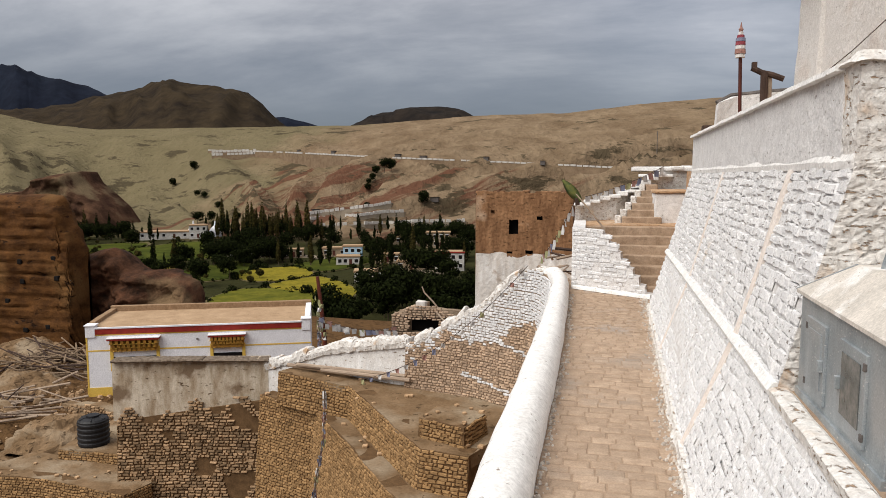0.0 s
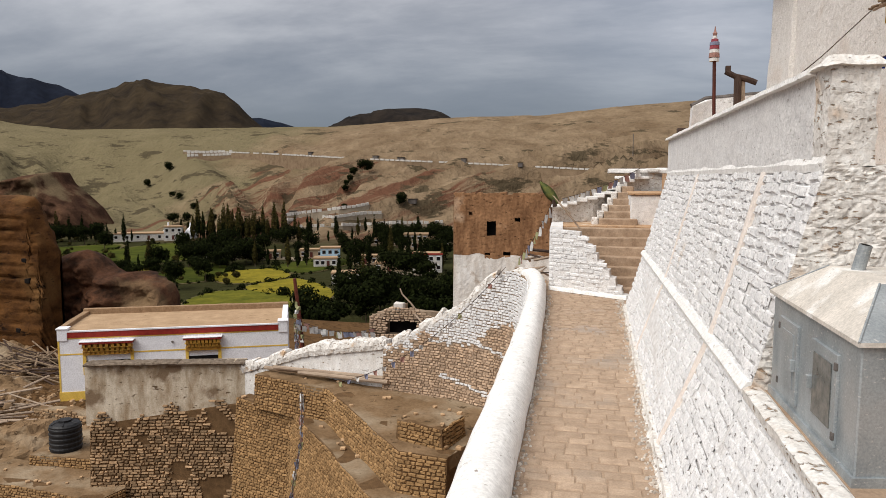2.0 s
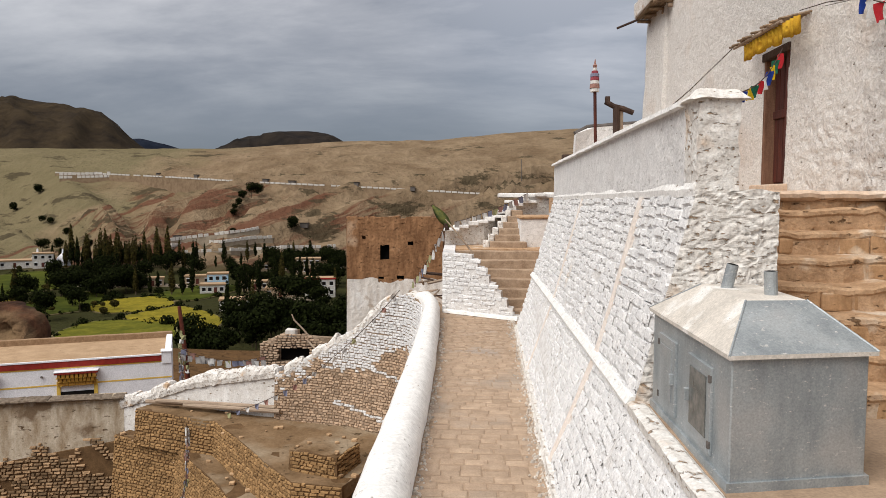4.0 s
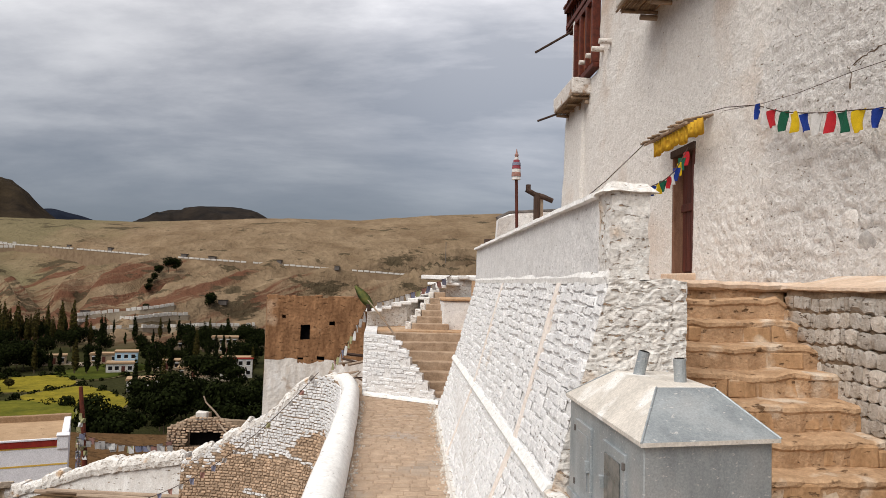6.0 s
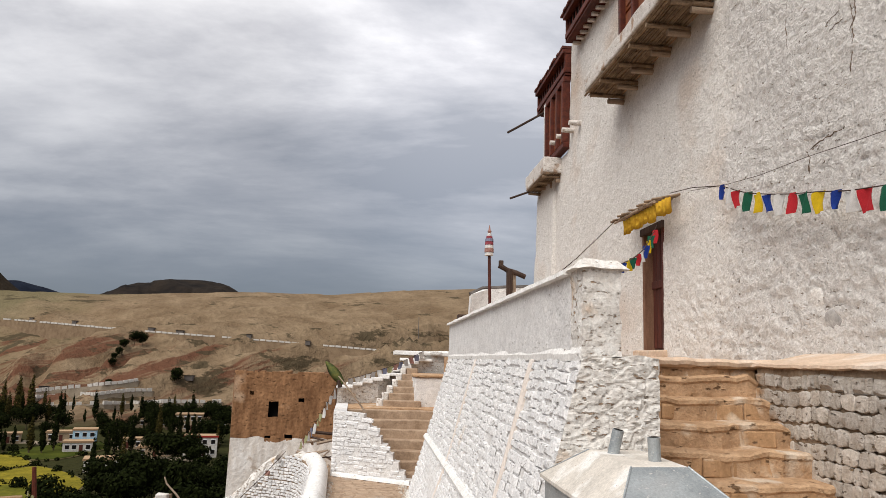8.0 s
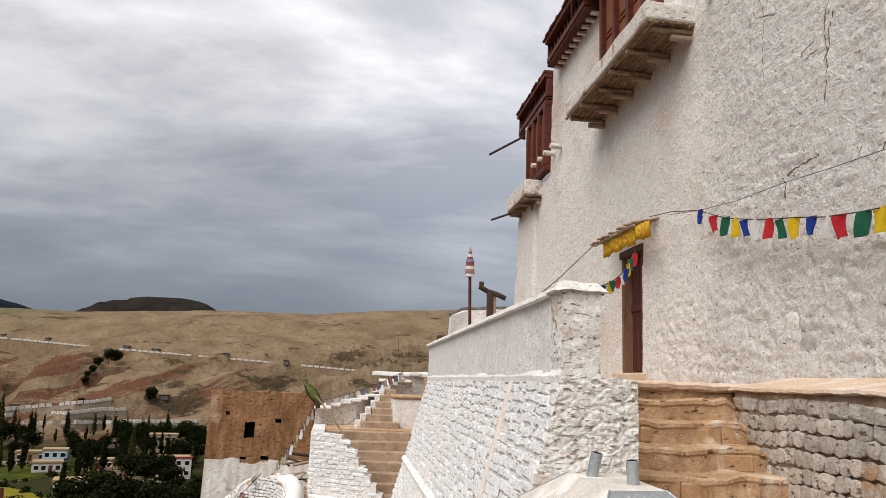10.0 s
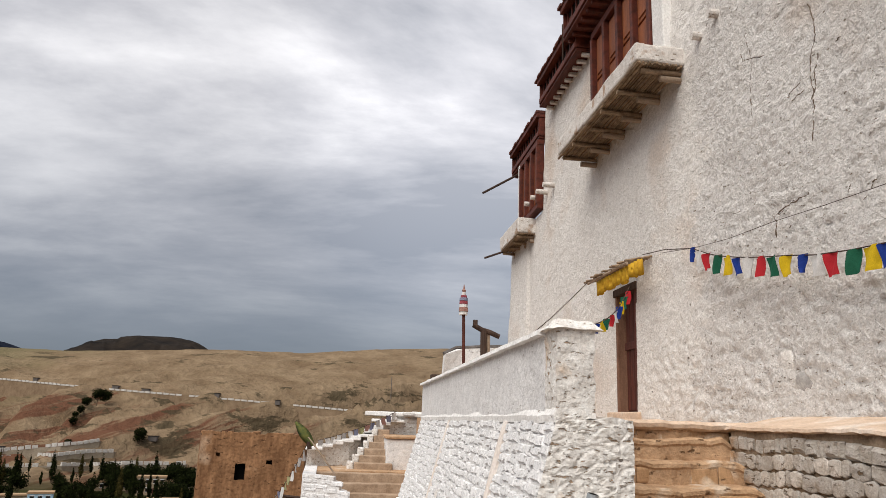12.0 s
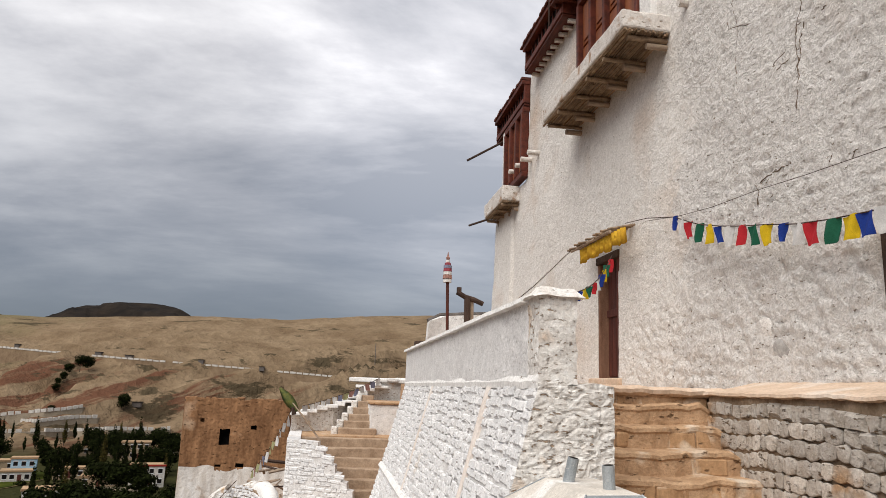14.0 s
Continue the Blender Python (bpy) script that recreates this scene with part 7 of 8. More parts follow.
    part("outer_parapet", rough_up(loft(secs), 0.022, 5, 0.12), M["white_rubble"], st)
    rnd = random.Random(62)
    f, ln = along(line)
    u = 0
    while u < ln - 0.1:
        s = rnd.uniform(0.22, 0.4)
        p = f(u)
        part("coping_stone", rough_up(box(p[0] - 0.03, p[0] + s, p[1] - 0.06, p[1] + 0.36, p[2] - 0.02, p[2] + rnd.uniform(0.05, 0.1), None, 0.02), 0.015, 4), M["white_clean"], st)
        u += s
    part("upper_slab", rough_up(box(0.62, 2.4, 20.7, 21.6, 2.62, 2.74, None, 0.02), 0.02, 1.5, 0.3), M["white_clean"], st, "flat whitewashed slab at the head of the stairs")
    part("upper_slab", rough_up(box(0.78, 1.7, 20.4, 20.9, 2.45, 2.53, None, 0.02), 0.02, 1.5, 0.3), M["white_clean"], st)


far_stairs()


def leaning_flag():
    p = thing("leaning_flag", "faded green and yellow cloth flag on a leaning stick", "flag", (-0.1, 15.9, 1.34))
    part("stick", tube([(-0.08, 15.75, 1.33), (-0.45, 15.7, 1.80), (-0.72, 15.7, 2.1)], 0.022, 6), M["timber"], p)
    secs = []
    for i in range(12):
        t = i / 11
        c = Vector((-0.60, 15.7, 1.93)).lerp(Vector((-1.0, 15.7, 2.40)), t)
        w = 0.10 * math.sin(math.pi * min(1, t * 0.85 + 0.12)) + 0.01
        secs.append([c + Vector((-w * .7, 0.02 * math.sin(t * 9), -w * .7)), c + Vector((0, -0.03, 0)), c + Vector((w * .7, 0.02, w * .7)), c + Vector((0, 0.012, 0))])
    part("cloth", loft(secs), M["cloth_olive"], p, smooth=True)
    part("knot", rough_up(tube([(-0.66, 15.7, 1.86), (-0.7, 15.68, 2.0)], [0.05, 0.035], 8), 0.015, 9), M["timber_dark"], p)


leaning_flag()


def faded_string(a, b, sag, n, size, label, seed, start=0):
    rnd = random.Random(seed)
    a, b = Vector(a), Vector(b)
    s = thing("prayer_flags", label, "flags", tuple(a))
    pts = [a.lerp(b, i / 24) - Vector((0, 0, sag * 4 * (i / 24) * (1 - i / 24))) for i in range(25)]
    part("cord", tube(pts, 0.008, 4), M["timber_dark"], s)
    for i in range(n):
        t = (i + 0.5) / n * 24
        k = int(t)
        p = pts[k].lerp(pts[k + 1], t - k)
        c = rnd.choice(("faded_grey", "faded_grey", "faded", "pale", "faded_blue", "faded_red"))
        part("flag", flag_mesh(p, size * rnd.uniform(.8, 1), size * rnd.uniform(.8, 1.2), (b - a).cross(Vector((0, 0, 1))).cross(Vector((0, 0, 1))), rnd.uniform(-.4, .4)), M["cloth_" + c], s, smooth=True)


faded_string((-0.75, 15.9, 1.9), (-1.75, 19.0, 0.3), 0.12, 12, 0.2, "faded prayer flags hanging beside the stair wall", 1)
faded_string((-1.9, 17.3, 0.3), (-6.6, 18.0, -3.1), 0.55, 18, 0.12, "faded prayer flags strung down to the terrace", 2)
faded_string((-0.6, 18.7, 1.95), (1.45, 20.3, 2.75), 0.08, 14, 0.17, "faded prayer flags along the stair parapet", 3)
faded_string((-9.5, 22.0, -2.4), (-6.9, 22.8, -2.75), 0.12, 12, 0.2, "pale prayer flags strung to the ruined hut", 4)
faded_string((-9.5, 22.0, -2.2), (-6.9, 22.8, -2.6), 0.3, 10, 0.2, "pale prayer flags strung to the ruined hut", 5)


def flag_mast():
    m = thing("flag_mast", "rusty red mast wound with tattered prayer cloth", "mast", (-9.5, 22.5, -4))
    part("mast", tube([(-9.35, 22.5, -4.5), (-9.5, 22.5, -2.6), (-9.68, 22.5, -0.95)], [0.09, 0.08, 0.06], 8), M["wood_red"], m)
    wind = random.Random(27)
    for i in range(11):
        z = lerp(-3.0, -1.6, i / 10)
        x = -9.5 - 0.09 * (z + 2.6)
        part("cloth", flag_mesh((x + wind.uniform(-.12, .12), 22.4 + wind.uniform(-.05, .05), z), wind.uniform(0.10, 0.18), wind.uniform(0.12, 0.22), (wind.uniform(-1, 1), wind.uniform(-.6, .6), 0), wind.uniform(-.4, .4)), M["cloth_" + wind.choice(("faded", "faded_grey", "pale", "faded"))], m)
    t = thing("tattered_garland", "tattered string of dark and pale prayer cloths", "flags", (-6.0, 14.2, -1))
    rnd = random.Random(15)
    pts = [Vector((-9.6, 22.3, -2.4)).lerp(Vector((-8.2, 19.3, -3.3)), i / 5) for i in range(6)]
    pts += [Vector((-7.6, 18.0, -3.6)), Vector((-6.8, 16.0, -4.0)), Vector((-6.4, 14.6, -4.35)), Vector((-5.9, 13.2, -4.4)), Vector((-5.5, 11.8, -4.3))]
    part("cord", tube(pts, 0.012, 5), M["timber_dark"], t)
    for i in range(150):
        u = rnd.uniform(0, len(pts) - 1.001)
        k = int(u)
        p = pts[k].lerp(pts[k + 1], u - k)
        part("cloth", flag_mesh(p, rnd.uniform(0.07, 0.14), rnd.uniform(0.12, 0.24), (rnd.uniform(-1, 1), rnd.uniform(-1, 1), 0), rnd.uniform(-.5, .5), rnd.random() < .4), M["cloth_" + rnd.choice(("faded_grey", "faded_blue", "faded_red", "pale", "faded"))], t)


flag_mast()


# ---- valley: fields, trees, houses, hill road ----
def on_slope(bearing, rise):
    """The point of the hillside seen from the path at that bearing (x / y) and rise (height over eye level, per metre)."""
    y = 120.0
    while y < 700:
        if ground_z(bearing * y, y) >= 2.5 + rise * y:
            break
        y += 1.0
    return Vector((bearing * y, y, ground_z(bearing * y, y)))


FIELD_EDGES = []


def field(poly, mat, label, kind_name="field"):
    # soften the corners of the plot
    cx, cy = sum(p[0] for p in poly) / len(poly), sum(p[1] for p in poly) / len(poly)
    grow = 1.07 if kind_name == "field" else 1.0
    poly = [(cx + (x - cx) * grow, cy + (y - cy) * grow) for x, y in poly]
    FIELD_EDGES.append(poly)
    for _ in range(2):
        poly = [tuple(lerp(a[k], b[k], t) for k in (0, 1)) for a, b in zip(poly, poly[1:] + poly[:1]) for t in (0.17, 0.83)]
    bm = prism(poly, -33, [ground_z(x, y) + 0.35 for x, y in poly])
    plot = solid(kind_name, bm, mat, label, "field", kind="structure")
    if kind_name == "field":            # earthen bund round the plot
        rim = [(cx + (x - cx) * 1.05 + 0.6 * noise.noise((x * 0.2, y * 0.2, 1)), cy + (y - cy) * 1.05) for x, y in poly]
        part("bund", prism(rim, -33, [ground_z(x, y) + 0.22 for x, y in rim]), M["hedge_ground"], plot, "narrow dusty bund")


GOLD, GREEN = "ripening golden barley field in the valley", "green field in the valley"
field([(-117, 205), (-119, 222), (-107, 232), (-94, 216), (-97, 201), (-106, 197)], M["crop"], GOLD)
field([(-98, 190), (-91, 212), (-77, 199), (-69, 188), (-66, 172), (-86, 182)], M["crop"], GOLD)
field([(-101, 165), (-102, 182), (-89, 186), (-74, 175), (-71, 163), (-93, 155)], M["crop_green"], "half-ripe barley field in the valley")
field([(-166, 209), (-152, 222), (-136, 208), (-151, 194)], M["crop"], GOLD)
field([(-134, 194), (-132, 206), (-115, 183), (-121, 174)], M["crop"], GOLD)
field([(-203, 250), (-186, 286), (-162, 290), (-148, 257), (-163, 222), (-178, 221)], M["grass"], GREEN)
field([(-142, 216), (-136, 243), (-121, 228), (-115, 201), (-125, 190)], M["grass"], GREEN)
field([(-260, 240), (-205, 285), (-190, 250), (-176, 218), (-215, 200)], M["grass"], GREEN)
field([(-150, 180), (-137, 196), (-120, 172), (-105, 150), (-128, 148)], M["crop_green"], GREEN)
field([(-112, 235), (-100, 262), (-84, 255), (-92, 222)], M["grass"], GREEN)

field([(-152, 249), (-120, 257), (-94, 249), (-93, 253), (-120, 262), (-152, 254)], M["roadbank_pale"], "pale dusty track between the fields", "track")
field([(-80, 262), (-52, 258), (-52, 266), (-80, 270)], M["roadbank_pale"], "bare dusty clearing in the village", "clearing")
field([(-78, 226), (-48, 226), (-48, 233), (-78, 233)], M["roadbank_pale"], "bare dusty clearing in the village", "clearing")


def leaf_cloud(lobes, n, size, seed, drop=0.0):
    """Many small bent leaf clumps on and in a set of ellipsoids (centre, radii)."""
    rnd = random.Random(seed)
    verts, faces = [], []
    vol = [r[0] * r[1] * r[2] for c, r in lobes]
    for _ in range(n):
        c, r = rnd.choices(lobes, vol)[0]
        d = Vector((rnd.gauss(0, 1), rnd.gauss(0, 1), rnd.gauss(0, 1))).normalized()
        k = rnd.uniform(0.45, 1.08) ** 0.6
        p = Vector(c) + Vector((d.x * r[0], d.y * r[1], d.z * r[2])) * k
        s = size * rnd.uniform(0.6, 1.4)
        nrm = (d + Vector((rnd.uniform(-.7, .7), rnd.uniform(-.7, .7), rnd.uniform(-.3, .9)))).normalized()
        u = nrm.cross(Vector((rnd.random(), rnd.random(), rnd.random()))).normalized()
        w = nrm.cross(u)
        i = len(verts)
        verts += [tuple(p - u * s), tuple(p + w * s * 0.7 - nrm * s * .25), tuple(p + u * s), tuple(p - w * s * 0.7 - nrm * s * .25)]
        faces += [(i, i + 1, i + 2), (i, i + 2, i + 3)]
    me = bpy.data.meshes.new("crown")
    me.from_pydata(verts, [], faces)
    return me


def tree(name, label, height, width, kind_of, mat, seed):
    """Prototype at the origin: tapered trunk, limbs and a crown of leaf clumps."""
    rnd = random.Random(seed)
    t = thing(name, label, "tree", (0, 0, 0))
    bm = tube([(0, 0, -0.5), (0.1, 0, height * .35), (0.05, .1, height * .8)], [height * .022, height * .015, height * .004], 6)
    for i in range(5):
        a, z = rnd.random() * 6.3, height * rnd.uniform(.2, .5)
        l = width * 0.35
        tube([(0.05, 0, z), (l * math.cos(a), l * math.sin(a), z + (height * .25 if kind_of == "poplar" else height * .18))], [height * .009, height * .003], 5, bm)
    part("trunk", bm, M["bark"], t)
    if kind_of == "poplar":
        lobes = [((rnd.uniform(-.25, .25), rnd.uniform(-.25, .25), height * z), (width * .5 * r, width * .5 * r, height * .13)) for z, r in ((.2, .7), (.33, 1), (.48, .95), (.62, .8), (.76, .6), (.88, .35), (.95, .16))]
        n, size = 900, 0.34
    else:
        lobes = []
        for i in range(9):
            a, q = rnd.random() * 6.3, rnd.uniform(0.05, 0.33) * width
            s = rnd.uniform(.2, .34)
            lobes.append(((q * math.cos(a), q * math.sin(a), height * rnd.uniform(.35, .8)), (width * s, width * s, height * s * .75)))
        n, size = 1300, 0.36
    me = leaf_cloud(lobes, n, size, seed)
    me.materials.append(mat)
    c = new("crown", me)
    c.parent = t
    return t


def plant_trees():
    rnd = random.Random(19)
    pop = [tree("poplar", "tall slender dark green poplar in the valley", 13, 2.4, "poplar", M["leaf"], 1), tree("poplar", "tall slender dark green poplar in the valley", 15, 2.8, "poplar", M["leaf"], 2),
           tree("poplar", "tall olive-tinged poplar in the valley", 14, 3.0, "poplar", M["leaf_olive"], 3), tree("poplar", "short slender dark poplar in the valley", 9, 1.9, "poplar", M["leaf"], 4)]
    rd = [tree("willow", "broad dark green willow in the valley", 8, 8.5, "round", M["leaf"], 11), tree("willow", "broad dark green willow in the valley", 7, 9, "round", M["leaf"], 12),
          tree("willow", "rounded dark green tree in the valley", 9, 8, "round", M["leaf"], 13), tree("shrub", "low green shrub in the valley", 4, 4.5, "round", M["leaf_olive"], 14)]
    used = set()
    def put(p, x, y, s, g, dz=0.0):
        m = Matrix.Translation((x, y, ground_z(x, y) + dz)) @ Matrix.Rotation(rnd.random() * 6.28, 4, "Z")
        if id(p) not in used:
            used.add(id(p))
            p.matrix_basis = m
            ob = p
        else:
            ob = copy_thing(p, m)
        ob.scale = (s, s, s * rnd.uniform(.9, 1.12))
        tagged(ob, group=g)
    # poplar rows at the foot of the hill
    for s0, s1, y0, y1, n in ((-0.62, -0.50, 300, 318, 22), (-0.53, -0.42, 305, 330, 20), (-0.44, -0.18, 285, 335, 22), (-0.92, -0.70, 285, 300, 16), (-0.33, -0.20, 230, 300, 18), (-0.52, -0.40, 232, 262, 8), (-0.72, -0.60, 200, 235, 6), (-0.36, -0.30, 175, 240, 6)):
        for i in range(n):
            y = rnd.uniform(y0, y1)
            s = lerp(s0, s1, (i + rnd.random()) / n)
            put(rnd.choice(pop), s * y, y, rnd.uniform(.4, 0.95), "valley poplars", 0.3)
    for i in range(18):
        y = rnd.uniform(296, 325)
        put(pop[2], lerp(-0.60, -0.44, (i + rnd.random()) / 18) * y, y, rnd.uniform(.8, 1.2), "valley poplars", 0.3)
    # dense groves
    for s0, s1, y0, y1, n in ((-0.35, -0.16, 135, 190, 24), (-0.36, -0.19, 200, 300, 20), (-0.56, -0.40, 262, 315, 15), (-0.62, -0.48, 228, 262, 17), (-0.74, -0.56, 180, 225, 7), (-0.95, -0.74, 262, 300, 16), (-0.42, -0.36, 128, 145, 5), (-0.30, -0.18, 300, 318, 14)):
        for i in range(n):
            y = rnd.uniform(y0, y1)
            s = lerp(s0, s1, (i + rnd.random()) / n)
            put(rnd.choice(rd[:3]), s * y, y, rnd.uniform(.65, 1.15), "valley groves", 0.3)
    for i in range(60):
        y = rnd.uniform(190, 300)
        s = rnd.uniform(-0.9, -0.50)
        put(rd[3], s * y, y, rnd.uniform(.35, .8), "field shrubs", 0.3)
    # single trees on the slopes
    for b, r, k in ((-.633, .008, 1.6), (-.672, -.018, 1.4), (-.628, -.034, 1.0), (-.616, -.036, 1.1), (-.594, -.052, 1.0), (-.63, -.076, 1.3), (-.605, -.073, 1.4), (-.56, -.07, 1.0), (-.321, .004, 1.7), (-.31, .006, 1.5), (-.335, .0, 1.2), (-.339, -.010, 1.0), (-.345, -.016, .8), (-.348, -.028, .9), (-.261, -.045, 1.6), (-.35, -.05, .8)):
        p = on_slope(b, r)
        put(rd[rnd.choice((0, 2))], p.x, p.y, k * 0.62, "trees on the dry slope", -0.3)


plant_trees()


def hedges():
    """Low scrub along the field edges, joined."""
    rnd = random.Random(44)
    lobes = []
    for poly in FIELD_EDGES:
        for a, b in zip(poly, poly[1:] + poly[:1]):
            n = max(2, int(math.dist(a, b) / 1.6))
            for i in range(n):
                if rnd.random() < 0.62:
                    x, y = lerp(a[0], b[0], (i + rnd.random()) / n) + rnd.gauss(0, .5), lerp(a[1], b[1], (i + rnd.random()) / n) + rnd.gauss(0, .5)
                    r = rnd.uniform(0.3, 0.75) * (2.2 if rnd.random() < 0.10 else 1)
                    lobes.append(((x, y, ground_z(x, y) + r * 0.6), (r * 1.2, r * 1.2, r)))
    me = leaf_cloud(lobes, len(lobes) * 32, 0.3, 45)
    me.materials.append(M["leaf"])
    tagged(new("hedges", me), "dark scrubby hedges along the field edges", "hedge", kind="stuff")


hedges()


def village_house(x, y, w, d, storeys, wall, turn, label, cols=4, trim="white"):
    """Flat-roofed house with window openings, sills, roof edge and door."""
    z = ground_z(x, y) + 0.2
    h = thing("village_house", label, "house", (x, y, z), group="village houses")
    m = Matrix.Translation((x, y, z)) @ Matrix.Rotation(turn, 4, "Z")
    def put(name, bm, mat, parent=h):
        bm.transform(m)
        return part(name, bm, mat, parent)
    H = 3.0 * storeys
    put("wall", box(-w / 2, w / 2, -d / 2, d / 2, -2, H), wall)
    put("roof", box(-w / 2 - .25, w / 2 + .25, -d / 2 - .25, d / 2 + .25, H, H + .3, None, 0.05), M["roof_mud"])
    put("roof_edge", box(-w / 2 - .28, w / 2 + .28, -d / 2 - .3, -d / 2 - .2, H - .1, H + .45), M["red_band"] if trim == "red" else M["mud_brick"])
    for s in range(storeys):
        for c in range(cols):
            a = lerp(-w / 2 + 0.7, w / 2 - 0.7 - 1.2, c / max(1, cols - 1))
            if s == 0 and c == cols // 2:
                put("door", box(a, a + 1.1, -d / 2 - .04, -d / 2 + .1, 0.2, 2.2), M["wood_door"])
                continue
            win = put("window", box(a, a + 1.2, -d / 2 - .05, -d / 2 + .1, 3 * s + 0.9, 3 * s + 2.2), M["dark"])
            put("window_frame", box(a - .1, a + 1.3, -d / 2 - .1, -d / 2 + .05, 3 * s + 2.2, 3 * s + 2.4), M["house_white"], win)
            put("sill", box(a - .1, a + 1.3, -d / 2 - .12, -d / 2 + .05, 3 * s + 0.78, 3 * s + 0.9), M["house_white"], win)
    return h


hw, mb = M["village_white"], M["mud_brick_light"]
village_house(-92, 243, 8.5, 7, 1, hw, 0.3, "two-storey white and blue village house", 4, "white")
village_house(-92.5, 249, 7, 6, 2, M["blue_house"], 0.3, "pale blue upper storey of a village house", 3)
village_house(-204, 300, 26, 10, 1, hw, 0.5, "long low white building with a pale roof", 6)
village_house(-190, 302, 8, 8, 2, hw, 0.5, "white village house beside the fields", 3)
village_house(-66, 236, 10, 7, 1, mb, 0.2, "earth-coloured village house among trees", 3)
village_house(-53, 238, 10, 7, 2, hw, 0.2, "whitewashed village house with dark windows", 4, "red")
village_house(-88, 300, 14, 7, 1, mb, 0.25, "low earth-coloured village house", 4)
village_house(-70, 292, 10, 7, 2, mb, 0.2, "earth-coloured two-storey village house", 4)
village_house(-72, 208, 9, 7, 1, hw, 0.3, "whitewashed village house under trees", 3)
village_house(-79, 250, 9, 6, 1, mb, 0.2, "low earth-coloured village house", 3)
village_house(-140, 252, 8, 5, 1, hw, 0.4, "small white village house by the field road", 3)
village_house(-121, 256, 10, 5, 1, mb, 0.4, "low mud house by the field road", 4)
village_house(-66, 305, 16, 6, 1, mb, 0.15, "long low mud building below the hill", 5)
village_house(-40, 178, 8, 6, 1, hw, 0.2, "small pale house among dense trees", 3)
village_house(-105, 262, 9, 6, 1, mb, 0.3, "low mud house among trees", 3)


def white_tents():
    for x, y in ((-199, 312), (-186, 310)):
        z = ground_z(x, y)
        solid("stupa", rough_up(loft([[(x + r * math.cos(a), y + r * math.sin(a), z + h) for a in [k * math.pi / 6 for k in range(12)]] for r, h in ((3.2, -0.5), (3.0, 2.0), (2.4, 3.4), (1.4, 4.6), (0.5, 5.4), (0.3, 7.4))]), 0.05, 1), M["house_white"], "white domed shrine at the field edge", "shrine")


white_tents()


def road_wall(points, height, label, seed, block=3.2, gap=0.7, base_mat="roadbank", block_mat="village_white"):
    """Whitewashed roadside wall on the slope: a bank with separate blocks in a row."""
    f, ln = along([tuple(p) for p in points])
    rnd = random.Random(seed)
    w = thing("roadside_wall", label, "wall", tuple(points[0]))
    secs = []
    n = max(2, int(ln / 5))
    for i in range(n + 1):
        p = f(ln * i / n)
        secs.append([(p[0], p[1] - 3.0, p[2] - 16), (p[0], p[1] - 1.2, p[2] + height * .55), (p[0], p[1] + 5, p[2] + height * .5), (p[0], p[1] + 5, p[2] - 3)])
    part("bank", loft(secs), M[base_mat], w)
    bm = bmesh.new()
    u = 0
    while u < ln - 1:
        if rnd.random() < 0.93:
            p, q = f(u), f(min(ln, u + block))
            d = Vector((q[0] - p[0], q[1] - p[1], q[2] - p[2]))
            b = box(0, d.length, -0.4, 0.4, height * .45, height * rnd.uniform(.92, 1.05))
            m = Matrix.Translation((p[0], p[1] - 1.0, p[2])) @ d.to_track_quat("X", "Z").to_matrix().to_4x4()
            merge(bm, b, m)
        u += block + gap
    tagged(part("parapet_blocks", bm, M[block_mat], w), kind="stuff")


def hill_road():
    pts = [on_slope(b, r) for b, r in ((-.606, .037), (-.539, .036), (-.482, .033), (-.427, .030), (-.356, .0245), (-.304, .0215), (-.253, .020), (-.178, .0165), (-.13, .013), (-.09, .010), (-.021, .0065), (.04, .004))]
    # keep the road smooth between the ends of the spur
    for _ in range(3):
        pts = [pts[0]] + [(a + b * 2 + c) / 4 for a, b, c in zip(pts, pts[1:], pts[2:])] + [pts[-1]]
    road_wall(pts, 1.9, "whitewashed parapet of blocks along the hill road", 3)
    for k, (b, r) in enumerate(((-.60, .032), (-.60, .0275))):
        a, c = on_slope(b, r), on_slope(b + 0.075, r + 0.002)
        road_wall([a, c], 3.6, "whitewashed retaining wall under the road bend", 7 + k, 2.6, 0.6)
    # terraced white retaining rows above the village
    for k, (b0, b1, r0, r1) in enumerate(((-.438, -.31, -.062, -.046), (-.438, -.29, -.071, -.058), (-.43, -.20, -.080, -.070))):
        road_wall([on_slope(lerp(b0, b1, i / 6), lerp(r0, r1, i / 6)) for i in range(7)], 2.8, "rows of pale concrete retaining walls above the village", 20 + k, 2.2, 0.5, "roadbank_pale", "village_white")
    # dark roadside sheds and trucks as seen far off
    rnd = random.Random(31)
    for b, r in ((-.455, .0365), (-.40, .034), (-.30, .027), (-.262, .026), (-.17, .023), (-.09, .016), (-.43, -.054), (-.245, -.037)):
        p = on_slope(b, r)
        s = thing("roadside_shed", "small dark roadside shed on the hill road", "shed", tuple(p), group="roadside sheds")
        l = rnd.uniform(1.2, 2.4)
        part("wall", box(p.x - l, p.x + l, p.y - 2, p.y + 2, p.z - 1.5, p.z + 1.0), M["slate"], s)
        part("roof", box(p.x - l - .3, p.x + l + .3, p.y - 2.3, p.y + 2.3, p.z + 1.0, p.z + 1.2), M["dark"], s)


hill_road()
solid("mast", tube([on_slope(.062, .03) + Vector((0, 0, -1)), on_slope(.062, .03) + Vector((0, 0, 13))], 0.25, 6), M["slate"], "thin pale mast on the dry slope", "mast")


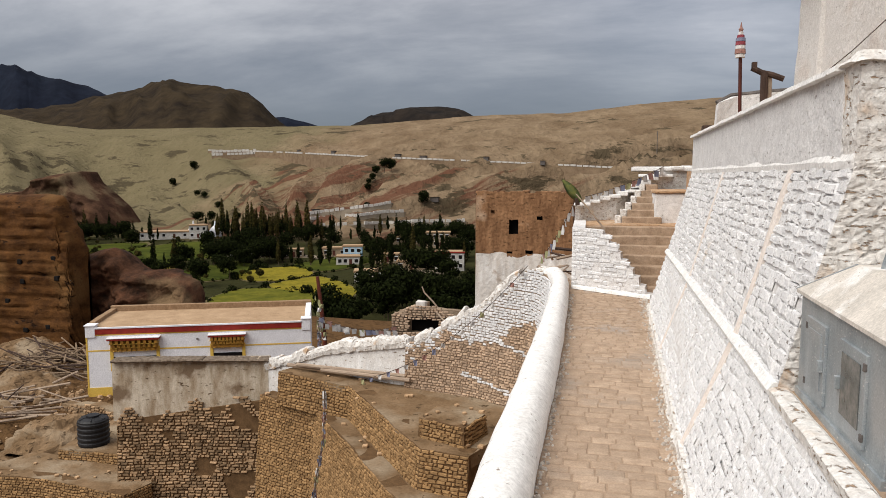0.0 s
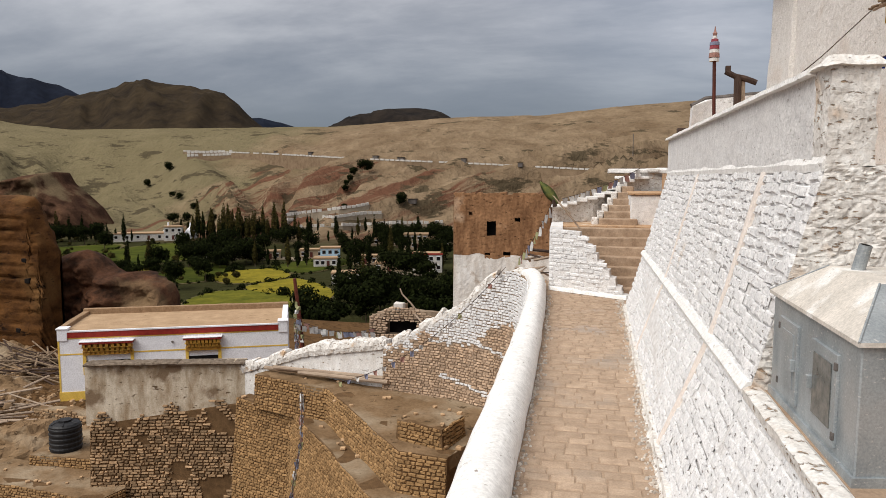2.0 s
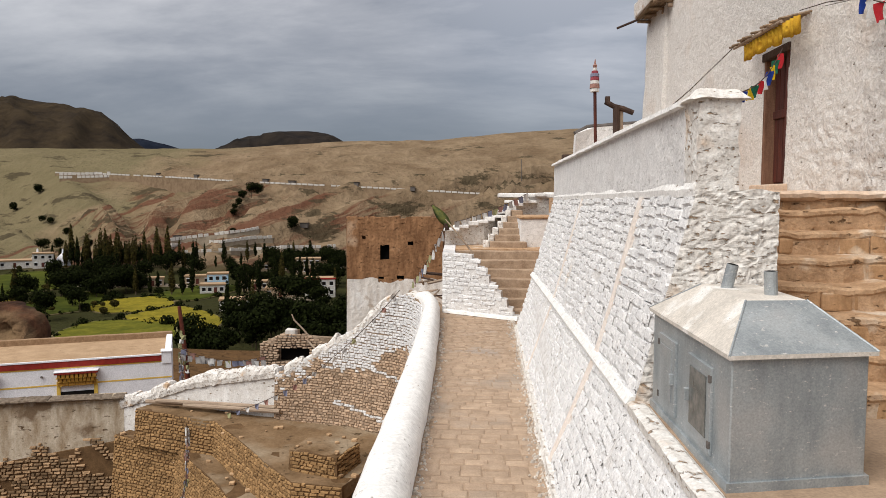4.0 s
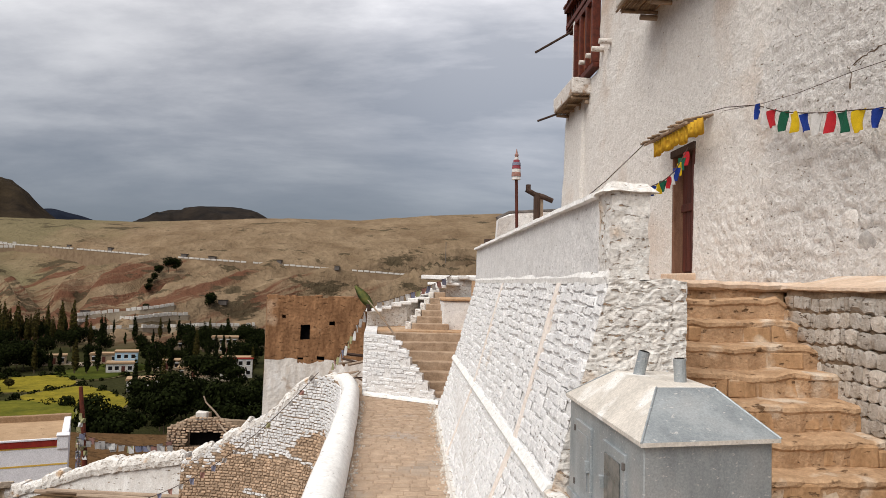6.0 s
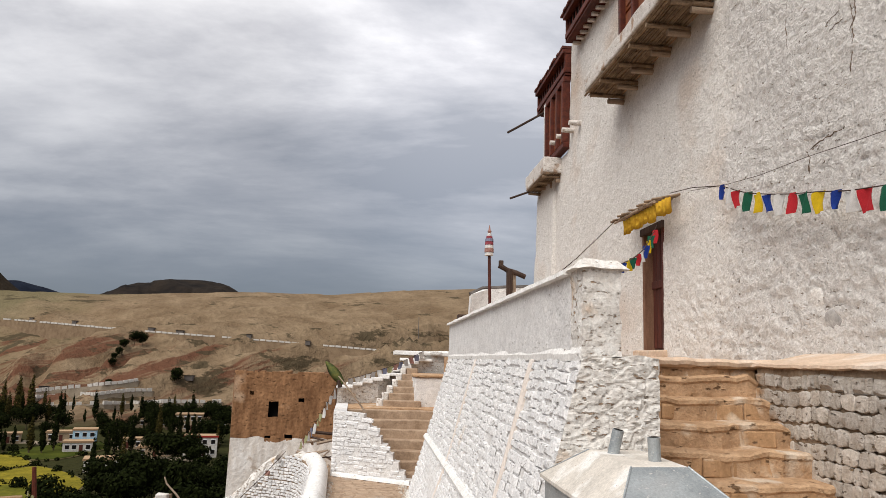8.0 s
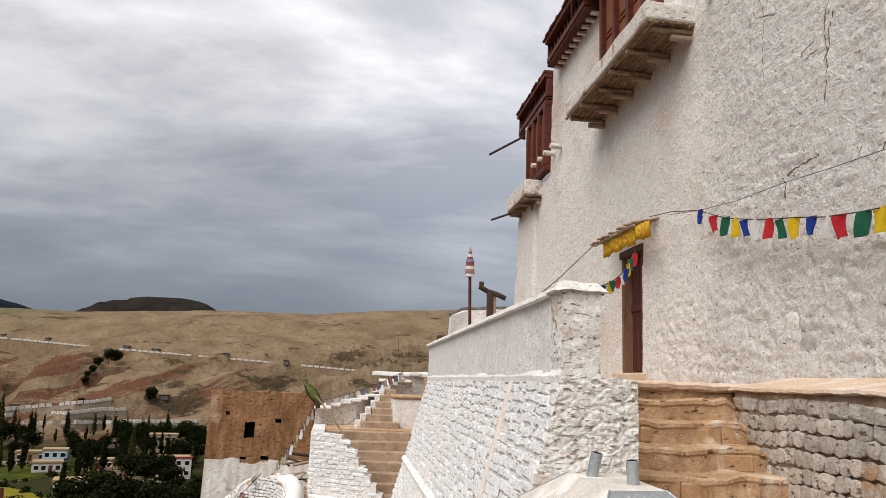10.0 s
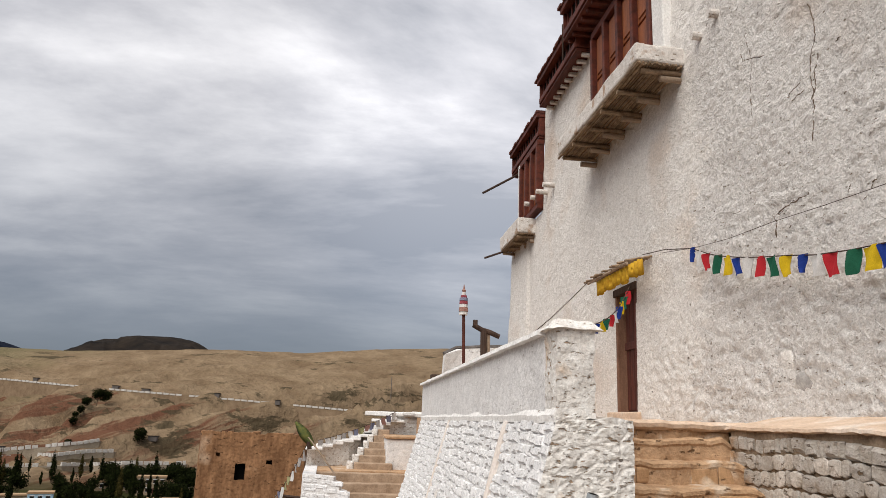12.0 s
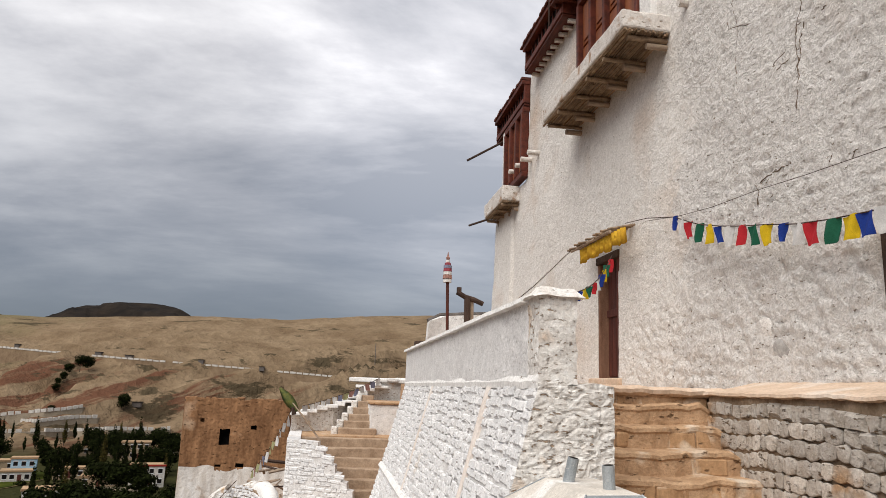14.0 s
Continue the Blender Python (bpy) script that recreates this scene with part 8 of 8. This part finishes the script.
# ---- stones of the white wall and slabs of the path ----
masonry(lambda u, v: batter(14.0 - u, v), 0, 9.0, 0.0, 2.54, 0.16, 0.088, 0.010, M["white_block"], wall_upper, 71, single=lambda u, v: u > 6.5, single_mat=M["white_piece"], gap=0.004, vary=0.6, skip=0.06)
masonry(lambda u, v: batter(5.0 - u, v), 0, 3.0, 0.0, 1.05, 0.16, 0.088, 0.010, M["white_block"], wall_lower, 72, single=lambda u, v: u < 2.5, single_mat=M["white_piece"], gap=0.004, vary=0.6, skip=0.06)


def left_edge(y):
    return -0.53 - 0.035 * max(0, (y - 5) / 3) if y < 11 else lerp(-0.60, -0.80, (y - 11) / 4.5)


masonry(lambda u, v: (u - 1.0, v, -0.012 + 0.004 * noise.noise((u * 3, v * 3, 0))), 0, 2.2, 4.2, 16.2, 0.22, 0.15, 0.009, M["paving_far"], path, 73,
        single=lambda u, v: v < 12.5, single_mat=M["paving"], keep=lambda u, v: left_edge(v) - 0.05 < u - 1.0 < base_x(v) + 0.06 + max(0, v - 14) * 0.5, gap=0.007, name="paving_stone", vary=0.25)


def foot_chips():
    """Fallen plaster chips and grit along the foot of the walls beside the path."""
    rnd = random.Random(81)
    verts, faces = [], []
    for i in range(1500):
        y = rnd.uniform(4.3, 15.0)
        side = rnd.random()
        x = base_x(y) - abs(rnd.gauss(0, 0.07)) + 0.01 if side < 0.72 else left_edge(y) + abs(rnd.gauss(0, 0.04))
        s = rnd.uniform(0.006, 0.024) * (1.5 if rnd.random() < 0.08 else 1)
        k, a = len(verts), rnd.random() * 3
        for dz, f in ((-0.5, 1.0), (0.6, 0.55)):
            for q in range(4):
                t = a + q * math.pi / 2
                verts.append((x + s * f * math.cos(t) * rnd.uniform(.7, 1.3), y + s * f * math.sin(t) * rnd.uniform(.7, 1.3), 0.0 + s * dz))
        faces += [(k + 4, k + 5, k + 6, k + 7)] + [(k + q, k + (q + 1) % 4, k + 4 + (q + 1) % 4, k + 4 + q) for q in range(4)]
    me = bpy.data.meshes.new("plaster_chips")
    me.from_pydata(verts, [], faces)
    me.materials.append(M["chips"])
    tagged(new("plaster_chips", me), "fallen plaster chips and grit along the path edge", "grit", kind="stuff")


foot_chips()
# crumbling toe of plaster where the battered wall meets the path
toe = []
for i in range(90):
    y = 4.2 + 9.8 * i / 89
    w = 0.05 + 0.035 * noise.noise((y * 2.7, 1, 0)) + 0.02 * noise.noise((y * 9, 2, 0))
    h = 0.07 + 0.04 * noise.noise((y * 3.3, 5, 0))
    toe.append([(base_x(y) - w, y, -0.01), (base_x(y) - w * 0.5, y, 0.018), (base_x(y) - 0.012, y, h), (base_x(y) + 0.08, y, h), (base_x(y) + 0.08, y, -0.01)])
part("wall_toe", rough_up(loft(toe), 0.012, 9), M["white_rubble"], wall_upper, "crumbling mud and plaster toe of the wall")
